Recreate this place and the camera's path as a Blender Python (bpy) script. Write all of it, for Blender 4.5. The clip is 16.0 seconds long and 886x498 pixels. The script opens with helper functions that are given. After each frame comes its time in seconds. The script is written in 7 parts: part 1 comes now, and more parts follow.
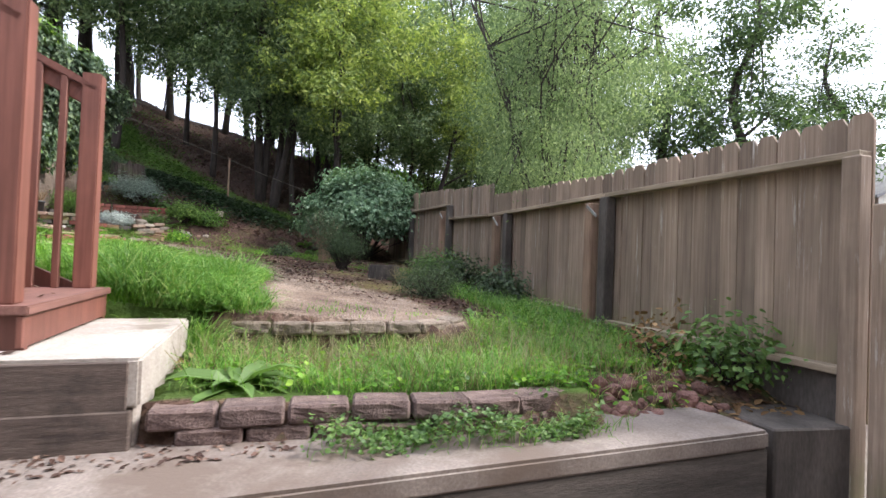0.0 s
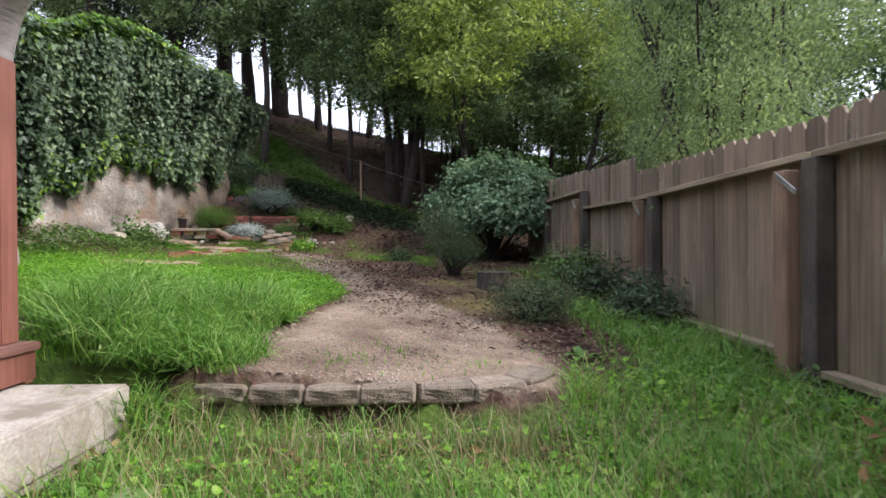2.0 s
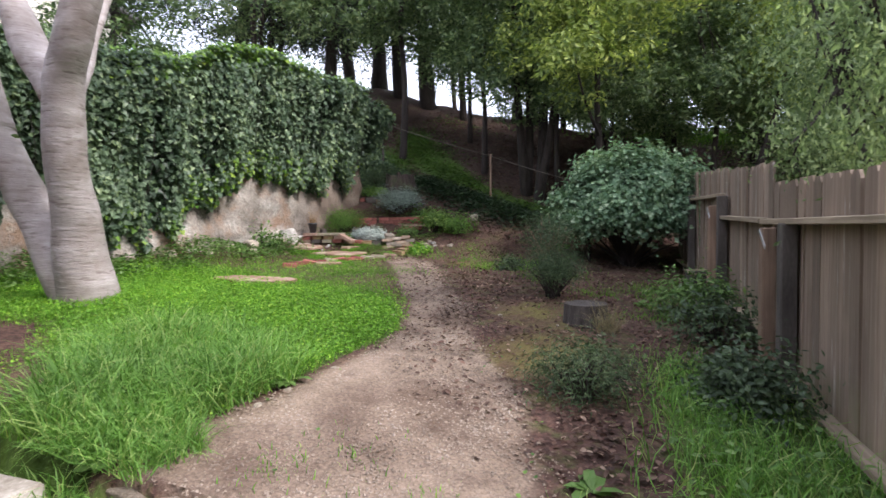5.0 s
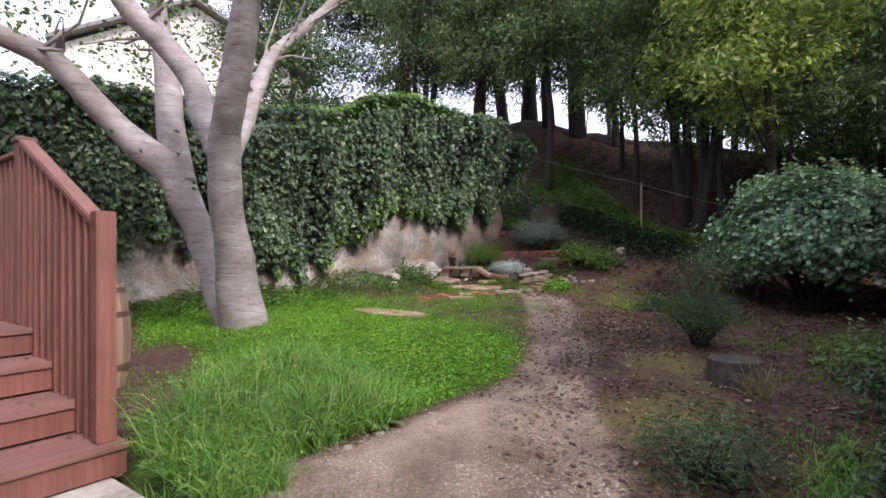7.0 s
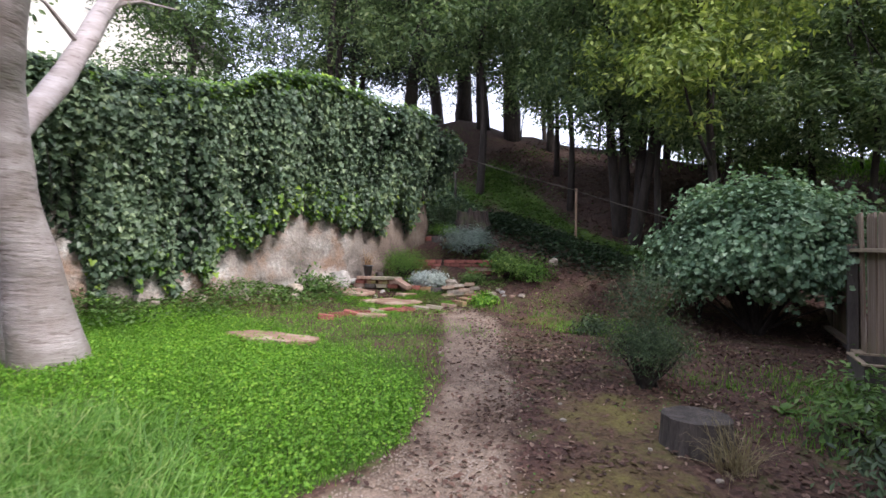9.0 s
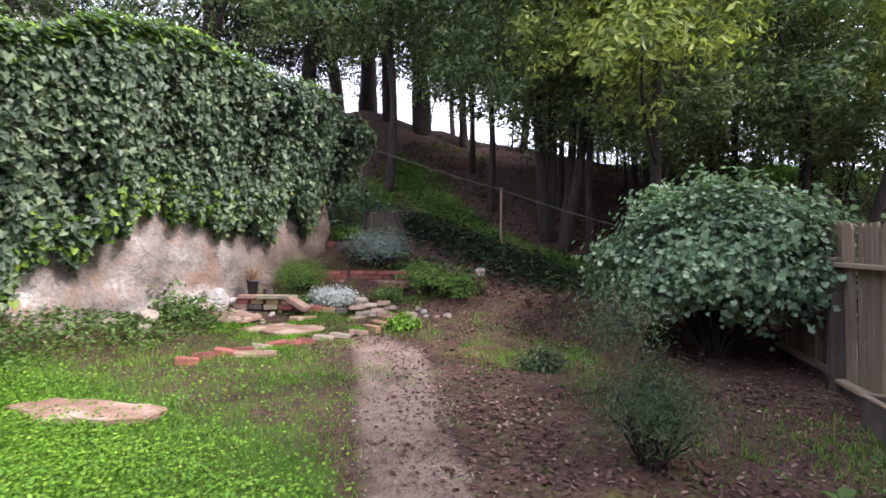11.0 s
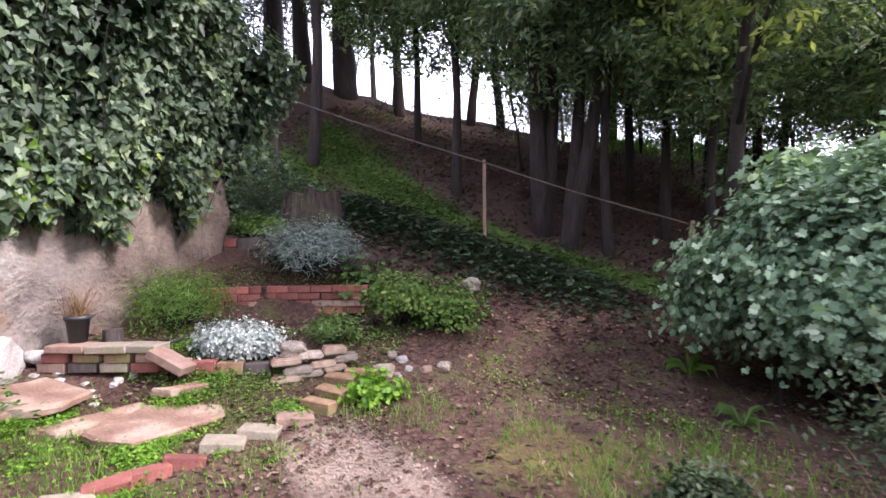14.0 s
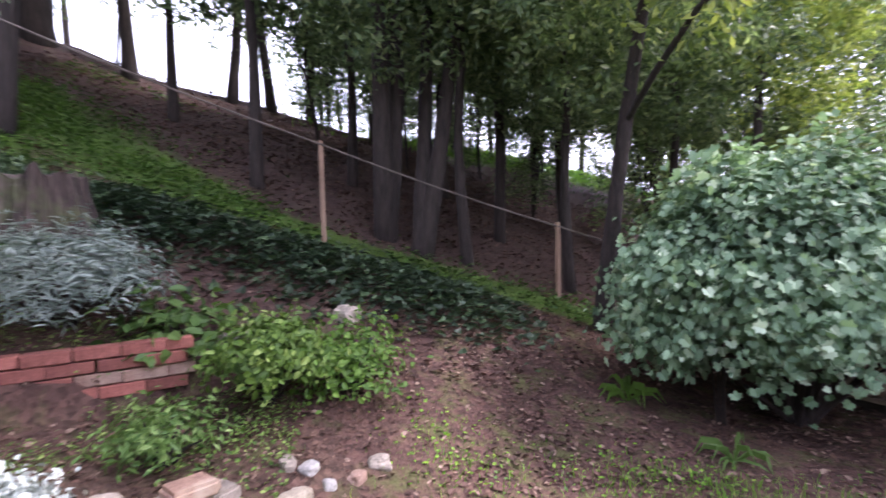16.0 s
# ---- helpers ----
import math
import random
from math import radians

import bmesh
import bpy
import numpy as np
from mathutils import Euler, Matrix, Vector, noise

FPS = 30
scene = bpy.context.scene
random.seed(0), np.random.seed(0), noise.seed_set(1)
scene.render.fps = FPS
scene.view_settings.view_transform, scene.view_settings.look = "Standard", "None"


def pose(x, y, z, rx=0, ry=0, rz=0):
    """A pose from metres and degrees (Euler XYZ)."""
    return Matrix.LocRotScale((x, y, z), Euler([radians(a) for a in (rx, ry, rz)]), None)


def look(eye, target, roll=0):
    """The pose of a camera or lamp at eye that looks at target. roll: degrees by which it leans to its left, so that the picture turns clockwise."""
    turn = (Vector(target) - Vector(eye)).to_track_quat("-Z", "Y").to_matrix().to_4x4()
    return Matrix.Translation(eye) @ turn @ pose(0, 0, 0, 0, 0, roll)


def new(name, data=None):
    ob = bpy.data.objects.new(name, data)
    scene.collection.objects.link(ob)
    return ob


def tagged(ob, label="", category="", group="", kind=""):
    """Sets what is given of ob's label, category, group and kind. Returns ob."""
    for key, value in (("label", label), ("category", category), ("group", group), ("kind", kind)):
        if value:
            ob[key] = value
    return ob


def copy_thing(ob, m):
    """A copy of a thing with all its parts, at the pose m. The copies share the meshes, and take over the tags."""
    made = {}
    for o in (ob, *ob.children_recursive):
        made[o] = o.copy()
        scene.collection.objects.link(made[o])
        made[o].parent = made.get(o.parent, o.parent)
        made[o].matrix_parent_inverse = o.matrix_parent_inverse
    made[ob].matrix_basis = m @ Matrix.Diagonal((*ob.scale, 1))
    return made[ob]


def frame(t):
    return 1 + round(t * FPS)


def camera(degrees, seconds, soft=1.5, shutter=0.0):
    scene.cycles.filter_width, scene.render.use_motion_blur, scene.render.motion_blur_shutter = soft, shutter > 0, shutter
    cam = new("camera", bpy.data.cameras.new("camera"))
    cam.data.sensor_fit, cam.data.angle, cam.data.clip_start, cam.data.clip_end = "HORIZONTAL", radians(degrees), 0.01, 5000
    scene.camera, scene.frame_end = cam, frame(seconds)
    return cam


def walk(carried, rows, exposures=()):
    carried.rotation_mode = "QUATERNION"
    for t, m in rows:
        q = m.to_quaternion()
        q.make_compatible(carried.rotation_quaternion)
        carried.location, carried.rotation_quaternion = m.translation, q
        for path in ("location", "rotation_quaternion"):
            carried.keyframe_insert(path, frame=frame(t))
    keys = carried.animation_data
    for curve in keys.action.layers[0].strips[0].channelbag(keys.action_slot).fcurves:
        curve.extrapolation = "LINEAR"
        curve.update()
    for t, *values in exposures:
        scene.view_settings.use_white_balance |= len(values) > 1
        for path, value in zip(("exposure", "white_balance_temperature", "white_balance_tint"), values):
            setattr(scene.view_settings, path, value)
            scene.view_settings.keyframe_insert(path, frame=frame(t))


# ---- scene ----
cam = camera(81.8, 16.0, soft=1.5, shutter=0.3)
METRES, EYE = 11.8, 1.25
ROWS = [
    (0.0, 0.0, 0.0, 0.0, -0.04, 0.99, -2.2),
    (0.5, 0.0217, 0.0316, 0.0009, 3.01, 0.63, -1.79),
    (1.0, 0.036, 0.0667, 0.0013, 9.82, 0.23, -1.9),
    (1.5, 0.0386, 0.1, 0.0051, 13.67, 0.28, -0.24),
    (2.0, 0.0411, 0.13, 0.0137, 18.47, -0.25, 0.49),
    (2.5, 0.0423, 0.1529, 0.0233, 22.22, -2.13, 1.65),
    (3.0, 0.0435, 0.1718, 0.0321, 22.31, -3.34, 3.1),
    (5.5, 0.1072, 0.231, 0.0582, 45.03, -2.47, 0.92),
    (6.0, 0.1111, 0.2378, 0.0611, 52.43, -2.14, 1.61),
    (6.5, 0.11, 0.2481, 0.0633, 56.14, -0.51, 1.34),
    (7.0, 0.1112, 0.2568, 0.0633, 55.42, 0.9, 0.69),
    (7.5, 0.1091, 0.2741, 0.0625, 54.2, 1.03, -0.27),
    (8.0, 0.0935, 0.3012, 0.0641, 52.16, 1.44, 0.37),
    (8.5, 0.0701, 0.3236, 0.0674, 51.88, 1.19, -0.25),
    (9.0, 0.0455, 0.3433, 0.0722, 48.35, 1.23, -0.47),
    (9.5, 0.0218, 0.3639, 0.0758, 45.95, 1.86, -0.69),
    (10.0, -0.0074, 0.3825, 0.0802, 42.32, 1.77, -0.52),
    (12.5, -0.147, 0.514, 0.0997, 29.42, -0.34, 0.02),
    (13.0, -0.1823, 0.5449, 0.1004, 26.16, -0.64, -0.21),
    (13.5, -0.2225, 0.5706, 0.1024, 27.77, -0.59, -0.28),
    (14.0, -0.2645, 0.5924, 0.1064, 26.53, -0.45, 0.52),
    (14.5, -0.3051, 0.6154, 0.1098, 26.71, -0.46, 1.51),
    (15.0, -0.3458, 0.6376, 0.1136, 22.55, -0.49, 2.58),
    (15.5, -0.3803, 0.6642, 0.1149, 12.45, -0.76, 2.57),
    (16.0, -0.4079, 0.6933, 0.1169, -3.77, -1.18, 1.83),
]
EXPOSURES = [(0.0, 1.5, 6270, 11), (0.5, 1.12, 6270, 11), (1.0, 0.88, 6270, 12), (2.0, 1.1, 6270, 12), (3.0, 1.26, 6270, 12), (5.5, 1.24, 6220, 14), (7.0, 0.88, 6200, 18), (9.0, 1.11, 6120, 16), (10.0, 1.26, 6200, 19), (12.5, 1.66, 6150, 26), (14.5, 1.82, 6120, 28), (16.0, 2.18, 6000, 30)]
walk(cam, [(t, pose(METRES * x, METRES * y, EYE + METRES * z, 90 + pitch, roll, yaw)) for t, x, y, z, yaw, pitch, roll in ROWS], EXPOSURES)

# ---- sky and sun: high thin cloud, hazy light from beyond the side fence ----
SUN_AZIMUTH, SUN_ELEVATION = 82.0, 43.0
world = bpy.data.worlds.new("world")
scene.world = world
world.use_nodes = True
sky = world.node_tree.nodes.new("ShaderNodeTexSky")
sky.sky_type, sky.sun_disc = "NISHITA", False
sky.sun_elevation, sky.sun_rotation = radians(SUN_ELEVATION), radians(SUN_AZIMUTH)
sky.air_density, sky.dust_density, sky.ozone_density = 1.0, 7.0, 0.6
background = world.node_tree.nodes["Background"]
veil = world.node_tree.nodes.new("ShaderNodeMix")       # thin white cloud over the clear sky
veil.data_type = "RGBA"
veil.inputs[0].default_value, veil.inputs[7].default_value = 0.72, (9.4, 10.0, 11.4, 1)
world.node_tree.links.new(sky.outputs["Color"], veil.inputs[6])
world.node_tree.links.new(veil.outputs[2], background.inputs["Color"])
background.inputs["Strength"].default_value = 0.13
sun = new("sun", bpy.data.lights.new("sun", "SUN"))
sun.data.energy, sun.data.angle, sun.data.color = 2.0, radians(10), (1.0, 0.96, 0.9)
sa, se = radians(SUN_AZIMUTH), radians(SUN_ELEVATION)
sun.matrix_world = look((20 * math.sin(sa) * math.cos(se), 20 * math.cos(sa) * math.cos(se), 20 * math.sin(se)), (0, 0, 0))

RNG = np.random.default_rng(7)
U = np.array((-0.325, 0.946))    # along the side fence and the slab, away from the start
V = np.array((0.946, 0.325))     # across, towards the fence


# ---- materials ----
def material(name):
    m = bpy.data.materials.new(name)
    m.use_nodes = True
    return m, m.node_tree.nodes, m.node_tree.links, m.node_tree.nodes["Principled BSDF"]


def noise_node(nodes, links, scale, detail=5.0, rough=0.6, coords=None, stretch=None):
    n = nodes.new("ShaderNodeTexNoise")
    n.inputs["Scale"].default_value, n.inputs["Detail"].default_value, n.inputs["Roughness"].default_value = scale, detail, rough
    if coords is None:
        coords = nodes.new("ShaderNodeTexCoord").outputs["Object"]
    if stretch:
        mp = nodes.new("ShaderNodeMapping")
        mp.inputs["Scale"].default_value = stretch
        links.new(coords, mp.inputs["Vector"])
        coords = mp.outputs["Vector"]
    links.new(coords, n.inputs["Vector"])
    return n


def ramp(nodes, links, fac, stops):
    r = nodes.new("ShaderNodeValToRGB")
    while len(r.color_ramp.elements) < len(stops):
        r.color_ramp.elements.new(0.5)
    for e, (p, c) in zip(r.color_ramp.elements, stops):
        e.position, e.color = p, (*c, 1)
    links.new(fac, r.inputs["Fac"])
    return r.outputs["Color"]


def mix(nodes, links, fac, a, b, blend="MIX"):
    n = nodes.new("ShaderNodeMix")
    n.data_type, n.blend_type = "RGBA", blend
    for value, socket in ((fac, n.inputs[0]), (a, n.inputs[6]), (b, n.inputs[7])):
        if isinstance(value, bpy.types.NodeSocket):
            links.new(value, socket)
        elif isinstance(value, (int, float)):
            socket.default_value = value
        else:
            socket.default_value = (*value, 1)
    return n.outputs[2]


def math_node(nodes, links, op, a, b=0.0):
    n = nodes.new("ShaderNodeMath")
    n.operation = op
    for value, socket in ((a, n.inputs[0]), (b, n.inputs[1])):
        if isinstance(value, bpy.types.NodeSocket):
            links.new(value, socket)
        else:
            socket.default_value = value
    return n.outputs[0]


def bump(nodes, links, bsdf, height, strength, distance=0.01):
    b = nodes.new("ShaderNodeBump")
    b.inputs["Strength"].default_value, b.inputs["Distance"].default_value = strength, distance
    links.new(height, b.inputs["Height"])
    links.new(b.outputs["Normal"], bsdf.inputs["Normal"])


def surface(name, stops, scale=6.0, rough=0.85, relief=0.5, grain=60.0, stretch=None, stain=None, stain_scale=1.5, piece=0.0, metal=0.0, world_space=False, distance=0.01):
    """A mottled surface: a coarse noise through colour stops, fine grain, stains of their own shape, and relief."""
    m, nodes, links, bsdf = material(name)
    tex = nodes.new("ShaderNodeTexCoord")
    if world_space:
        geo = nodes.new("ShaderNodeNewGeometry")
        co = geo.outputs["Position"]
    else:
        co = tex.outputs["Object"]
    base = noise_node(nodes, links, scale, coords=co, stretch=stretch)
    fine = noise_node(nodes, links, grain, detail=3, coords=co, stretch=stretch)
    color = ramp(nodes, links, base.outputs["Fac"], stops)
    shade = ramp(nodes, links, fine.outputs["Fac"], [(0.3, (0.62, 0.62, 0.62)), (0.7, (1.2, 1.2, 1.2))])
    color = mix(nodes, links, 0.75, color, shade, "MULTIPLY")
    if stain:
        sn = noise_node(nodes, links, stain_scale, detail=6, rough=0.7, coords=co)
        sf = ramp(nodes, links, sn.outputs["Fac"], [(0.5, (0, 0, 0)), (0.64, (1, 1, 1))])
        color = mix(nodes, links, sf, color, stain)
    if piece:
        info = nodes.new("ShaderNodeObjectInfo")
        tone = ramp(nodes, links, info.outputs["Random"], [(0, (1 - piece,) * 3), (1, (1 + piece,) * 3)])
        color = mix(nodes, links, 1.0, color, tone, "MULTIPLY")
    links.new(color, bsdf.inputs["Base Color"])
    bsdf.inputs["Roughness"].default_value, bsdf.inputs["Metallic"].default_value = rough, metal
    both = math_node(nodes, links, "ADD", base.outputs["Fac"], math_node(nodes, links, "MULTIPLY", fine.outputs["Fac"], 0.5))
    bump(nodes, links, bsdf, both, relief, distance)
    return m


def leaf_material(name, dark, light, tip=None, through_it=0.35, rough=0.5, patch=0.0):
    """Leaves: each island its own tone, some light let through."""
    m, nodes, links, bsdf = material(name)
    geo = nodes.new("ShaderNodeNewGeometry")
    stops = [(0.0, dark), (0.8, light), (1.0, tip or light)]
    color = ramp(nodes, links, geo.outputs["Random Per Island"], stops)
    n = noise_node(nodes, links, 1.1, detail=4, coords=geo.outputs["Position"])
    tone = ramp(nodes, links, n.outputs["Fac"], [(0.3, (0.6, 0.65, 0.6)), (0.7, (1.3, 1.25, 1.15))])
    color = mix(nodes, links, 0.8, color, tone, "MULTIPLY")
    links.new(color, bsdf.inputs["Base Color"])
    bsdf.inputs["Roughness"].default_value = rough
    bsdf.inputs["Specular IOR Level"].default_value = 0.35
    tr = nodes.new("ShaderNodeBsdfTranslucent")
    links.new(mix(nodes, links, 0.6, color, (1.0, 1.15, 0.45), "MULTIPLY"), tr.inputs["Color"])
    sh = nodes.new("ShaderNodeMixShader")
    sh.inputs[0].default_value = through_it
    links.new(bsdf.outputs[0], sh.inputs[1])
    links.new(tr.outputs[0], sh.inputs[2])
    links.new(sh.outputs[0], nodes["Material Output"].inputs["Surface"])
    return m


def wood_material(name, stops, rough=0.7, streak=14.0, relief=0.35, piece=0.2, moss=None, streak_axis=2, lichen=None):
    m, nodes, links, bsdf = material(name)
    co = nodes.new("ShaderNodeTexCoord").outputs["Object"]
    info = nodes.new("ShaderNodeObjectInfo")
    off = nodes.new("ShaderNodeVectorMath")
    off.operation = "ADD"
    links.new(co, off.inputs[0])
    sc = nodes.new("ShaderNodeVectorMath")
    sc.operation = "SCALE"
    sc.inputs[0].default_value = (17.0, 31.0, 9.0)
    links.new(info.outputs["Random"], sc.inputs["Scale"])
    links.new(sc.outputs[0], off.inputs[1])
    co = off.outputs[0]
    st = [streak * 3, streak * 3, streak * 3]
    st[streak_axis] = streak * 0.12
    grain = noise_node(nodes, links, 1.0, detail=6, rough=0.65, coords=co, stretch=tuple(st))
    broad = noise_node(nodes, links, 2.2, detail=4, coords=co)
    color = ramp(nodes, links, grain.outputs["Fac"], stops)
    tone = ramp(nodes, links, broad.outputs["Fac"], [(0.3, (0.72, 0.72, 0.72)), (0.7, (1.2, 1.2, 1.2))])
    color = mix(nodes, links, 0.8, color, tone, "MULTIPLY")
    ptone = ramp(nodes, links, info.outputs["Random"], [(0, (1 - piece,) * 3), (1, (1 + piece,) * 3)])
    color = mix(nodes, links, 1.0, color, ptone, "MULTIPLY")
    if lichen:
        ln = noise_node(nodes, links, 1.0, detail=6, rough=0.75, coords=co, stretch=(16, 16, 2.2))
        lf = ramp(nodes, links, ln.outputs["Fac"], [(0.59, (0, 0, 0)), (0.7, (0.7, 0.7, 0.7))])
        color = mix(nodes, links, lf, color, lichen)
    if moss:
        sep = nodes.new("ShaderNodeSeparateXYZ")
        links.new(nodes.new("ShaderNodeTexCoord").outputs["Object"], sep.inputs[0])
        mn = noise_node(nodes, links, 5.0, detail=5, coords=co)
        low = math_node(nodes, links, "SUBTRACT", math_node(nodes, links, "ADD", math_node(nodes, links, "MULTIPLY", sep.outputs["Z"], -1.3), 0.95), mn.outputs["Fac"])
        mf = ramp(nodes, links, low, [(0.05, (0, 0, 0)), (0.6, (0.55, 0.55, 0.55))])
        color = mix(nodes, links, mf, color, moss)
    links.new(color, bsdf.inputs["Base Color"])
    bsdf.inputs["Roughness"].default_value = rough
    bump(nodes, links, bsdf, grain.outputs["Fac"], relief, 0.004)
    return m


RED_WOOD = wood_material("red_stained_wood", [(0.25, (0.11, 0.04, 0.029)), (0.75, (0.225, 0.089, 0.065))], rough=0.55, piece=0.1, relief=0.2)
RED_TREAD = wood_material("red_tread_wood", [(0.25, (0.13, 0.055, 0.043)), (0.75, (0.26, 0.13, 0.105))], rough=0.6, piece=0.1, relief=0.25, streak_axis=1)
RED_DARK = wood_material("dark_post_cap", [(0.3, (0.07, 0.035, 0.028)), (0.7, (0.13, 0.065, 0.05))], rough=0.6)
FENCE_WOOD = wood_material("weathered_fence_wood", [(0.25, (0.12, 0.082, 0.058)), (0.75, (0.3, 0.222, 0.165))], rough=0.85, piece=0.28, moss=(0.16, 0.17, 0.06), lichen=(0.5, 0.47, 0.42), relief=0.5)
RAIL_WOOD = wood_material("fence_rail_wood", [(0.28, (0.16, 0.12, 0.08)), (0.72, (0.36, 0.28, 0.2))], rough=0.85, piece=0.12, streak_axis=1, relief=0.5)
POST_WOOD = wood_material("fence_post_wood", [(0.28, (0.13, 0.075, 0.05)), (0.72, (0.29, 0.19, 0.13))], rough=0.85, piece=0.2, relief=0.5)
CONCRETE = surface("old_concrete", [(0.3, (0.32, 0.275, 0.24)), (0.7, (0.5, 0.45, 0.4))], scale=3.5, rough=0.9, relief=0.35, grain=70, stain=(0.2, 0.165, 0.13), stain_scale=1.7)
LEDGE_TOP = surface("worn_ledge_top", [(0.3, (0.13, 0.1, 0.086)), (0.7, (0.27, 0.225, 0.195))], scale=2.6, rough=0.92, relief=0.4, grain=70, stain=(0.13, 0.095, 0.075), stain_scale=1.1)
# the ledge face has its shade mixed into this darker colour
LEDGE_CONCRETE = surface("shade_toned_board_marked_face", [(0.3, (0.04, 0.032, 0.027)), (0.7, (0.12, 0.1, 0.086))], scale=3.0, rough=0.9, relief=0.6, grain=50, stretch=(0.5, 1.0, 4.0), stain=(0.05, 0.04, 0.032), stain_scale=1.3)
# slab front: the shade on this side is put into the colour
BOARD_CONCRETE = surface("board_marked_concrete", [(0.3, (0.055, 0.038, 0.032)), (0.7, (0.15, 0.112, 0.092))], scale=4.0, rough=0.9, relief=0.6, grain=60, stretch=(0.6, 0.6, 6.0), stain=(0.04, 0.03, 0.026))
BLOCK = surface("split_face_block", [(0.3, (0.075, 0.044, 0.04)), (0.7, (0.23, 0.16, 0.138))], scale=14, rough=0.92, relief=1.0, grain=120, piece=0.15, distance=0.02)
BLOCK_TAN = surface("tan_split_face_block", [(0.3, (0.14, 0.105, 0.08)), (0.7, (0.31, 0.25, 0.195))], scale=14, rough=0.92, relief=1.0, grain=120, piece=0.15, distance=0.02)
PLASTER = surface("old_rendered_wall", [(0.32, (0.13, 0.108, 0.092)), (0.5, (0.29, 0.255, 0.225)), (0.66, (0.55, 0.525, 0.49))], scale=1.6, rough=0.92, relief=1.0, grain=22, stain=(0.24, 0.16, 0.115), stain_scale=1.4, distance=0.06, world_space=True)


def wrinkled_bark(name):
    """Pale smooth bark, mottled grey-brown, with thin dark wrinkles across the stem."""
    m, nodes, links, bsdf = material(name)
    co = nodes.new("ShaderNodeTexCoord").outputs["Object"]
    broad = noise_node(nodes, links, 1.7, detail=5, rough=0.65, coords=co)
    bands = noise_node(nodes, links, 1.0, detail=5, rough=0.7, coords=co, stretch=(2.5, 2.5, 11.0))
    lines = noise_node(nodes, links, 1.0, detail=3, rough=0.6, coords=co, stretch=(5.0, 5.0, 30.0))
    color = ramp(nodes, links, bands.outputs["Fac"], [(0.28, (0.25, 0.21, 0.2)), (0.5, (0.35, 0.305, 0.3)), (0.75, (0.46, 0.415, 0.41))])
    color = mix(nodes, links, ramp(nodes, links, broad.outputs["Fac"], [(0.42, (0, 0, 0)), (0.6, (0.75, 0.75, 0.75))]), color, (0.19, 0.15, 0.132))
    crease = ramp(nodes, links, lines.outputs["Fac"], [(0.34, (0.6, 0.6, 0.6)), (0.41, (0, 0, 0)), (1.0, (0, 0, 0))])
    color = mix(nodes, links, crease, color, (0.13, 0.095, 0.085))
    links.new(color, bsdf.inputs["Base Color"])
    bsdf.inputs["Roughness"].default_value = 0.85
    bump(nodes, links, bsdf, math_node(nodes, links, "ADD", bands.outputs["Fac"], lines.outputs["Fac"]), 0.45, 0.02)
    return m


BARK_PALE = wrinkled_bark("pale_smooth_bark")
BARK_DARK = surface("dark_bark", [(0.3, (0.013, 0.0095, 0.008)), (0.7, (0.045, 0.032, 0.027))], scale=8, rough=0.95, relief=1.0, grain=30, stretch=(2.0, 2.0, 0.35), distance=0.03)
STUMP_WOOD = surface("weathered_stump", [(0.38, (0.018, 0.012, 0.01)), (0.55, (0.075, 0.052, 0.044)), (0.75, (0.17, 0.13, 0.112))], scale=5, rough=0.95, relief=1.0, grain=18, stretch=(2.2, 2.2, 0.4), distance=0.04, stain=(0.08, 0.085, 0.04), stain_scale=4)
LOG_WOOD = surface("damp_dark_log", [(0.3, (0.025, 0.019, 0.016)), (0.7, (0.095, 0.076, 0.066))], scale=7, rough=0.95, relief=1.0, grain=24, stretch=(2.0, 2.0, 0.5), distance=0.03)
BRICK = surface("red_brick", [(0.3, (0.17, 0.052, 0.04)), (0.7, (0.31, 0.11, 0.085))], scale=9, rough=0.9, relief=0.6, grain=110, piece=0.28)
BRICK_PALE = surface("faded_brick", [(0.3, (0.22, 0.125, 0.092)), (0.7, (0.36, 0.25, 0.195))], scale=9, rough=0.9, relief=0.6, grain=110, piece=0.2)
BRICK_MOSSY = surface("mossy_brown_brick", [(0.3, (0.16, 0.09, 0.05)), (0.7, (0.33, 0.2, 0.12))], scale=8, rough=0.95, relief=0.7, grain=90, piece=0.25, stain=(0.17, 0.18, 0.06), stain_scale=7)
PAVER = surface("grey_paver", [(0.3, (0.2, 0.165, 0.12)), (0.7, (0.36, 0.305, 0.235))], scale=8, rough=0.92, relief=0.5, grain=100, piece=0.15, stain=(0.2, 0.19, 0.12), stain_scale=6)
ROCK = surface("field_stone", [(0.3, (0.2, 0.165, 0.13)), (0.7, (0.42, 0.355, 0.29))], scale=6, rough=0.92, relief=0.9, grain=60, piece=0.3, distance=0.02)
ROCK_WHITE = surface("white_quartz_stone", [(0.3, (0.27, 0.245, 0.225)), (0.7, (0.5, 0.475, 0.44))], scale=6, rough=0.85, relief=0.6, grain=70, piece=0.15)
ROCK_RED = surface("red_lava_rock", [(0.3, (0.09, 0.042, 0.036)), (0.7, (0.24, 0.125, 0.1))], scale=7, rough=0.95, relief=1.0, grain=60, piece=0.25, distance=0.02)
FLAGSTONE = surface("pink_sandstone_flag", [(0.3, (0.19, 0.1, 0.072)), (0.7, (0.36, 0.24, 0.17))], scale=4, rough=0.9, relief=0.6, grain=60, piece=0.15, stain=(0.38, 0.3, 0.23), stain_scale=3)
PLASTIC = surface("dark_plastic_pot", [(0.3, (0.03, 0.032, 0.036)), (0.7, (0.06, 0.062, 0.068))], rough=0.5, relief=0.1)
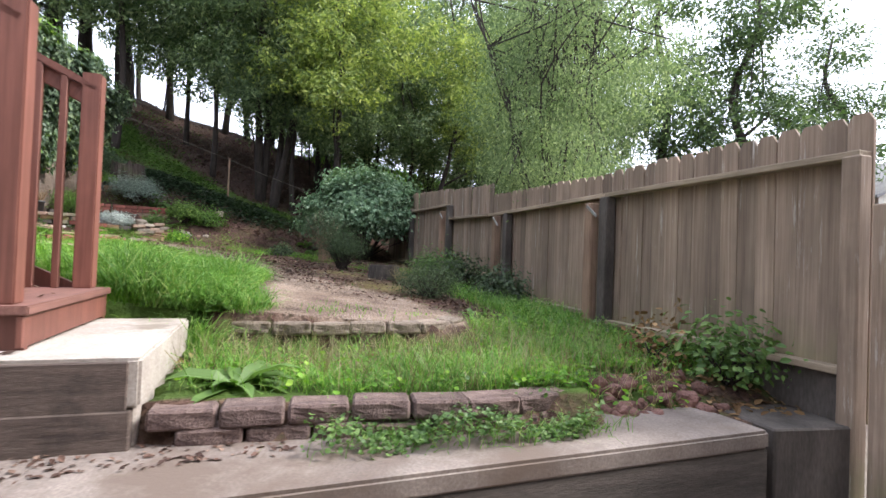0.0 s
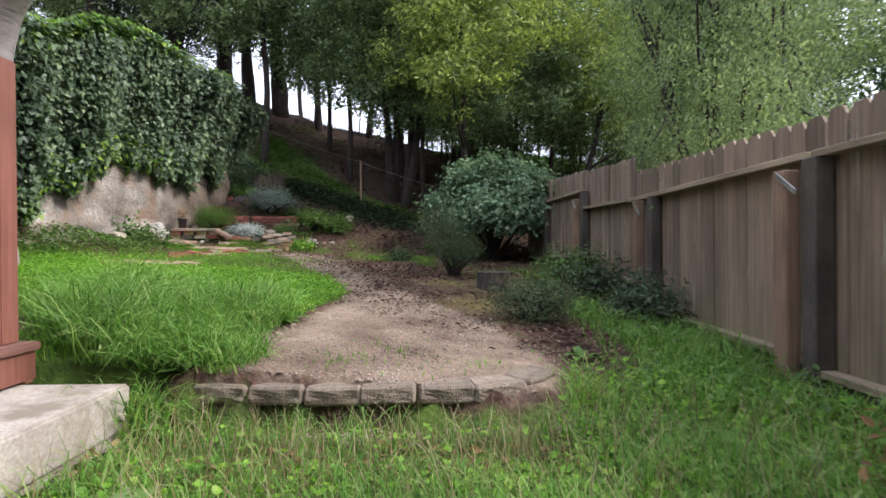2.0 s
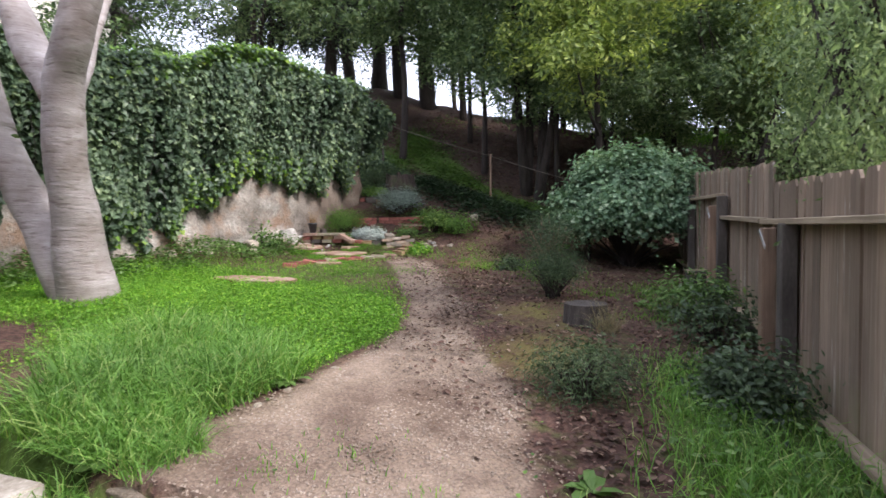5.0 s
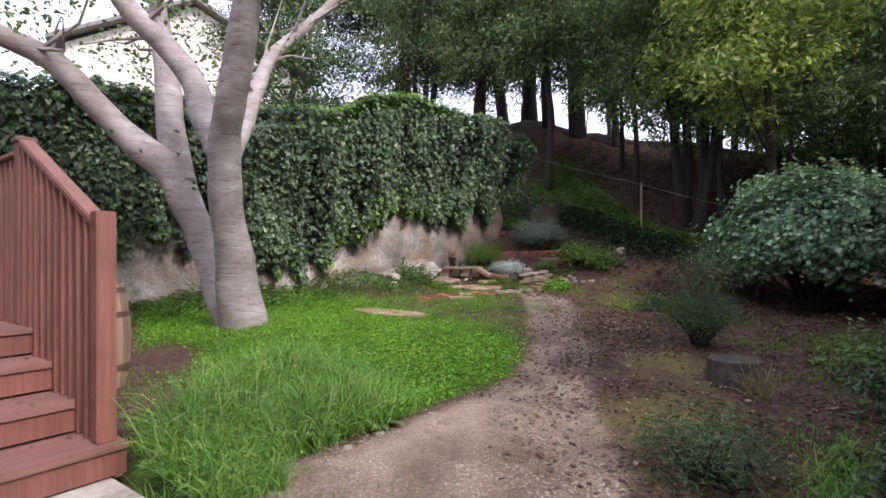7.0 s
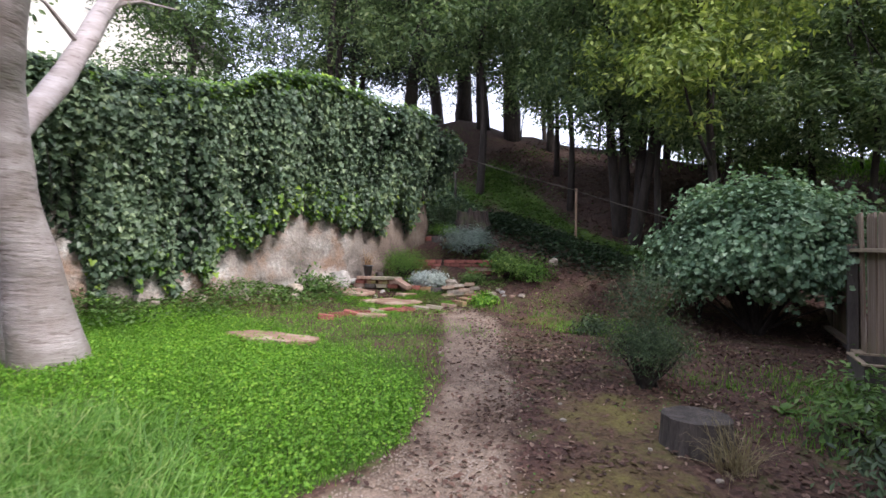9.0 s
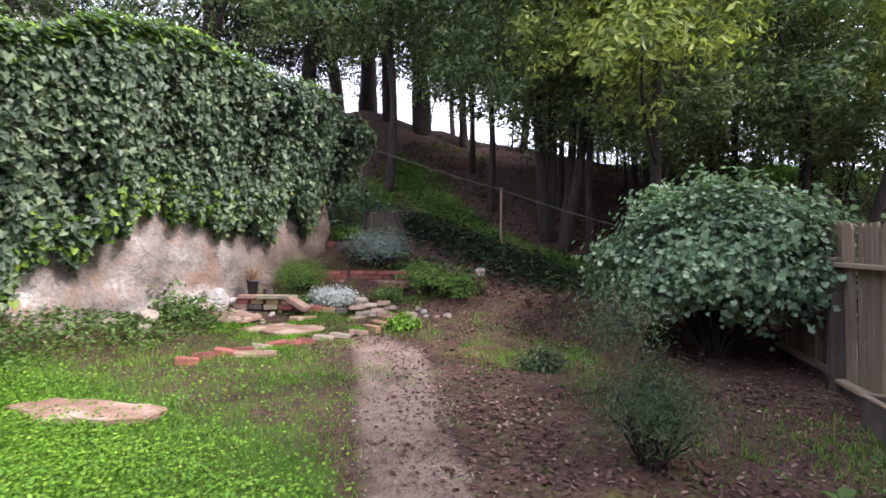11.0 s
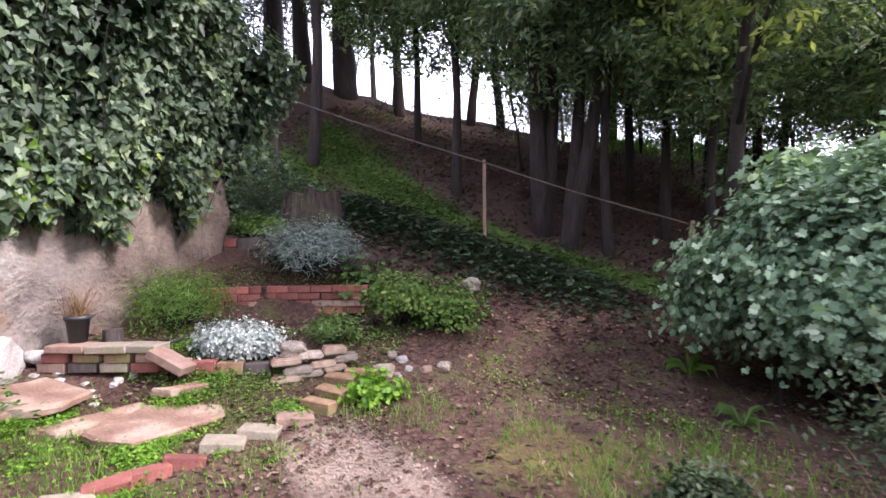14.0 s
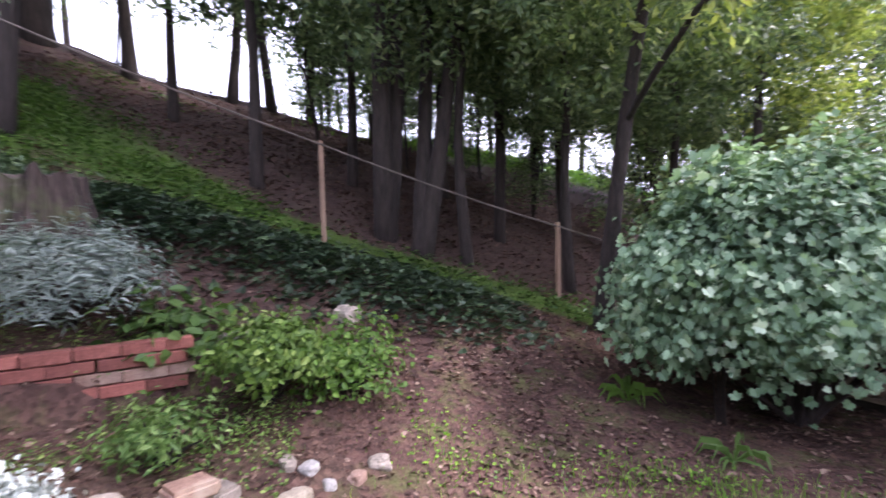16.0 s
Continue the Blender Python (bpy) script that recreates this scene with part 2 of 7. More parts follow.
METAL = surface("galvanised_metal", [(0.3, (0.28, 0.27, 0.26)), (0.7, (0.45, 0.44, 0.43))], rough=0.5, metal=0.8, relief=0.2)
RUST = surface("rusty_hoop", [(0.3, (0.1, 0.05, 0.035)), (0.7, (0.2, 0.11, 0.08))], rough=0.8, metal=0.3, relief=0.4)
BARREL_WOOD = wood_material("barrel_wood", [(0.28, (0.15, 0.09, 0.06)), (0.72, (0.33, 0.22, 0.15))], rough=0.75)
ROPE = surface("grey_cable", [(0.3, (0.075, 0.06, 0.05)), (0.7, (0.14, 0.115, 0.095))], rough=0.9)
HOUSE_WALL = surface("house_stucco", [(0.3, (0.2, 0.165, 0.14)), (0.7, (0.28, 0.235, 0.2))], scale=3, rough=0.9, relief=0.3)
SIDING = surface("cream_siding", [(0.3, (0.6, 0.57, 0.5)), (0.7, (0.72, 0.69, 0.62))], scale=2, rough=0.8, relief=0.1)
ROOFING = surface("grey_shingle_roof", [(0.3, (0.16, 0.15, 0.15)), (0.7, (0.28, 0.27, 0.26))], scale=5, rough=0.9, relief=0.4)
TIMBER = surface("dark_timber_edge", [(0.3, (0.045, 0.037, 0.032)), (0.7, (0.115, 0.095, 0.083))], scale=6, rough=0.9, relief=0.6, stretch=(1, 1, 0.3))

GRASS_LONG = leaf_material("long_grass_blades", (0.08, 0.185, 0.034), (0.21, 0.385, 0.082), (0.4, 0.46, 0.19), 0.45)
GRASS_SHORT = leaf_material("short_grass_blades", (0.07, 0.18, 0.018), (0.18, 0.38, 0.04), (0.3, 0.4, 0.1), 0.45)
GRASS_DRY = leaf_material("dry_stalks", (0.16, 0.12, 0.07), (0.34, 0.28, 0.17), (0.42, 0.36, 0.24), 0.3)
SLOPE_GREEN = leaf_material("slope_plant_leaves", (0.03, 0.07, 0.014), (0.09, 0.18, 0.035), (0.16, 0.27, 0.06), 0.35)
CLOVER = leaf_material("clover_leaves", (0.085, 0.21, 0.02), (0.22, 0.43, 0.045), (0.32, 0.49, 0.07), 0.45)
WEED = leaf_material("broad_weed_leaves", (0.05, 0.11, 0.025), (0.13, 0.22, 0.06), (0.2, 0.3, 0.1), 0.35)
IVY = leaf_material("ivy_leaves", (0.05, 0.085, 0.055), (0.17, 0.24, 0.155), (0.29, 0.37, 0.21), 0.4, rough=0.42)
IVY_BRIGHT = leaf_material("young_ivy_leaves", (0.06, 0.13, 0.02), (0.17, 0.3, 0.04), (0.3, 0.4, 0.06), 0.4, rough=0.45)
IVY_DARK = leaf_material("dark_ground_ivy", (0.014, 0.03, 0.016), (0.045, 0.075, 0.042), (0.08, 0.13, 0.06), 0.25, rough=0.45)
MALLOW = leaf_material("mallow_leaves", (0.08, 0.145, 0.09), (0.215, 0.325, 0.21), (0.42, 0.52, 0.4), 0.35, rough=0.65)
HILL_LEAF = leaf_material("hill_tree_leaves", (0.045, 0.08, 0.038), (0.165, 0.23, 0.11), (0.31, 0.37, 0.19), 0.5)
ACACIA_LEAF = leaf_material("yellow_green_leaves", (0.085, 0.135, 0.035), (0.3, 0.36, 0.095), (0.5, 0.54, 0.17), 0.5)
WILLOW_LEAF = leaf_material("feathery_green_leaves", (0.09, 0.135, 0.065), (0.25, 0.325, 0.17), (0.4, 0.47, 0.26), 0.55)
PINE_LEAF = leaf_material("dark_pine_needles", (0.01, 0.018, 0.01), (0.032, 0.05, 0.026), (0.06, 0.085, 0.035), 0.2)
FAR_LEAF = leaf_material("far_tree_leaves", (0.025, 0.05, 0.018), (0.08, 0.13, 0.045), (0.15, 0.22, 0.07), 0.4)
SHRUB_LEAF = leaf_material("shrub_leaves", (0.05, 0.1, 0.02), (0.15, 0.25, 0.05), (0.3, 0.4, 0.12), 0.35)
FERNY_LEAF = leaf_material("ferny_green_leaves", (0.06, 0.13, 0.025), (0.15, 0.27, 0.05), (0.2, 0.33, 0.07), 0.4)
ROSEMARY = leaf_material("dark_rosemary_leaves", (0.025, 0.045, 0.02), (0.075, 0.115, 0.055), (0.13, 0.17, 0.09), 0.25)
LAVENDER = leaf_material("grey_lavender_leaves", (0.12, 0.155, 0.14), (0.27, 0.33, 0.31), (0.4, 0.44, 0.43), 0.2, rough=0.7)
SILVER = leaf_material("silver_leaves", (0.28, 0.32, 0.32), (0.52, 0.56, 0.56), (0.7, 0.73, 0.73), 0.15, rough=0.75)
LITTER = leaf_material("fallen_leaves", (0.042, 0.021, 0.017), (0.135, 0.076, 0.059), (0.31, 0.215, 0.175), 0.1, rough=0.8)
SLOPE_LITTER = leaf_material("dull_slope_leaves", (0.036, 0.018, 0.015), (0.105, 0.056, 0.046), (0.2, 0.135, 0.11), 0.1, rough=0.85)
DRY_LEAF = leaf_material("dry_brown_leaves", (0.1, 0.055, 0.025), (0.27, 0.16, 0.08), (0.36, 0.24, 0.13), 0.2, rough=0.8)
PEBBLE = surface("path_gravel", [(0.32, (0.11, 0.08, 0.06)), (0.5, (0.23, 0.175, 0.138)), (0.68, (0.37, 0.3, 0.245))], scale=2.2, rough=0.95, relief=0.3, world_space=True)


# ---- mesh helpers ----
def link_mesh(name, mesh, mat, parent=None, label=""):
    ob = new(name, mesh)
    if mat is not None and not mesh.materials:
        mesh.materials.append(mat)
    if parent is not None:
        ob.parent = parent
    if label:
        ob["label"] = label
    return ob


def part(name, bm, mat, parent=None, label="", smooth=False):
    """Links a bmesh as one mesh object under a thing or a part."""
    me = bpy.data.meshes.new(name)
    bm.to_mesh(me)
    bm.free()
    if smooth:
        me.polygons.foreach_set("use_smooth", [True] * len(me.polygons))
    return link_mesh(name, me, mat, parent, label)


def np_mesh(name, verts, tris, smooth=False):
    me = bpy.data.meshes.new(name)
    verts, tris = np.asarray(verts, np.float32), np.asarray(tris, np.int32)
    me.vertices.add(len(verts))
    me.vertices.foreach_set("co", verts.ravel())
    me.loops.add(tris.size)
    me.loops.foreach_set("vertex_index", tris.ravel())
    me.polygons.add(len(tris))
    me.polygons.foreach_set("loop_start", np.arange(0, tris.size, 3, dtype=np.int32))
    me.polygons.foreach_set("use_smooth", np.full(len(tris), smooth))
    me.update(calc_edges=True)
    return me


def frames_from(normals, spin):
    """Rotations whose third column is the normal, spun about it."""
    n = normals / (np.linalg.norm(normals, axis=1, keepdims=True) + 1e-9)
    ref = np.where(np.abs(n[:, 2:3]) < 0.95, np.array([[0.0, 0.0, 1.0]]), np.array([[1.0, 0.0, 0.0]]))
    a = np.cross(ref, n)
    a /= np.linalg.norm(a, axis=1, keepdims=True) + 1e-9
    b = np.cross(n, a)
    c, s = np.cos(spin)[:, None], np.sin(spin)[:, None]
    return np.stack([a * c + b * s, b * c - a * s, n], axis=2)


def scatter(name, template, pos, rot, size):
    """Many copies of a small template as one mesh. size: (n,) or (n, 3)."""
    tv, tf = template
    size = np.asarray(size, float)
    if size.ndim == 1:
        size = np.repeat(size[:, None], 3, axis=1)
    v = np.einsum("nij,nkj->nki", rot, tv[None] * size[:, None, :]) + pos[:, None, :]
    f = tf[None] + (np.arange(len(pos)) * len(tv))[:, None, None]
    return np_mesh(name, v.reshape(-1, 3), f.reshape(-1, 3))


def fan(outline, lift=0.0):
    """A flat leaf from an outline, as a fan about its middle."""
    o = np.array([(x, y, lift * (abs(x) - 0.25)) for x, y in outline])
    v = np.vstack([[0, 0.45, -0.25 * lift], o])
    n = len(o)
    return v, np.array([(0, 1 + i, 1 + (i + 1) % n) for i in range(n)])


def half(points):
    return points + [(-x, y) for x, y in reversed(points) if x > 1e-6]


LEAF_LENS = (np.array([(0, 0, 0), (0.2, 0.5, 0.05), (0, 1, -0.05), (-0.2, 0.5, 0.05)]), np.array([(0, 1, 2), (0, 2, 3)]))
LEAF_NARROW = (np.array([(0, 0, 0), (0.09, 0.45, 0.02), (0, 1, -0.12), (-0.09, 0.45, 0.02)]), np.array([(0, 1, 2), (0, 2, 3)]))
LEAF_OVAL = fan(half([(0, 0), (0.26, 0.25), (0.3, 0.55), (0.15, 0.88), (0, 1)]), 0.35)
LEAF_IVY = fan(half([(0, 0.1), (0.28, -0.06), (0.5, 0.16), (0.3, 0.4), (0.27, 0.58), (0, 1.0)]), 0.3)
LEAF_LOBED = fan(half([(0, 0.1), (0.3, -0.1), (0.56, 0.15), (0.42, 0.36), (0.6, 0.62), (0.3, 0.68), (0.2, 0.98), (0, 0.88)]), 0.45)
LEAF_CLOVER = fan(half([(0, 0.05), (0.45, 0.2), (0.42, 0.75), (0, 0.85)]), 0.25)
BLADE = (np.array([(-0.5, 0, 0), (0.5, 0, 0), (-0.38, 0.1, 0.55), (0.38, 0.1, 0.55), (0.0, 0.42, 1.0)]), np.array([(0, 1, 3), (0, 3, 2), (2, 3, 4)]))
BLADE_BENT = (np.array([(-0.5, 0, 0), (0.5, 0, 0), (-0.4, 0.16, 0.5), (0.4, 0.16, 0.5), (-0.25, 0.48, 0.78), (0.25, 0.48, 0.78), (0.0, 0.95, 0.72)]), np.array([(0, 1, 3), (0, 3, 2), (2, 3, 5), (2, 5, 4), (4, 5, 6)]))


def upright(n, rng, tilt=0.25):
    """Rotations that stand nearly upright, turned at random."""
    normals = np.column_stack([rng.normal(0, tilt, n), rng.normal(0, tilt, n), np.ones(n)])
    return frames_from(normals, rng.uniform(0, 2 * np.pi, n))


def box(sx, sy, sz, bevel=0.006, centre=(0, 0, 0), segments=1):
    bm = bmesh.new()
    bmesh.ops.create_cube(bm, size=1)
    bmesh.ops.scale(bm, vec=(sx, sy, sz), verts=bm.verts)
    bmesh.ops.translate(bm, vec=centre, verts=bm.verts)
    if bevel:
        bmesh.ops.bevel(bm, geom=list(bm.edges), offset=bevel, segments=segments, affect="EDGES")
    return bm


def roughen(bm, amount, scale, seed=0):
    for v in bm.verts:
        v.co += noise.noise_vector(v.co * scale + Vector((seed * 7.3, seed * 3.1, seed))) * amount
    return bm


def rock(size, seed, flat=1.0, amount=0.28, cuts=2):
    bm = bmesh.new()
    bmesh.ops.create_icosphere(bm, subdivisions=cuts, radius=0.5)
    for v in bm.verts:
        p = v.co.copy()
        v.co *= 1 + amount * noise.noise(p * 2.2 + Vector((seed, seed * 1.7, 0))) * 2
        m = max(abs(v.co.x), abs(v.co.y), abs(v.co.z))
        if m > 0.36:
            v.co *= 0.36 / m * 0.6 + 0.4
    bmesh.ops.scale(bm, vec=(size[0], size[1], size[2] * flat), verts=bm.verts)
    return bm


def tube(points, radii, sides=8, rough_amount=0.0, seed=0.0, closed=True):
    """A tapered tube along points, as vertices and triangles."""
    pts = [Vector(p) for p in points]
    verts, tris = [], []
    ref = Vector((0.3, 0.9, 0.2)).normalized()
    for i, p in enumerate(pts):
        d = (pts[min(i + 1, len(pts) - 1)] - pts[max(i - 1, 0)]).normalized()
        a = d.cross(ref)
        a = a.normalized() if a.length > 1e-3 else d.orthogonal().normalized()
        b = d.cross(a)
        for k in range(sides):
            ang = 2 * math.pi * k / sides
            q = a * math.cos(ang) + b * math.sin(ang)
            r = radii[i] * (1 + rough_amount * noise.noise((p + q * radii[i]) * 3.0 + Vector((seed, 0, 0))))
            verts.append(p + q * r)
    for i in range(len(pts) - 1):
        for k in range(sides):
            a, b = i * sides + k, i * sides + (k + 1) % sides
            tris += [(a, b, b + sides), (a, b + sides, a + sides)]
    if closed:
        n = len(verts)
        verts.append(pts[-1])
        tris += [((len(pts) - 1) * sides + k, (len(pts) - 1) * sides + (k + 1) % sides, n) for k in range(sides)]
        verts.append(pts[0])
        tris += [(k, n + 1, (k + 1) % sides) for k in range(sides)]
    return np.array([tuple(v) for v in verts]), np.array(tris)


def curve_through(points, step=0.12):
    """Points of a smooth curve through the given ones (x, y, z, radius)."""
    p = np.array(points, float)
    p = np.vstack([2 * p[0] - p[1], p, 2 * p[-1] - p[-2]])
    out = []
    for i in range(1, len(p) - 2):
        n = max(2, int(np.linalg.norm(p[i + 1, :3] - p[i, :3]) / step))
        for t in np.linspace(0, 1, n, endpoint=False):
            a, b, c, d = p[i - 1], p[i], p[i + 1], p[i + 2]
            out.append(0.5 * (2 * b + (c - a) * t + (2 * a - 5 * b + 4 * c - d) * t ** 2 + (3 * b - a - 3 * c + d) * t ** 3))
    out.append(p[-2])
    return np.array(out)


def joined(pieces):
    verts, tris, n = [], [], 0
    for v, f in pieces:
        verts.append(v)
        tris.append(f + n)
        n += len(v)
    return np.vstack(verts), np.vstack(tris)


# ---- the lie of the land ----
def smooth(a, b, x):
    t = np.clip((x - a) / (b - a), 0, 1)
    return t * t * (3 - 2 * t)


def yard_height(x, y):
    z = 0.75 - 0.08 * np.clip(x, -10, 6) + 0.03 * (np.minimum(y, 30) - 4.5)
    return z + 0.14 * smooth(-6.2, -7.3, x) + 0.12 * np.exp(-((x + 4.6) ** 2 + (y - 4.5) ** 2) / 0.8)


def hill_height(x, y):
    c = 21.9 + 0.6 * (np.clip(x, -12, 12) + 6) - 0.9 * np.exp(-((x + 6.3) / 2.0) ** 2)
    yy = np.minimum(y, c) - 0.3 * np.clip(y - c, 0, 14)
    return 2.58 - 0.33 * (np.clip(x, -14, 6) + 5.65) + 0.35 * (yy - 13.28) + 0.14 * np.clip(-9.2 - x, 0, 5.5)


def smooth_max(a, b, k=0.25):
    h = np.maximum(k - np.abs(a - b), 0) / k
    return np.maximum(a, b) + h * h * k / 4


SLAB = np.array((-1.19, 2.06))   # near outer corner of the concrete slab


def ground(x, y, steps=True):
    x, y = np.asarray(x, float), np.asarray(y, float)
    z = smooth_max(yard_height(x, y), hill_height(x, y))
    z = z - 0.12 * np.exp(-((x + 7.1) ** 2 / 0.4 + (y - 9.0) ** 2 / 0.12))
    front = 10.82 + 0.71 * (x + 6.75) - y      # the bed below the little brick wall is cut level
    z = z - 0.3 * np.where(front > 0, np.exp(-(front / 0.75) ** 2), 0) * smooth(-7.9, -7.5, x) * smooth(-5.5, -6.0, x)
    z = z - 0.14 * np.where(front <= 0, np.exp(-(front / 0.6) ** 2), 0) * smooth(-7.9, -7.5, x) * smooth(-5.5, -6.0, x)
    if not steps:
        return z
    a = (x - SLAB[0]) * U[0] + (y - SLAB[1]) * U[1]
    b = (x - SLAB[0]) * V[0] + (y - SLAB[1]) * V[1]
    terrace = 0.562 + 0.015 * np.sin(x * 3 + y * 2)
    z = np.where((x < 0.22) & (y < 3.9 + 0.31 * x), terrace, z)
    z = np.where(x >= 0.22, terrace + (z - terrace) * smooth(3.3, 5.0, y), z)
    bank = 0.42 + (terrace - 0.42) * smooth(2.38 + 0.36 * x, 2.75 + 0.36 * x, y)
    z = np.where(y < 2.75 + 0.36 * x, np.where(x > 0.8, bank, z), z)
    z = np.where((x <= 0.8) & (y < 2.42 + 0.22 * x), 0.425, z)
    z = np.where((a < 1.28) & (b < -0.02) & (b > -6), 0.36, z)
    return np.where(y < 2.1 + 0.39 * x, np.where(y < 2.03 + 0.39 * x, 0.0, 0.2), z)


PATH = np.array([(-0.55, 3.6, 0.88), (-0.72, 4.3, 0.88), (-0.98, 5.0, 0.72), (-1.58, 6.0, 0.34), (-2.32, 7.0, 0.3), (-3.35, 7.95, 0.3), (-4.52, 9.1, 0.38), (-5.1, 9.45, 0.3)])


def path_gap(x, y):
    """Distance outside the gravel path's edge (negative inside)."""
    best = np.full(np.shape(x), 1e9)
    for (x0, y0, w0), (x1, y1, w1) in zip(PATH[:-1], PATH[1:]):
        dx, dy = x1 - x0, y1 - y0
        t = np.clip(((x - x0) * dx + (y - y0) * dy) / (dx * dx + dy * dy), 0, 1)
        best = np.minimum(best, np.hypot(x - x0 - t * dx, y - y0 - t * dy) - (w0 + (w1 - w0) * t))
    return best


def path_side(y):
    """Where the path's lawn-side edge lies at y."""
    return np.interp(y, PATH[:, 1], PATH[:, 0] - PATH[:, 2])


def lawn_mask(x, y):
    left = path_side(y)
    soft_edge = 0.2 + 0.55 * smooth(5.9, 7.3, y)
    m = smooth(0.05, -1.0, (x - left) / soft_edge) * smooth(-7.1, -6.6, x) * smooth(8.75, 8.0, y + 0.25 * (x + 4)) * smooth(3.0, 3.4, y + 0.1 * (x + 2))
    bare = np.exp(-(((x + 4.0) / 0.75) ** 2 + ((y - 3.55) / 0.4) ** 2)) + 0.8 * np.exp(-(((x + 2.85) / 0.35) ** 2 + ((y - 3.6) / 0.4) ** 2)) + 0.55 * np.exp(-(((x + 3.5) / 0.3) ** 2 + ((y - 4.4) / 0.25) ** 2))
    thin = 1 - 0.62 * smooth(6.3, 7.3, y - 0.15 * (x + 4.5))
    return m * thin * np.clip(1 - 1.3 * bare, 0, 1)


def green_mask(x, y):
    """Terrace, fence side and hill strips where green grows on the ground."""
    terrace = smooth(0.0, 0.15, y - 2.42 - 0.22 * x) * smooth(0.1, -0.1, y - 3.9 - 0.31 * np.minimum(x, 0.3)) * smooth(1.9, 1.2, x)
    fence_x = 1.49 - 0.354 * (y - 5.21)
    side = smooth(1.25, 0.7, fence_x - x) * smooth(3.0, 3.5, y) * smooth(7.4, 6.3, y)
    d = y - 13.5 - 0.075 * np.minimum(x + 5, 0) ** 2
    strip = np.exp(-(d / (0.27 + 0.6 * smooth(-6.0, -8.0, x))) ** 2) * smooth(-11, -9.5, x) * smooth(-2.2, -3.2, x)
    strip2 = np.exp(-(((x + 9.3) / 1.2) ** 2 + ((y - 13.1) / 1.2) ** 2))
    ridge = smooth(18.4, 20.6, y - 0.6 * (x + 6)) * (0.35 + 0.65 * smooth(-6.5, -3.5, x))
    return np.clip(np.maximum.reduce([terrace * 0.9, side * 0.8, strip, strip2, ridge * 0.9]), 0, 1)


def mossy_mask(x, y):
    """Thin olive moss on bare earth between the path and the leaf mulch."""
    return np.clip(np.exp(-(((x + 0.75) / 0.55) ** 2 + ((y - 6.3) / 0.9) ** 2)) + 0.9 * np.exp(-(((x + 1.5) / 0.45) ** 2 + ((y - 7.6) / 0.6) ** 2)) + 0.8 * np.exp(-(((x + 3.9) / 0.7) ** 2 + ((y - 10.0) / 0.5) ** 2)), 0, 1)


def axis(lo, hi, step, far):
    inner = np.arange(lo, hi + step / 2, step)
    grow = np.cumsum(step * 1.35 ** np.arange(1, 60))
    grow = grow[grow < far]
    return np.concatenate([lo - grow[::-1], inner, hi + grow])


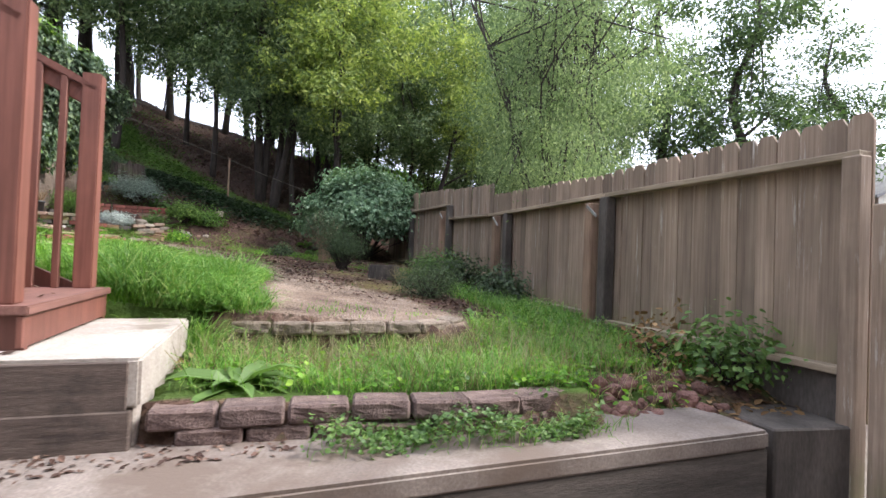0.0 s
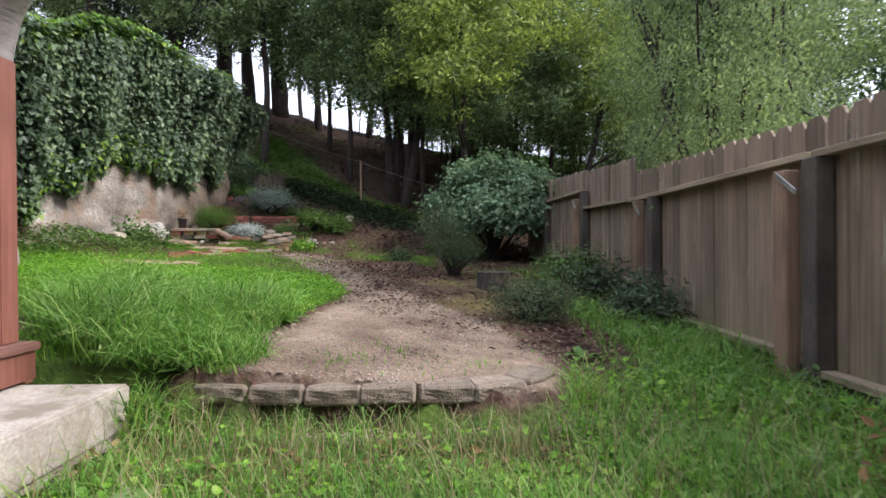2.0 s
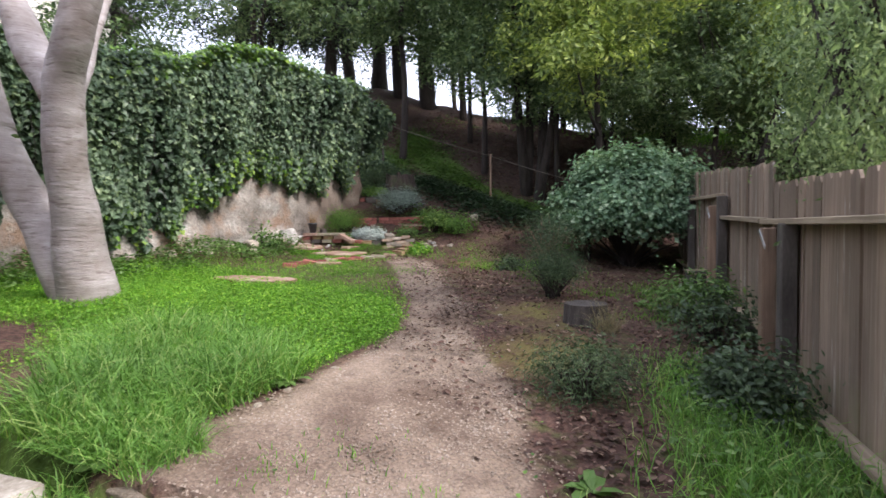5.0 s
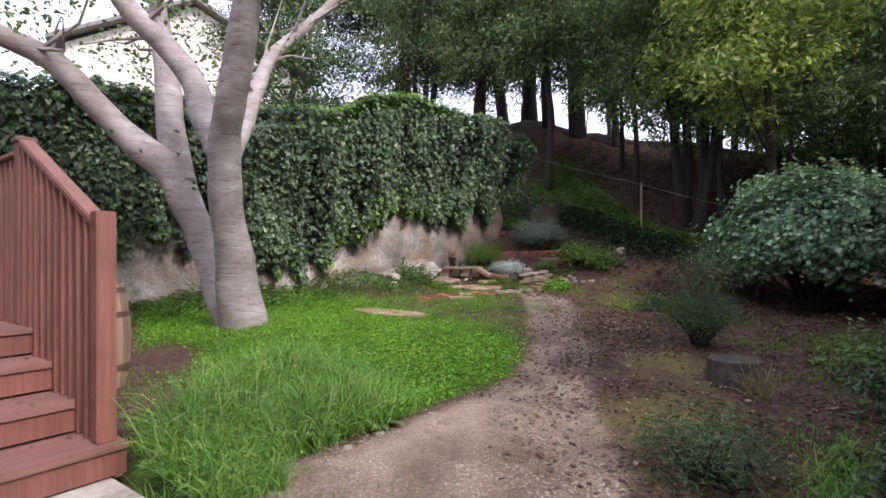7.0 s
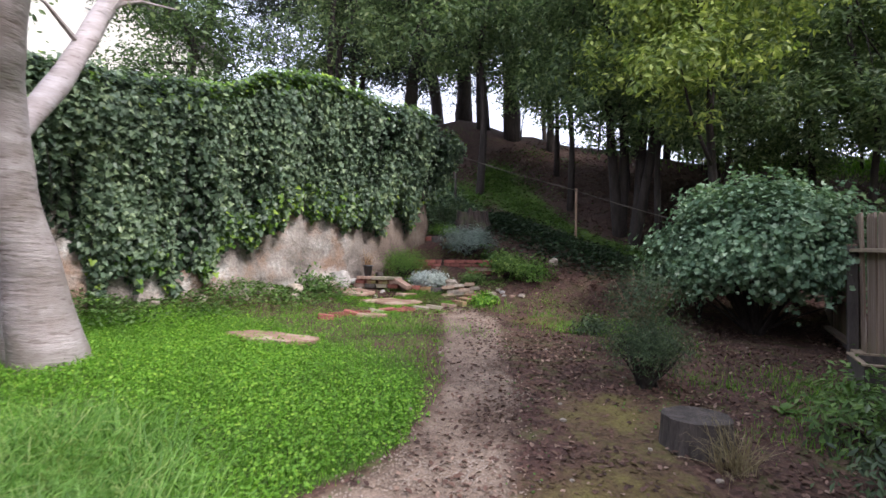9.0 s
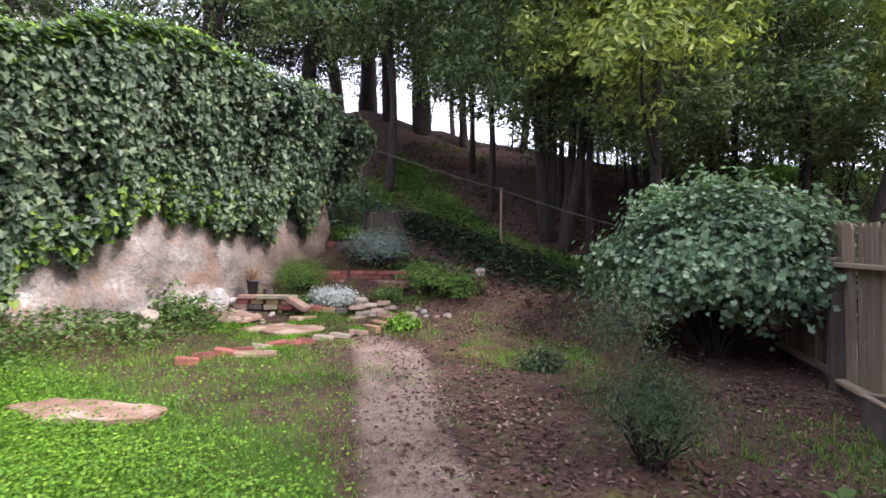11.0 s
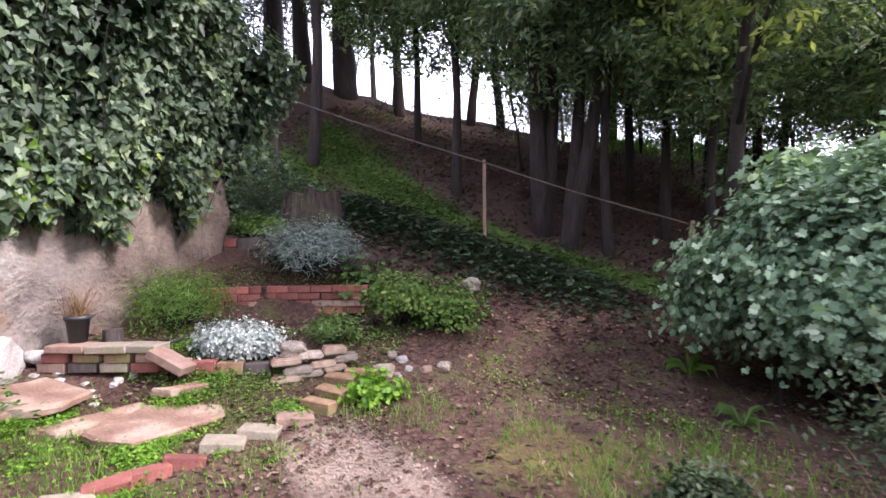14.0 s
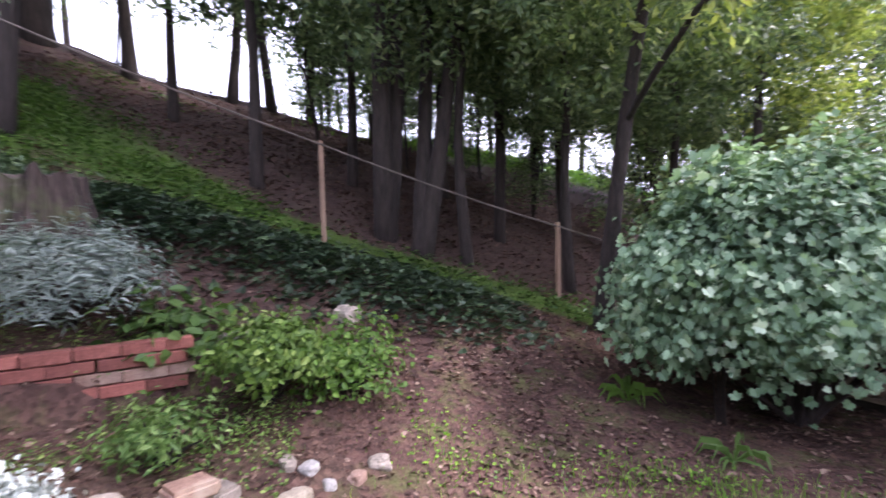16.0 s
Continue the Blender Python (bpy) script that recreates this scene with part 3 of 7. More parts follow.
def build_ground():
    xs, ys = axis(-9.5, 3.2, 0.085, 500), axis(1.0, 15.5, 0.085, 500)
    gx, gy = np.meshgrid(xs, ys)
    z = ground(gx, gy)
    lumps = np.array([noise.noise(Vector((a * 1.3, b * 1.3, 0))) * 0.03 + noise.noise(Vector((a * 5, b * 5, 3))) * 0.012 for a, b in zip(gx.ravel(), gy.ravel())]).reshape(gx.shape)
    z = z + lumps * smooth(0.5, 0.6, z) * np.where(path_gap(gx, gy) < 0, 0.4, 1.0)
    nx, ny = len(xs), len(ys)
    i = np.arange(nx * ny).reshape(ny, nx)
    a, b, c, d = i[:-1, :-1].ravel(), i[:-1, 1:].ravel(), i[1:, 1:].ravel(), i[1:, :-1].ravel()
    me = np_mesh("ground", np.column_stack([gx.ravel(), gy.ravel(), z.ravel()]), np.vstack([np.column_stack([a, b, c]), np.column_stack([a, c, d])]), smooth=True)
    for name, values in (("path", smooth(0.12, -0.12, path_gap(gx, gy)) * smooth(0.0, 0.1, gy - 3.88 - 0.31 * np.minimum(gx, 0.3) + np.maximum(gx - 0.2, 0) * 3)), ("lawn", lawn_mask(gx, gy)), ("green", green_mask(gx, gy)), ("mossy", mossy_mask(gx, gy)), ("sand", smooth(6.6, 8.4, gy)), ("slope_soil", smooth(0.3, 0.9, hill_height(gx, gy) - yard_height(gx, gy))), ("paved", (z < 0.3).astype(float))):
        at = me.attributes.new(name, "FLOAT", "POINT")
        at.data.foreach_set("value", np.asarray(values, np.float32).ravel())
    m, nodes, links, bsdf = material("yard_ground")
    co = nodes.new("ShaderNodeNewGeometry").outputs["Position"]

    def attribute(name):
        n = nodes.new("ShaderNodeAttribute")
        n.attribute_name = name
        return n.outputs["Fac"]
    ragged = noise_node(nodes, links, 4.0, detail=6, rough=0.7, coords=co)
    coarse = noise_node(nodes, links, 1.1, detail=5, coords=co)
    grit = noise_node(nodes, links, 55.0, detail=4, rough=0.7, coords=co)
    cells = nodes.new("ShaderNodeTexVoronoi")
    cells.inputs["Scale"].default_value = 34.0
    links.new(co, cells.inputs["Vector"])

    def edge(mask, lo=0.35, hi=0.65):
        s = math_node(nodes, links, "ADD", mask, math_node(nodes, links, "MULTIPLY", math_node(nodes, links, "SUBTRACT", ragged.outputs["Fac"], 0.5), 0.9))
        return ramp(nodes, links, s, [(lo, (0, 0, 0)), (hi, (1, 1, 1))])
    soil = ramp(nodes, links, coarse.outputs["Fac"], [(0.3, (0.042, 0.024, 0.02)), (0.5, (0.073, 0.043, 0.035)), (0.7, (0.1, 0.068, 0.049))])
    chips = mix(nodes, links, 0.75, soil, ramp(nodes, links, cells.outputs["Color"], [(0.1, (0.45, 0.42, 0.4)), (0.9, (1.7, 1.55, 1.5))]), "MULTIPLY")
    moss = mix(nodes, links, ramp(nodes, links, ragged.outputs["Fac"], [(0.5, (0, 0, 0)), (0.66, (0.6, 0.6, 0.6))]), chips, (0.085, 0.1, 0.03))
    # the soil colour turns darker up the slope
    moss = mix(nodes, links, math_node(nodes, links, "MULTIPLY", attribute("slope_soil"), 0.75), moss, mix(nodes, links, 0.8, (0.058, 0.037, 0.032), ramp(nodes, links, cells.outputs["Color"], [(0.1, (0.5, 0.48, 0.46)), (0.9, (1.6, 1.5, 1.45))]), "MULTIPLY"))
    turf = ramp(nodes, links, ragged.outputs["Fac"], [(0.3, (0.035, 0.06, 0.012)), (0.7, (0.085, 0.14, 0.025))])
    gravel = mix(nodes, links, 0.85, ramp(nodes, links, coarse.outputs["Fac"], [(0.36, (0.12, 0.082, 0.062)), (0.62, (0.27, 0.205, 0.16))]),
                 ramp(nodes, links, grit.outputs["Fac"], [(0.3, (0.5, 0.48, 0.46)), (0.7, (1.35, 1.33, 1.3))]), "MULTIPLY")
    gravel = mix(nodes, links, math_node(nodes, links, "MULTIPLY", attribute("sand"), 0.12), gravel, mix(nodes, links, 0.6, (0.4, 0.32, 0.275), ramp(nodes, links, grit.outputs["Fac"], [(0.3, (0.6, 0.58, 0.56)), (0.7, (1.3, 1.28, 1.25))]), "MULTIPLY"))
    gravel = mix(nodes, links, ramp(nodes, links, ragged.outputs["Fac"], [(0.52, (0, 0, 0)), (0.68, (0.7, 0.7, 0.7))]), gravel, (0.1, 0.066, 0.052))
    paving = ramp(nodes, links, coarse.outputs["Fac"], [(0.3, (0.22, 0.19, 0.165)), (0.7, (0.36, 0.32, 0.28))])
    olive = mix(nodes, links, 0.8, ramp(nodes, links, ragged.outputs["Fac"], [(0.35, (0.1, 0.066, 0.034)), (0.65, (0.15, 0.125, 0.042))]), ramp(nodes, links, grit.outputs["Fac"], [(0.3, (0.6, 0.6, 0.6)), (0.7, (1.25, 1.25, 1.25))]), "MULTIPLY")
    moss = mix(nodes, links, edge(attribute("mossy"), 0.3, 0.9), moss, olive)
    color = mix(nodes, links, edge(attribute("lawn")), moss, turf)
    color = mix(nodes, links, edge(attribute("green")), color, turf)
    color = mix(nodes, links, edge(attribute("path"), 0.25, 0.85), color, gravel)
    color = mix(nodes, links, attribute("paved"), color, paving)
    links.new(color, bsdf.inputs["Base Color"])
    bsdf.inputs["Roughness"].default_value = 0.95
    bsdf.inputs["Specular IOR Level"].default_value = 0.2
    h = math_node(nodes, links, "ADD", grit.outputs["Fac"], math_node(nodes, links, "MULTIPLY", cells.outputs["Distance"], 0.8))
    bump(nodes, links, bsdf, h, 0.8, 0.015)
    ob = link_mesh("ground", me, m)
    tagged(ob, "sloping yard ground of gravel path, leaf litter, soil and turf", "ground", kind="structure")


build_ground()


# ---- side fence ----
def fence_point(y, out=0.0):
    """A plan point on the fence line at y, moved out towards the yard."""
    return np.array((1.49 - 0.344 * (y - 5.21), y)) - V * out


TURN = math.degrees(math.atan2(-U[0], U[1]))   # turns local y onto U


def place(ob, x, y, z, turn=0.0):
    ob.matrix_basis = pose(x, y, z, 0, 0, turn)
    return ob


def board_mesh(width, name="board"):
    """A dog-eared board, 1 m tall, standing at its foot; local y runs along the fence."""
    bm = bmesh.new()
    w, c, t = width / 2, 0.028, 0.009
    outline = [(-w, 0), (w, 0), (w, 1 - c), (w - c, 1), (-w + c, 1), (-w, 1 - c)]
    rows = [[bm.verts.new((x, y, z)) for y, z in outline] for x in (-t, t)]
    bm.faces.new(rows[0][::-1])
    bm.faces.new(rows[1])
    for i in range(6):
        j = (i + 1) % 6
        bm.faces.new((rows[0][i], rows[0][j], rows[1][j], rows[1][i]))
    bmesh.ops.recalc_face_normals(bm, faces=bm.faces)
    me = bpy.data.meshes.new(name)
    bm.to_mesh(me)
    bm.free()
    me.materials.append(FENCE_WOOD)
    return me


BOARD = board_mesh(0.139)


fence = new("fence")
fence.location = (1.49, 5.21, 0.0)
tagged(fence, "weathered grey cedar side fence with dog-eared boards and mossy foot", "fence")
HOME = Matrix.Translation((-1.49, -5.21, 0.0))


def fence_panel(y0, y1, low, rail0, rail1, top0, top1, label):
    p0, p1 = fence_point(y0), fence_point(y1)
    run = p1 - p0
    length = float(np.hypot(*run))
    turn = math.degrees(math.atan2(-run[0], run[1]))
    panel = new("panel")
    panel.parent = fence
    panel.matrix_basis = HOME @ pose(p0[0], p0[1], low - 0.25, 0, 0, turn)
    panel["label"] = label
    n = int(round(length / 0.142))
    for i in range(n):
        f = (i + 0.5) / n
        b = link_mesh("board", BOARD, None, panel)
        h = top0 + (top1 - top0) * f - low + 0.25 + RNG.normal(0, 0.008)
        b.matrix_basis = pose(RNG.normal(0, 0.004), f * length, 0, 0, RNG.normal(0, 0.25), RNG.normal(0, 1.6)) @ Matrix.Diagonal((1, length / n / 0.142, h, 1))
    slope = math.degrees(math.atan2(rail1 - rail0, length))
    mid = (rail0 + rail1) / 2 - low + 0.25
    for name, z, w, h, tilt in (("top_rail", mid, 0.1, 0.042, slope), ("bottom_rail", 0.27, 0.1, 0.042, 0.0)):
        r = part(name, roughen(box(w, length - 0.02, h, 0.005), 0.003, 3), RAIL_WOOD, panel)
        r.matrix_basis = pose(-w / 2 - 0.012, length / 2, z, tilt, 0, 0)
    k = part("kickboard", roughen(box(0.03, length - 0.04, 0.3, 0.004), 0.004, 3), TIMBER, panel, "dark damp horizontal kickboard")
    k.matrix_basis = pose(-0.03, length / 2, 0.09)


fence_panel(2.77, 4.87, 0.69, 1.90, 1.90, 2.14, 2.14, "weathered panel with pale lichen streaks")
fence_panel(4.89, 7.43, 0.74, 1.90, 1.89, 2.13, 2.2, "level-topped weathered panel above grass")
fence_panel(7.45, 9.2, 1.02, 1.9, 1.95, 2.36, 2.48, "taller stepped-up weathered panel")
fence_panel(9.22, 11.4, 1.1, 2.2, 2.25, 2.5, 2.66, "shaded far panel beside the bush")
fence_panel(11.42, 13.8, 1.15, 2.3, 2.33, 2.66, 2.74, "dark panel mostly hidden by the bush")
for y, z0, z1, w in ((2.81, 0.0, 1.89, 0.1), (4.85, 0.45, 1.88, 0.11), (6.85, 0.6, 1.88, 0.1), (9.05, 0.7, 2.18, 0.1), (11.4, 0.8, 2.3, 0.1)):
    q = fence_point(y, 0.08)
    post = part("post", roughen(box(w, w, z1 - z0, 0.008, (0, 0, (z1 - z0) / 2)), 0.004, 4, y), FENCE_WOOD if y < 3 else TIMBER, fence)
    post.matrix_basis = HOME @ pose(q[0], q[1], z0, 0, 0, TURN)
for y, z0, z1 in ((4.99, 0.45, 1.83), (7.04, 0.6, 1.85), (9.22, 0.7, 2.08)):
    q = fence_point(y, 0.15)
    post = part("sister_post", roughen(box(0.09, 0.11, z1 - z0, 0.008, (0, 0, (z1 - z0) / 2)), 0.004, 4, y), POST_WOOD, fence, "reddish brown post strapped beside an old one")
    post.matrix_basis = HOME @ pose(q[0], q[1], z0, 0, 0, TURN)
    s = part("strap", box(0.008, 0.2, 0.03, 0.002), METAL, post, "galvanised metal strap")
    s.matrix_basis = pose(-0.052, -0.07, z1 - z0 - 0.08, 35, 0, 0)

# gate that carries on from the fence towards the start
gate = new("garden_gate")
gp = fence_point(2.66)
gate.matrix_basis = pose(gp[0], gp[1], 0.05, 0, 0, TURN + 180)
tagged(gate, "weathered wooden board gate with metal strap hinges, closed", "gate")
for i in range(8):
    b = link_mesh("board", BOARD, None, gate)
    b.matrix_basis = pose(0.0, 0.08 + i * 0.142, 0, 0, 0, RNG.normal(0, 1)) @ Matrix.Diagonal((1, 1, 1.5 + RNG.normal(0, 0.01), 1))
for z in (0.42, 1.16):
    r = part("gate_rail", roughen(box(0.05, 1.12, 0.09, 0.005), 0.003, 3), RAIL_WOOD, gate)
    r.matrix_basis = pose(0.035, 0.58, z)
    h = part("hinge", box(0.008, 0.34, 0.035, 0.003), METAL, gate, "rusty galvanised strap hinge")
    h.matrix_basis = pose(0.068, 0.1, z)
gpost = part("gate_post", roughen(box(0.1, 0.12, 1.62, 0.008, (0, 0, 0.81)), 0.004, 4), FENCE_WOOD)
gq = fence_point(2.66, 0.06)
gpost.matrix_basis = pose(gq[0], gq[1], 0.0, 0, 0, TURN)
tagged(gpost, "grey weathered post that carries the gate hinges", "gate post")

# ---- concrete ledge, slab and retaining blocks ----
LEDGE_TURN = math.degrees(math.atan2(0.39, 1.0))
ledge = new("retaining_wall")
ledge.matrix_basis = pose(-2.32, 1.03, 0, 0, 0, LEDGE_TURN)
tagged(ledge, "low concrete retaining wall, pale worn top and face coloured dark as in shade", "retaining wall", kind="structure")
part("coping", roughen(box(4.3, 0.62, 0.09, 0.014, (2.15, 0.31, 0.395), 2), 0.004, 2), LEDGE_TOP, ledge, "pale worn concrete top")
# same concrete as the top, coloured darker for the shade on the front
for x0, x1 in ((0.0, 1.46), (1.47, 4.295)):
    part("face_panel", roughen(box(x1 - x0, 0.605, 0.41, 0.006, ((x0 + x1) / 2, 0.31, 0.145)), 0.003, 3, x1), LEDGE_CONCRETE, ledge, "board-marked concrete face, coloured dark to stand for shade")
curb = part("timber_edging", roughen(box(0.52, 0.45, 0.46, 0.01, (0.26, 0.225, 0.2)), 0.006, 3), TIMBER)
curb.matrix_basis = pose(1.74, 2.64, 0, 0, 0, 12)
tagged(curb, "dark damp timber edging between wall and gate", "edging")

slab = new("concrete_slab")
slab.matrix_basis = pose(SLAB[0], SLAB[1], 0.0, 0, 0, TURN)
tagged(slab, "pale concrete landing slab below the stairs, board-marked front darkened as shade", "slab", kind="structure")
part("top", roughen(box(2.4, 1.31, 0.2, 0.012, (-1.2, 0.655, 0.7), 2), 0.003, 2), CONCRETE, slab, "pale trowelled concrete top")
# front boards carry painted shade, hence darker than the slab top
part("front_upper", roughen(box(2.37, 0.06, 0.2, 0.006, (-1.23, 0.02, 0.69)), 0.003, 5), BOARD_CONCRETE, slab, "board-marked concrete, coloured dark brown for its shaded side")
part("front_lower", roughen(box(2.38, 0.07, 0.22, 0.006, (-1.22, 0.018, 0.485)), 0.003, 5), BOARD_CONCRETE, slab, "board-marked concrete, coloured dark brown for its shaded side")
part("foot", box(2.36, 1.26, 0.42, 0.01, (-1.2, 0.67, 0.42)), CONCRETE, slab)


def split_block(length, height, depth, seed):
    """A retaining block with a bevelled, split front (local -y)."""
    bm = bmesh.new()
    bmesh.ops.create_cube(bm, size=1)
    bmesh.ops.scale(bm, vec=(length, depth, height), verts=bm.verts)
    bmesh.ops.translate(bm, vec=(0, depth / 2, height / 2), verts=bm.verts)
    bmesh.ops.bevel(bm, geom=list(bm.edges), offset=0.012, segments=1, affect="EDGES")
    bmesh.ops.subdivide_edges(bm, edges=[e for e in bm.edges if e.calc_length() > 0.06], cuts=2, use_grid_fill=True)
    for v in bm.verts:
        if v.co.y < 0.03:
            v.co.y += 0.018 * noise.noise(v.co * 17 + Vector((seed * 5, 0, 0))) - 0.004
    return bm


BLOCKS, TAN_BLOCKS = [], []
for s in range(5):
    holder = bpy.data.meshes.new("block")
    bb = split_block(0.262, 0.087, 0.17, s)
    bb.to_mesh(holder)
    bb.free()
    holder.materials.append(BLOCK)
    BLOCKS.append(holder)
    tan = holder.copy()
    tan.materials[0] = BLOCK_TAN
    TAN_BLOCKS.append(tan)


def block_course(thing, points, z, jitter=0.006, first=0.0, kinds=BLOCKS):
    """A course of blocks along a smooth plan curve."""
    c = curve_through([(x, y, 0, 0) for x, y in points], 0.02)[:, :2]
    s = np.concatenate([[0], np.cumsum(np.hypot(*np.diff(c, axis=0).T))])
    d = first
    while d + 0.2 < s[-1]:
        a = np.array([np.interp(d, s, c[:, k]) for k in (0, 1)])
        b = np.array([np.interp(d + 0.26, s, c[:, k]) for k in (0, 1)])
        ob = link_mesh("block", kinds[int(RNG.integers(5))], None, thing)
        m = (a + b) / 2
        ob.matrix_basis = pose(m[0] + RNG.normal(0, jitter), m[1] + RNG.normal(0, jitter), z + RNG.normal(0, 0.003), RNG.normal(0, 1), RNG.normal(0, 0.6), math.degrees(math.atan2(b[1] - a[1], b[0] - a[0])) + RNG.normal(0, 1.2))
        d += 0.272


block_wall = new("block_wall")
tagged(block_wall, "two-course low garden wall of reddish split-face blocks", "garden wall")
FRONT = [(-1.17, 2.07), (-0.58, 2.25), (-0.1, 2.34), (0.34, 2.46), (0.62, 2.62), (0.8, 2.86)]
block_course(block_wall, [(x, y - 0.012) for x, y in FRONT], 0.413, first=0.12)
block_course(block_wall, FRONT, 0.501)
arc_wall = new("path_edging")
tagged(arc_wall, "curved single-course block edging that holds the gravel path", "edging")
block_course(arc_wall, [(-1.42, 3.46), (-0.94, 3.57), (-0.45, 3.72), (-0.05, 3.9), (0.14, 4.08), (0.22, 4.45)], 0.675, kinds=TAN_BLOCKS)

# ---- red wooden stairs ----
stairs = new("wooden_stairs")
S0 = np.array((-1.715, 2.12))
stairs.matrix_basis = pose(S0[0], S0[1], 0.8, 0, 0, TURN)
tagged(stairs, "red-stained wooden porch stairs with balustrade, standing on the slab", "stairs")
RISE, RUN, WIDE = 0.187, 0.4, 1.12
for i in range(4):
    depth = RUN + 0.03 if i < 3 else 2.6
    x = -RUN * i
    t = part("tread", box(depth, WIDE + 0.06, 0.04, 0.006, (x + 0.02 - depth / 2, WIDE / 2, RISE * (i + 1) - 0.02), 2), RED_TREAD, stairs, "scuffed red tread with fallen leaves" if i < 3 else "scuffed red porch deck")
    part("riser", box(0.025, WIDE + (0.04 if i == 0 else 0), RISE - 0.055, 0.003, (x - 0.012, WIDE / 2, RISE * (i + 0.5) - 0.015)), RED_WOOD, stairs)
for y in (0.02, WIDE - 0.02):
    bm = bmesh.new()
    side = [(0.0, 0.0), (0.0, RISE - 0.05), (-0.4, RISE * 2 - 0.05), (-0.8, RISE * 3 - 0.05), (-1.2, RISE * 4 - 0.05), (-1.2, 0.0)]
    rows = [[bm.verts.new((sx, y + o, sz)) for sx, sz in side] for o in (-0.02, 0.02)]
    bm.faces.new(rows[0])
    bm.faces.new(rows[1][::-1])
    for i in range(6):
        j = (i + 1) % 6
        bm.faces.new((rows[0][j], rows[0][i], rows[1][i], rows[1][j]))
    bmesh.ops.recalc_face_normals(bm, faces=bm.faces)
    part("stringer", bm, RED_WOOD, stairs)
for y in (0.07, WIDE - 0.06):
    low = part("newel_post", box(0.1, 0.1, 1.29, 0.006, (-0.1, y, RISE + 0.645), 2), RED_WOOD, stairs)
    high = part("newel_post", box(0.1, 0.1, 1.32, 0.006, (-1.5, y, RISE * 4 + 0.66), 2), RED_WOOD, stairs)
    part("cap", box(0.13, 0.13, 0.035, 0.005, (-1.5, y, RISE * 4 + 1.335)), RED_DARK, stairs, "dark flat post cap")
    rail = part("handrail", box(1.62, 0.1, 0.045, 0.008, segments=2), RED_WOOD, stairs)
    rail.matrix_basis = pose(-0.8, y, 1.74, 0, math.degrees(math.atan2(0.69, 1.4)), 0)
    under = part("sub_rail", box(1.6, 0.04, 0.09, 0.004), RED_WOOD, stairs)
    under.matrix_basis = pose(-0.8, y, 1.665, 0, math.degrees(math.atan2(0.69, 1.4)), 0)
    for k in range(10):
        x = -0.24 - k * 0.125
        z0 = RISE * (1 + min(3, int(-x / RUN))) 
        z1 = 1.74 + (-0.8 - x) * 0.493 - 0.02
        part("baluster", box(0.036, 0.036, z1 - z0, 0.003, (x, y - 0.03, (z0 + z1) / 2)), RED_WOOD, stairs)
    part("handrail", box(1.1, 0.12, 0.04, 0.008, (-2.1, y, RISE * 4 + 1.24), 2), RED_WOOD, stairs)
    part("sub_rail", box(1.1, 0.04, 0.09, 0.004, (-2.1, y, RISE * 4 + 1.17)), RED_WOOD, stairs)
    for k in range(8):
        part("baluster", box(0.036, 0.036, 1.2, 0.003, (-1.66 - k * 0.125, y - 0.03, RISE * 4 + 0.6)), RED_WOOD, stairs)
for x in (-2.5, -1.35):
    for y in (0.12, WIDE - 0.12):
        part("support_post", box(0.1, 0.1, RISE * 4 + 0.4, 0.006, (x, y, RISE * 2 - 0.24)), RED_WOOD, stairs)

# ---- old rendered wall and its ivy ----
WALL0, WALL1 = np.array((-6.55, -1.0)), np.array((-7.745, 10.95))
wall_run = WALL1 - WALL0
wall_len = float(np.hypot(*wall_run))
wall_dir, wall_out = wall_run / wall_len, np.array((wall_run[1], -wall_run[0])) / wall_len
wall_turn = math.degrees(math.atan2(wall_dir[1], wall_dir[0]))


def ivy_top(s):
    return np.interp(s, [0, 3, 4, 5, 6.3, 7.5, 8, 8.9, 10, 11.5, 12.1, 12.4], [4.05, 4.2, 4.3, 4.28, 4.38, 4.5, 4.85, 5.05, 4.98, 5.0, 4.75, 4.4])


bm = bmesh.new()
for side in (0, 1):
    n, k = 160, 48
    grid = []
    for i in range(n + 1):
        row = []
        for j in range(k + 1):
            s = i / n * wall_len
            z = 0.4 + j / k * (float(ivy_top(s)) - 0.75)
            off = 0.0 if side else -0.35
            bulge = 0.13 * noise.noise(Vector((s * 1.1, z * 1.1, 1))) + 0.06 * noise.noise(Vector((s * 3, z * 3, 5))) + 0.045 * noise.noise(Vector((s * 7.5, z * 7.5, 9))) - 0.05 * (z - 1) * 0.3
            p = WALL0 + wall_dir * s + wall_out * (off + (bulge if side else -bulge))
            row.append(bm.verts.new((p[0], p[1], z)))
        grid.append(row)
    for i in range(n):
        for j in range(k):
            bm.faces.new((grid[i][j], grid[i + 1][j], grid[i + 1][j + 1], grid[i][j + 1]))
    if side == 0:
        back = grid
for i in range(160):
    bm.faces.new((back[i][48], back[i + 1][48], grid[i + 1][48], grid[i][48]))
for i in (0, 160):
    for j in range(48):
        bm.faces.new((back[i][j], back[i][j + 1], grid[i][j + 1], grid[i][j]))
bmesh.ops.recalc_face_normals(bm, faces=bm.faces)
pn, pl, pb = PLASTER.node_tree.nodes, PLASTER.node_tree.links, PLASTER.node_tree.nodes["Principled BSDF"]
where = pn.new("ShaderNodeSeparateXYZ")
place_of = pn.new("ShaderNodeNewGeometry").outputs["Position"]
pl.new(place_of, where.inputs[0])
blotch = noise_node(pn, pl, 1.6, detail=6, rough=0.7, coords=place_of)
reach = math_node(pn, pl, "ADD", where.outputs["Y"], math_node(pn, pl, "MULTIPLY", blotch.outputs["Fac"], 2.4))
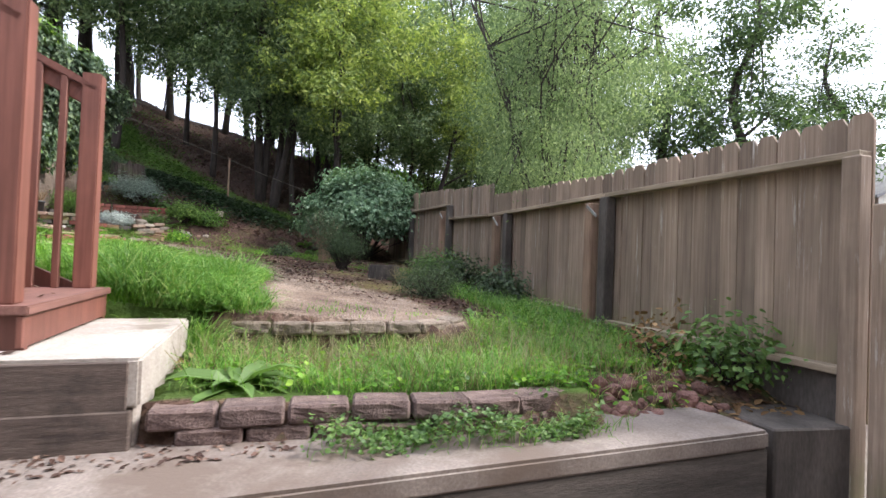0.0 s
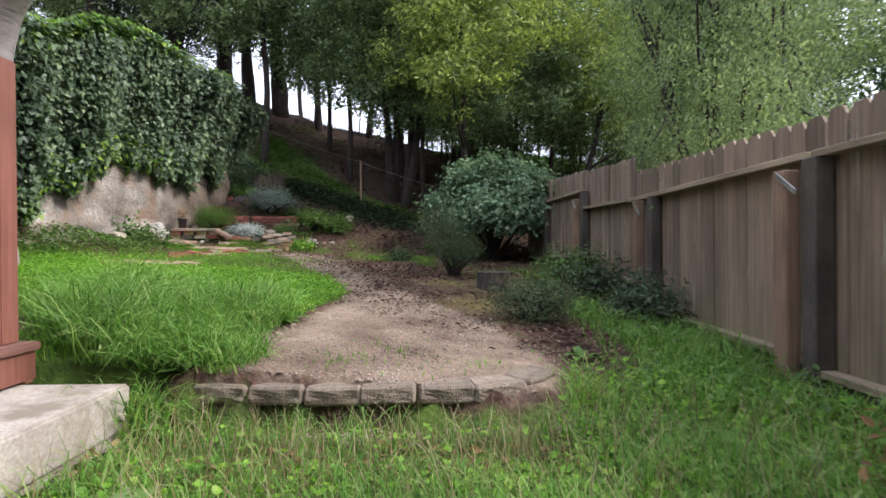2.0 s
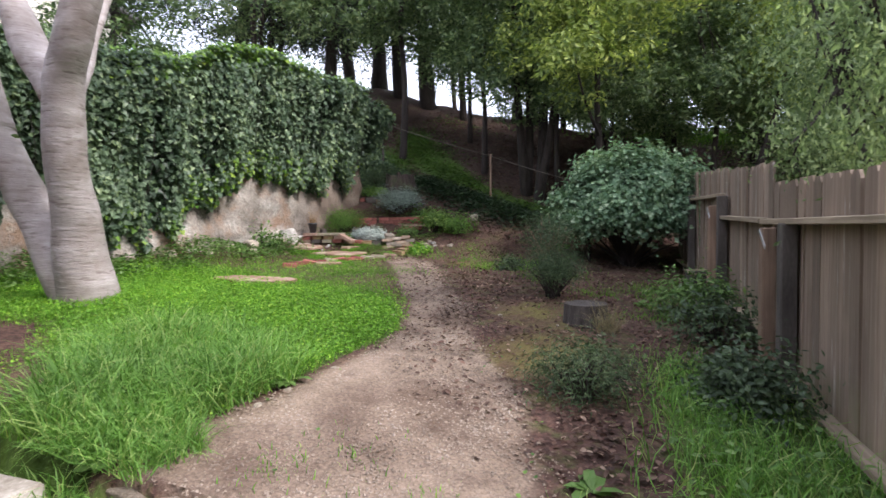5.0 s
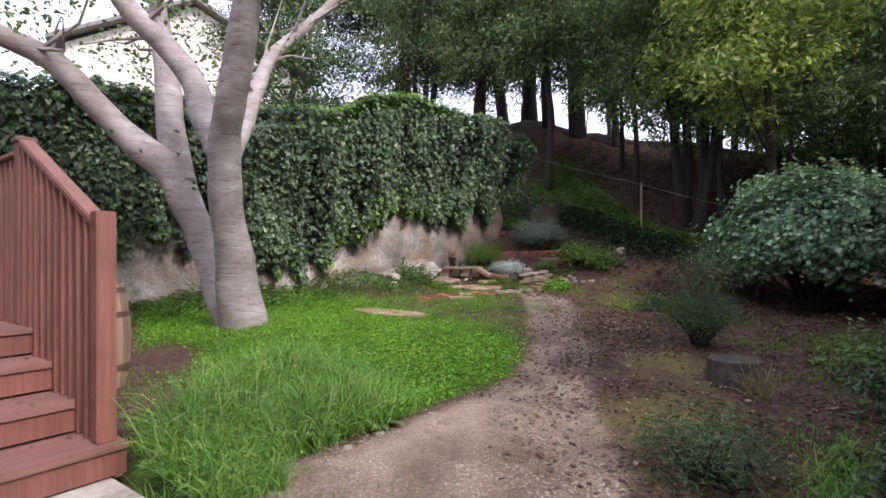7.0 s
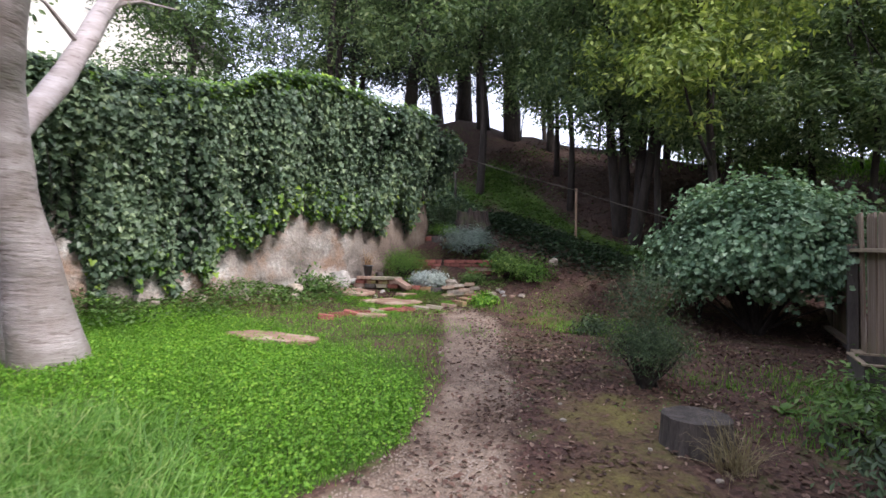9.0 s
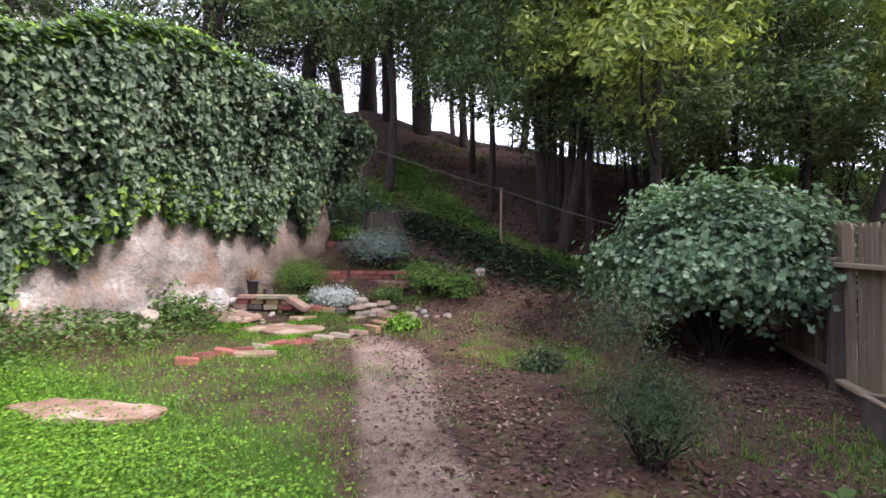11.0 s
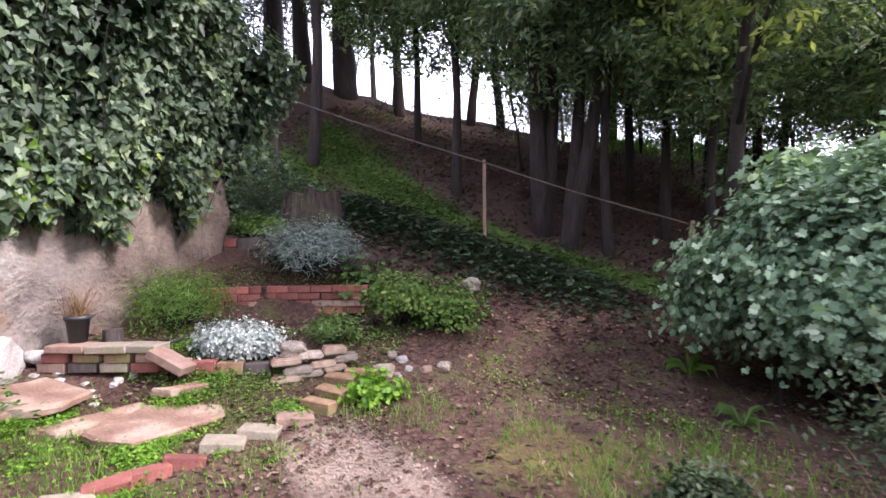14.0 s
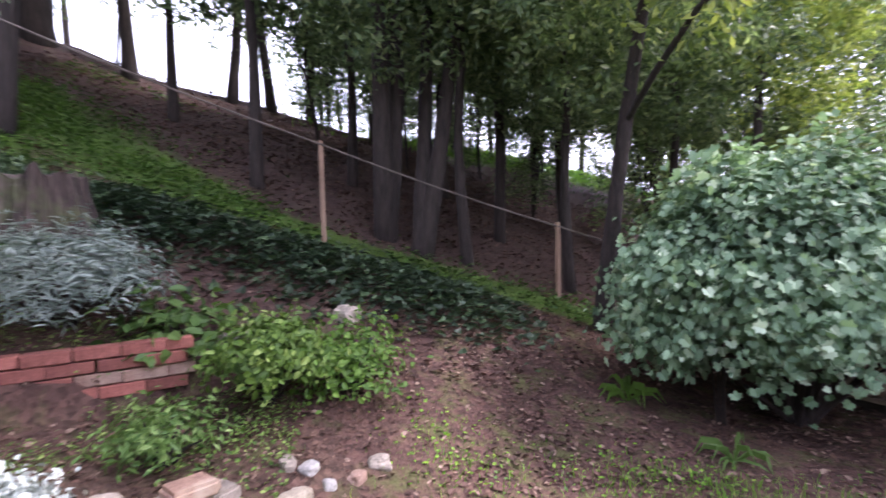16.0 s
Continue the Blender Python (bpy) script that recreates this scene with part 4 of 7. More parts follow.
earth = ramp(pn, pl, blotch.outputs["Fac"], [(0.35, (0.06, 0.04, 0.03)), (0.65, (0.19, 0.135, 0.1))])
far_end = ramp(pn, pl, math_node(pn, pl, "MULTIPLY", math_node(pn, pl, "SUBTRACT", reach, 10.0), 1.3), [(0.0, (0, 0, 0)), (1.0, (0.85, 0.85, 0.85))])
pl.new(mix(pn, pl, far_end, pb.inputs["Base Color"].links[0].from_socket, earth), pb.inputs["Base Color"])
wall = part("wall_garden", bm, PLASTER, smooth=True)
tagged(wall, "tall old rendered garden wall, cracked and stained, under ivy", "wall", kind="structure")


def ivy_low(s):
    """How far down the ivy hangs, by the distance along the wall."""
    return np.interp(s, [0, 4.7, 5.4, 5.8, 6.4, 7.0, 7.4, 7.8, 8.4, 8.8, 9.1, 9.75, 10.2, 10.7, 10.88, 11.24, 11.45, 11.62, 11.75, 12.1, 12.4], [1.9, 2.12, 2.1, 1.95, 1.75, 1.6, 1.85, 2.2, 2.35, 2.8, 2.8, 2.55, 2.75, 2.5, 3.1, 3.1, 2.75, 3.05, 3.3, 3.35, 3.5]) + 0.12 + 0.1 * np.sin(s * 9.1) * np.sin(s * 2.3 + 1)


def build_ivy():
    def spots(n, rng, bright, full=False):
        s = rng.uniform(0, wall_len + 0.3, n)
        s = np.where(rng.random(n) < 0.6, np.round(s / 0.085) * 0.085 + 0.03 * np.sin(s * 40) + rng.normal(0, 0.018, n), s)
        f = rng.beta(1.0, 0.85, n)
        lo, hi = ivy_low(s), ivy_top(s)
        if bright:
            f = 1 - np.abs(rng.normal(0, 0.07, n))
            s = np.where(rng.random(n) < 0.5, rng.normal(8.4, 0.9, n), s)
            f = np.where(rng.random(n) < 0.4, np.abs(rng.normal(0.05, 0.1, n)), f)
            hi = ivy_top(s) + 0.05
            lo = ivy_low(s)
        strand = np.array([noise.noise(Vector((a * 5.5, 0.3, 7))) for a in s])
        lo = lo + strand * 0.5
        z = lo + (hi - lo) * f
        bulge = np.array([noise.noise(Vector((a * 1.5, b * 1.2, 2))) for a, b in zip(s, z)])
        d = 0.1 + 0.55 * np.clip(f, 0, 1) ** 1.1 + 0.2 * bulge - 0.35 * smooth(0.85, 1.05, f) * rng.random(n)
        d = np.maximum(d + rng.normal(0, 0.07, n), 0.04)
        gap = np.array([noise.noise(Vector((a * 1.9, b * 0.55, 11))) + 0.35 * noise.noise(Vector((a * 6.0, b * 0.8, 3))) for a, b in zip(s, z)])
        keep = (gap > -0.36 + 0.16 * smooth(0.75, 0.3, f)) | (rng.random(n) < 0.06) | full
        top = f > 0.9
        d = np.where(top & (rng.random(n) < 0.45), rng.uniform(-0.3, 0.6, n), d)
        p = WALL0 + wall_dir * s[:, None] + wall_out * d[:, None]
        nrm = np.column_stack([wall_out[0] + rng.normal(0, 0.5, n), wall_out[1] + rng.normal(0, 0.5, n), 0.35 + rng.normal(0, 0.45, n) + top * 1.2])
        return np.column_stack([p, z])[keep], nrm[keep]
    for name, n, mat, bright, size, label in (("ivy", 66000, IVY, False, 0.073, "dense dark green ivy hanging over the old wall"), ("young_ivy", 5200, IVY_BRIGHT, True, 0.075, "bright yellow-green young ivy along the wall top")):
        rng = np.random.default_rng(3 if bright else 4)
        p, nrm = spots(n, rng, bright)
        rot = frames_from(nrm, np.pi + rng.normal(0, 0.7, len(p)))
        ob = link_mesh(name, scatter(name, LEAF_IVY, p, rot, size * rng.uniform(0.6, 1.35, len(p))), mat)
        tagged(ob, label, "ivy", kind="stuff")
    # backing layer of leaves, its dark colour stands for shade in the hollows
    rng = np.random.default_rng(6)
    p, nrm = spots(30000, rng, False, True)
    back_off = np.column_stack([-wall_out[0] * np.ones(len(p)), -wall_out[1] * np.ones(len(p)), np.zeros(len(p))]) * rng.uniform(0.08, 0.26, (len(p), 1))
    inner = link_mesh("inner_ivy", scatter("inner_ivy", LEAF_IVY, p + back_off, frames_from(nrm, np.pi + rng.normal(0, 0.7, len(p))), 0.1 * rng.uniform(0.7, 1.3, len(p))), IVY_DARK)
    tagged(inner, "ivy leaves deep in the hanging mass, coloured dark for the shaded hollows", "ivy", kind="stuff")
    rng = np.random.default_rng(8)
    strands = []
    for _ in range(26):
        s = rng.uniform(0.5, wall_len - 0.2)
        z1 = ivy_top(s) - rng.uniform(0.2, 1.4)
        z0 = ivy_low(s) + rng.uniform(-0.35, 0.2)
        d1 = 0.55 + 0.1 * rng.random()
        pts = []
        for t in np.linspace(0, 1, 6):
            q = WALL0 + wall_dir * (s + 0.06 * math.sin(t * 5 + s)) + wall_out * (d1 * (1 - t) + 0.2 * t)
            pts.append((q[0], q[1], z1 + (z0 - z1) * t))
        strands.append(tube(pts, [0.0025] * 6, 4, closed=False))
    st = link_mesh("ivy_stems", np_mesh("ivy_stems", *joined(strands)), BARK_DARK)
    tagged(st, "thin woody hanging ivy stems", "ivy", kind="stuff")


build_ivy()

# ---- the pale many-stemmed tree on the lawn ----
STEMS = {
    "trunk": [(-4.71, 4.45, 0.95, 0.36), (-4.69, 4.44, 1.2, 0.3), (-4.48, 4.32, 1.87, 0.198), (-4.15, 4.16, 2.56, 0.16), (-3.84, 4.08, 3.12, 0.145), (-3.53, 4.07, 3.42, 0.132), (-3.27, 4.09, 3.79, 0.126), (-3.02, 4.09, 4.13, 0.116), (-2.73, 4.06, 4.52, 0.096), (-2.3, 4.1, 5.4, 0.06)],
    "left_stem": [(-4.76, 4.38, 1.2, 0.23), (-4.91, 4.14, 2.0, 0.165), (-4.98, 3.94, 2.57, 0.172), (-5.04, 3.74, 3.0, 0.178), (-5.11, 3.46, 3.25, 0.147), (-5.15, 3.13, 3.59, 0.131), (-5.16, 2.75, 4.0, 0.115), (-5.22, 2.3, 4.22, 0.11), (-5.35, 1.77, 4.36, 0.09), (-5.6, 0.9, 4.6, 0.05)],
    "middle_stem": [(-5.03, 3.85, 2.82, 0.18), (-5.18, 3.79, 3.41, 0.155), (-5.31, 3.77, 4.02, 0.135), (-5.44, 3.74, 4.52, 0.115), (-5.59, 3.67, 5.24, 0.09), (-5.7, 3.6, 6.2, 0.05)],
    "inner_stem": [(-3.96, 4.08, 3.01, 0.14), (-4.21, 3.97, 3.44, 0.135), (-4.38, 3.88, 3.84, 0.122), (-4.52, 3.67, 4.17, 0.113), (-4.6, 3.38, 4.46, 0.104), (-4.61, 3.17, 4.72, 0.092), (-4.7, 2.6, 5.3, 0.05)],
    "right_stem": [(-4.0, 4.14, 2.9, 0.08), (-4.42, 4.38, 3.36, 0.088), (-4.83, 4.62, 3.91, 0.085), (-5.0, 4.85, 4.46, 0.078), (-5.1, 5.2, 4.86, 0.07), (-5.05, 5.65, 5.36, 0.06), (-5.01, 6.09, 5.99, 0.045)],
}
pale_tree = new("lawn_tree")
pale_tree.location = (-4.71, 4.45, 1.2)
tagged(pale_tree, "pale smooth-barked many-stemmed tree growing from the lawn", "tree")


def pale_stem(name, pts, sides):
    c = curve_through(pts, 0.06)
    v, f = tube(c[:, :3], np.maximum(c[:, 3], 0.01), sides, 0.14, len(name))
    v = v - np.array(pale_tree.location)
    ob = link_mesh(name, np_mesh(name, v, f, smooth=True), BARK_PALE, pale_tree)
    return c


rng = np.random.default_rng(21)
twigs, leaf_at = [], []
for name, pts in STEMS.items():
    c = pale_stem(name, pts, 20)
    high = c[c[:, 2] > 3.9]
    for _ in range(16):
        if len(high) < 3:
            continue
        q = high[rng.integers(len(high))]
        d = rng.normal(0, 1, 3)
        d[2] = abs(d[2]) * 0.5
        d /= np.linalg.norm(d)
        length = rng.uniform(0.4, 1.3)
        tip = q[:3] + d * length
        mid = (q[:3] + tip) / 2 + rng.normal(0, 0.08, 3)
        twigs.append(tube([q[:3], mid, tip], [min(0.03, q[3] * 0.4), 0.015, 0.005], 5))
        for _ in range(6):
            leaf_at.append(q[:3] + d * length * rng.uniform(0.35, 1.1) + rng.normal(0, 0.12, 3))
off = np.array(pale_tree.location)
v, f = joined(twigs)
link_mesh("branching", np_mesh("branching", v - off, f), BARK_PALE, pale_tree)
leaf_at = np.array(leaf_at)
extra = np.vstack([leaf_at[:, None, :] + rng.normal(0, 0.12, (len(leaf_at), 9, 3))]).reshape(-1, 3)
sprig = np.column_stack([rng.normal(-5.0, 0.3, 80), rng.normal(3.75, 0.3, 80), rng.normal(3.1, 0.22, 80)])
extra = np.vstack([extra, sprig])
rot = frames_from(rng.normal(0, 1, (len(extra), 3)) + np.array([[0, 0, 0.6]]), rng.uniform(0, 6.28, len(extra)))
link_mesh("foliage", scatter("foliage", LEAF_OVAL, extra - off, rot, rng.uniform(0.035, 0.075, len(extra))), HILL_LEAF, pale_tree, "sparse small green leaves")
hollow = part("bark_hollow", rock((0.13, 0.13, 0.16), 4), BARK_DARK, pale_tree, "dark hollow at the foot of the trunk")
hollow.location = Vector((-4.48, 4.385, 1.28)) - Vector(off)


# ---- woodland trees ----
def crown_mesh(name, blobs, clumps, per_clump, spread, size, template, rng, droop=0.0):
    """Leaves in clumps spread through several ellipsoids, mostly near their skins."""
    blobs = np.array(blobs, float)
    weight = blobs[:, 3] * blobs[:, 4] + blobs[:, 3] * blobs[:, 5]
    pick = rng.choice(len(blobs), clumps, p=weight / weight.sum())
    d = rng.normal(0, 1, (clumps, 3))
    d /= np.linalg.norm(d, axis=1, keepdims=True)
    r = rng.uniform(0.45, 1.08, (clumps, 1))
    centre = blobs[pick, :3] + d * r * blobs[pick, 3:6]
    spread_at = spread * rng.uniform(0.6, 1.5, (clumps, 1, 1))
    within = rng.normal(0, 1, (clumps, per_clump, 3))
    p = (centre[:, None, :] + within * spread_at * np.array([1, 1, 0.7])).reshape(-1, 3)
    out = np.repeat(d, per_clump, axis=0)
    nrm = within.reshape(-1, 3) * 0.5 + out * 0.35 + rng.normal(0, 0.35, p.shape) + np.array([[0, 0, 0.55]])
    spin = rng.uniform(0, 2 * np.pi, len(p))
    rot = frames_from(nrm, spin) if not droop else frames_from(np.column_stack([rng.normal(0, 1, (len(p), 2)), rng.normal(0, 0.4, len(p))]), (np.pi if droop > 0 else 0.0) + rng.normal(0, abs(droop), len(p)))
    return scatter(name, template, p, rot, size * rng.uniform(0.6, 1.4, len(p))), centre


def build_tree(name, label, height, radius, lean, blobs, clumps, per_clump, spread, size, template, leaf, bark, seed, forks=5, droop=0.0, stems=1):
    """A tree at the origin: a tapered trunk with limbs into the crown, and the crown's leaves."""
    rng = np.random.default_rng(seed)
    thing = new(name)
    mesh, centres = crown_mesh("crown", blobs, clumps, per_clump, spread, size, template, rng, droop)
    pieces = []
    for s in range(stems):
        sway = rng.normal(0, 0.3, (6, 2)) * height * 0.1
        ang, push = rng.uniform(0, 6.28), (0.05 * height * s if stems > 1 else 0)
        base = [(lean[0] * t + sway[i, 0] * t + math.cos(ang) * push * t, lean[1] * t + sway[i, 1] * t + math.sin(ang) * push * t, height * t - 0.3 * (i == 0), radius * (1.25 if i == 0 else 1 - 0.75 * t) * (0.75 if stems > 1 else 1)) for i, t in enumerate(np.linspace(0, 1, 6))]
        c = curve_through(base, 0.5)
        pieces.append(tube(c[:, :3], np.maximum(c[:, 3], 0.012), 9, 0.2, seed))
        for k in range(forks):
            q = c[int(len(c) * rng.uniform(0.4, 0.95))]
            e = centres[rng.integers(len(centres))]
            m = q[:3] * 0.5 + e * 0.5 + rng.normal(0, 0.15, 3) + np.array([0, 0, 0.15])
            pieces.append(tube(curve_through([(*q[:3], q[3] * 0.55), (*m, q[3] * 0.3), (*e, 0.012)], 0.4)[:, :3], np.linspace(max(q[3] * 0.5, 0.015), 0.008, len(curve_through([(*q[:3], 1), (*m, 1), (*e, 1)], 0.4))), 6))
    v, f = joined(pieces)
    link_mesh("trunk", np_mesh("trunk", v, f, smooth=True), bark, thing)
    link_mesh("crown", mesh, leaf, thing)
    tagged(thing, label, "tree")
    return thing


def stand(ob, x, y, turn=0.0, scale=1.0, sink=0.0):
    ob.matrix_basis = pose(x, y, float(ground(x, y)) - sink, 0, 0, turn) @ Matrix.Scale(scale, 4)
    return ob


def again(ob, x, y, turn, scale, label=""):
    o = copy_thing(ob, pose(x, y, float(ground(x, y)), 0, 0, turn))
    o.scale = (scale, scale, scale)
    if label:
        o["label"] = label
    return o


# slim dark trees on the slope
slim = stand(build_tree("slope_tree", "slim dark-trunked tree on the shaded slope", 8.0, 0.075, (0.3, 0.2), [(0, 0, 4.6, 1.5, 1.5, 1.4), (0.5, 0.3, 6.6, 1.7, 1.7, 1.5), (-0.8, 0.4, 3.2, 1.4, 1.4, 0.8), (0.6, -0.7, 3.0, 1.1, 1.1, 0.6)], 260, 60, 0.17, 0.115, LEAF_LENS, HILL_LEAF, BARK_DARK, 31), -6.63, 14.5, 0)
slim["group"] = "slope trees"
for x, y, turn, s in ((-4.15, 13.95, 70, 0.85), (-3.57, 15.2, 200, 0.95), (-2.93, 14.1, 130, 0.8), (-8.4, 16.4, 20, 1.0), (-9.0, 13.8, 290, 1.3), (-5.63, 15.8, 330, 0.95), (-4.2, 16.8, 160, 1.05), (-2.2, 16.6, 40, 1.0), (-3.0, 18.2, 250, 1.1), (-1.0, 15.2, 100, 0.9)):
    again(slim, x, y, turn, s)
tall = stand(build_tree("ridge_tree", "tall bare-stemmed tree on the ridge against the sky", 11.0, 0.12, (-0.5, 0.3), [(0, 0, 6.6, 2.3, 2.3, 1.7), (-0.8, 0.6, 9.2, 2.6, 2.6, 1.8), (0.9, -0.4, 4.6, 1.4, 1.4, 0.8), (-1.0, -0.2, 3.6, 0.8, 0.8, 0.5)], 240, 56, 0.2, 0.13, LEAF_LENS, HILL_LEAF, BARK_DARK, 32), -9.9, 18.2, 0)
tall["group"] = "ridge trees"
for x, y, turn, s in ((-7.74, 19.8, 80, 0.85), (-7.1, 20.6, 170, 0.8), (-8.5, 19.4, 260, 0.9), (-5.2, 21.5, 300, 0.9), (-3.4, 22.6, 50, 1.0), (-1.2, 23.0, 210, 0.95), (0.9, 21.9, 120, 0.9), (3.2, 23.5, 10, 1.0)):
    again(tall, x, y, turn, s)
thick = stand(build_tree("slope_oak", "thick dark twin-stemmed tree with a broad crown on the slope", 8.5, 0.15, (0.5, -0.9), [(0.2, -0.6, 3.4, 2.0, 1.8, 0.9), (0.6, -1.0, 5.2, 2.6, 2.4, 1.6), (-1.0, 0.5, 6.4, 2.2, 2.2, 1.5)], 330, 60, 0.19, 0.115, LEAF_LENS, HILL_LEAF, BARK_DARK, 33, forks=9, stems=2), -5.1, 14.1, 0)
again(thick, -4.7, 13.85, 100, 0.9, "thick dark leaning tree with broad crown on the slope")
again(thick, 0.6, 18.5, 200, 1.0, "broad dark tree at the back of the slope")
acacia = stand(build_tree("acacia_tree", "broad tree with sunlit yellow-green foliage over the bushes", 6.5, 0.09, (0.6, -1.6), [(0.3, -1.9, 3.1, 1.2, 1.0, 0.75), (0.9, -1.4, 4.6, 1.9, 1.5, 1.1), (-0.6, -1.0, 4.2, 1.4, 1.2, 0.9), (0.2, -0.8, 5.8, 2.0, 1.7, 1.0)], 300, 60, 0.17, 0.11, LEAF_LENS, ACACIA_LEAF, BARK_DARK, 34, forks=8), -2.9, 13.3, 0)
again(acacia, -0.5, 14.6, 110, 1.0, "broad yellow-green tree behind the far end of the fence")

# two thick old trunks on the crest
old = stand(build_tree("ridge_pine", "thick dark old trunk on the crest against the sky", 13.0, 0.27, (-0.7, 0.2), [(-0.5, 0, 9.5, 2.6, 2.6, 1.5), (-1.2, 0.5, 11.5, 2.8, 2.8, 1.5)], 260, 50, 0.3, 0.16, LEAF_LENS, HILL_LEAF, BARK_DARK, 43), -11.45, 18.0)
old["group"] = "old crest trunks"
again(old, -12.8, 17.9, 100, 0.85)

# feathery tree that leans over the fence
willow = build_tree("feathery_tree", "feathery light green many-stemmed tree leaning over the fence", 5.6, 0.04, (-0.3, 0.2), [(-0.2, 0.0, 2.0, 0.9, 1.5, 0.8), (-0.3, 0.9, 3.2, 1.1, 1.6, 1.2), (0.3, -0.6, 3.6, 1.1, 1.3, 1.3), (-0.3, 1.8, 2.4, 0.8, 1.2, 0.9), (-0.1, 0.5, 4.7, 1.0, 1.4, 1.0)], 540, 105, 0.17, 0.048, LEAF_LENS, WILLOW_LEAF, BARK_DARK, 35, forks=12, droop=-0.8, stems=7)
stand(willow, 1.75, 7.7)
again(thick, 1.9, 10.6, 140, 0.72, "dense dark tree overhanging the far end of the fence")

# dark pines and neighbours' trees beyond the wall and the fence
pine = stand(build_tree("dark_pine", "large dark pine spreading beyond the ivy wall", 13.0, 0.3, (1.0, 0.5), [(0, 0, 4.2, 3.0, 3.0, 1.8), (0, 0, 7.0, 3.6, 3.6, 1.8), (1.5, 1, 9.5, 4.0, 4.0, 2.0), (-2, 0.5, 11.5, 3.4, 3.4, 1.8), (2.5, -1.5, 5.5, 2.4, 2.4, 1.6)], 820, 46, 0.34, 0.24, LEAF_NARROW, PINE_LEAF, BARK_DARK, 36, forks=18), -17.0, 13.5)
again(thick, -12.4, 11.3, 50, 1.0, "dense tree standing close behind the ivy wall")
again(thick, -14.6, 13.2, 170, 1.15, "dense broad tree behind the end of the ivy wall")
again(pine, -14.5, 18.5, 120, 1.0, "large dark pine above the slope behind the wall")
again(pine, -20.0, 22.0, 220, 1.2, "dark pine further up behind the wall")
again(pine, -18.5, 9.8, 300, 0.85, "dark spreading pine close behind the ivy wall")
again(pine, -13.0, 14.5, 60, 0.8, "dark pine rising just behind the wall's end")
fartree = stand(build_tree("neighbour_tree", "tall airy tree in the next garden against bright sky", 12.0, 0.25, (0.5, 0.3), [(0, 0, 5.5, 2.8, 2.8, 1.7), (1.2, 0.5, 8.0, 2.3, 2.3, 1.2), (-1.5, 0.4, 9.0, 1.8, 1.8, 1.0), (0.4, -0.8, 11.0, 2.0, 2.0, 1.1)], 300, 44, 0.32, 0.2, LEAF_LENS, FAR_LEAF, BARK_DARK, 37, forks=12), 9.0, 22.0)
again(fartree, 12.0, 20.0, 90, 1.0, "tall neighbour tree with open crown beyond the fence")
again(fartree, 5.0, 24.0, 200, 1.1, "tall dark-stemmed neighbour tree behind the feathery one")
again(fartree, 16.0, 21.5, 300, 0.8, "smaller neighbour tree near the pale house")
again(fartree, -12.0, 7.0, 40, 0.55, "yellowish tree showing above the ivy wall")
again(fartree, -13.5, -1.0, 140, 0.7, "neighbour tree beyond the wall, small leaves against sky")

# leafy undergrowth between and behind the trunks
thicket = stand(build_tree("thicket", "dense dark leafy undergrowth among the trunks", 4.0, 0.05, (0.2, 0.1), [(0, 0, 1.4, 1.3, 1.3, 1.0), (0.6, 0.4, 2.7, 1.4, 1.4, 1.0), (-0.7, 0.2, 3.6, 1.3, 1.3, 0.8)], 160, 44, 0.2, 0.12, LEAF_LENS, HILL_LEAF, BARK_DARK, 41, forks=10, stems=3), -5.0, 22.8)
thicket["group"] = "undergrowth"
for x, y, turn, s in ((-2.0, 25.0, 100, 1.0), (2.4, 22.5, 220, 1.0), (3.6, 19.0, 280, 1.0), (2.4, 16.0, 80, 0.8), (-7.0, 22.0, 130, 0.7), (-1.0, 22.6, 15, 0.8), (0.9, 21.8, 195, 0.9), (2.0, 20.0, 330, 0.8), (-4.4, 20.6, 70, 0.6), (-5.6, 19.6, 40, 0.6), (-3.2, 19.4, 190, 0.7), (-2.6, 17.2, 300, 0.55), (-0.6, 17.0, 20, 0.75), (0.8, 16.2, 250, 0.8), (-6.6, 20.4, 90, 0.5)):
    again(thicket, x, y, turn, s)

sapling = stand(build_tree("sapling", "thin sapling with sparse leaves on the ridge", 4.5, 0.03, (0.4, 0.1), [(0.1, 0, 1.9, 0.9, 0.9, 0.8), (0.3, 0.1, 3.4, 1.1, 1.1, 1.0)], 70, 30, 0.2, 0.12, LEAF_LENS, HILL_LEAF, BARK_DARK, 42, forks=7), -10.5, 18.8)
sapling["group"] = "ridge saplings"
for x, y, turn, s in ((-9.0, 19.6, 50, 0.9), (-8.0, 20.3, 120, 1.1), (-6.4, 21.0, 200, 1.2), (-5.6, 21.6, 280, 1.0), (-3.6, 21.6, 20, 1.3), (-2.4, 22.6, 90, 1.3), (-6.2, 16.6, 160, 0.8), (-4.8, 18.0, 240, 0.9), (-1.4, 21.5, 310, 1.3), (0.6, 20.0, 75, 1.2), (-12.4, 19.6, 33, 0.8)):
    again(sapling, x, y, turn, s)

# a screen of woodland behind the slope
for x, y, turn, s in ((-14.5, 24, 15, 1.0), (-6, 27.5, 135, 1.0), (2, 28, 255, 1.0), (5.5, 19, 315, 0.8)):
    again(tall, x, y, turn, s, "dark woodland tree behind the slope")
for x, y, turn, s in ((4.2, 13.0, 220, 0.8),):
    again(thick, x, y, turn, s, "broad dark woodland tree beyond the fence end")


# ---- grasses and ground cover ----
def sprinkle(n, x0, x1, y0, y1, weight, rng):
    """Plan points in a rectangle, kept by a weight between 0 and 1."""
    x, y = rng.uniform(x0, x1, n), rng.uniform(y0, y1, n)
    keep = rng.random(n) < weight(x, y)
    return x[keep], y[keep]


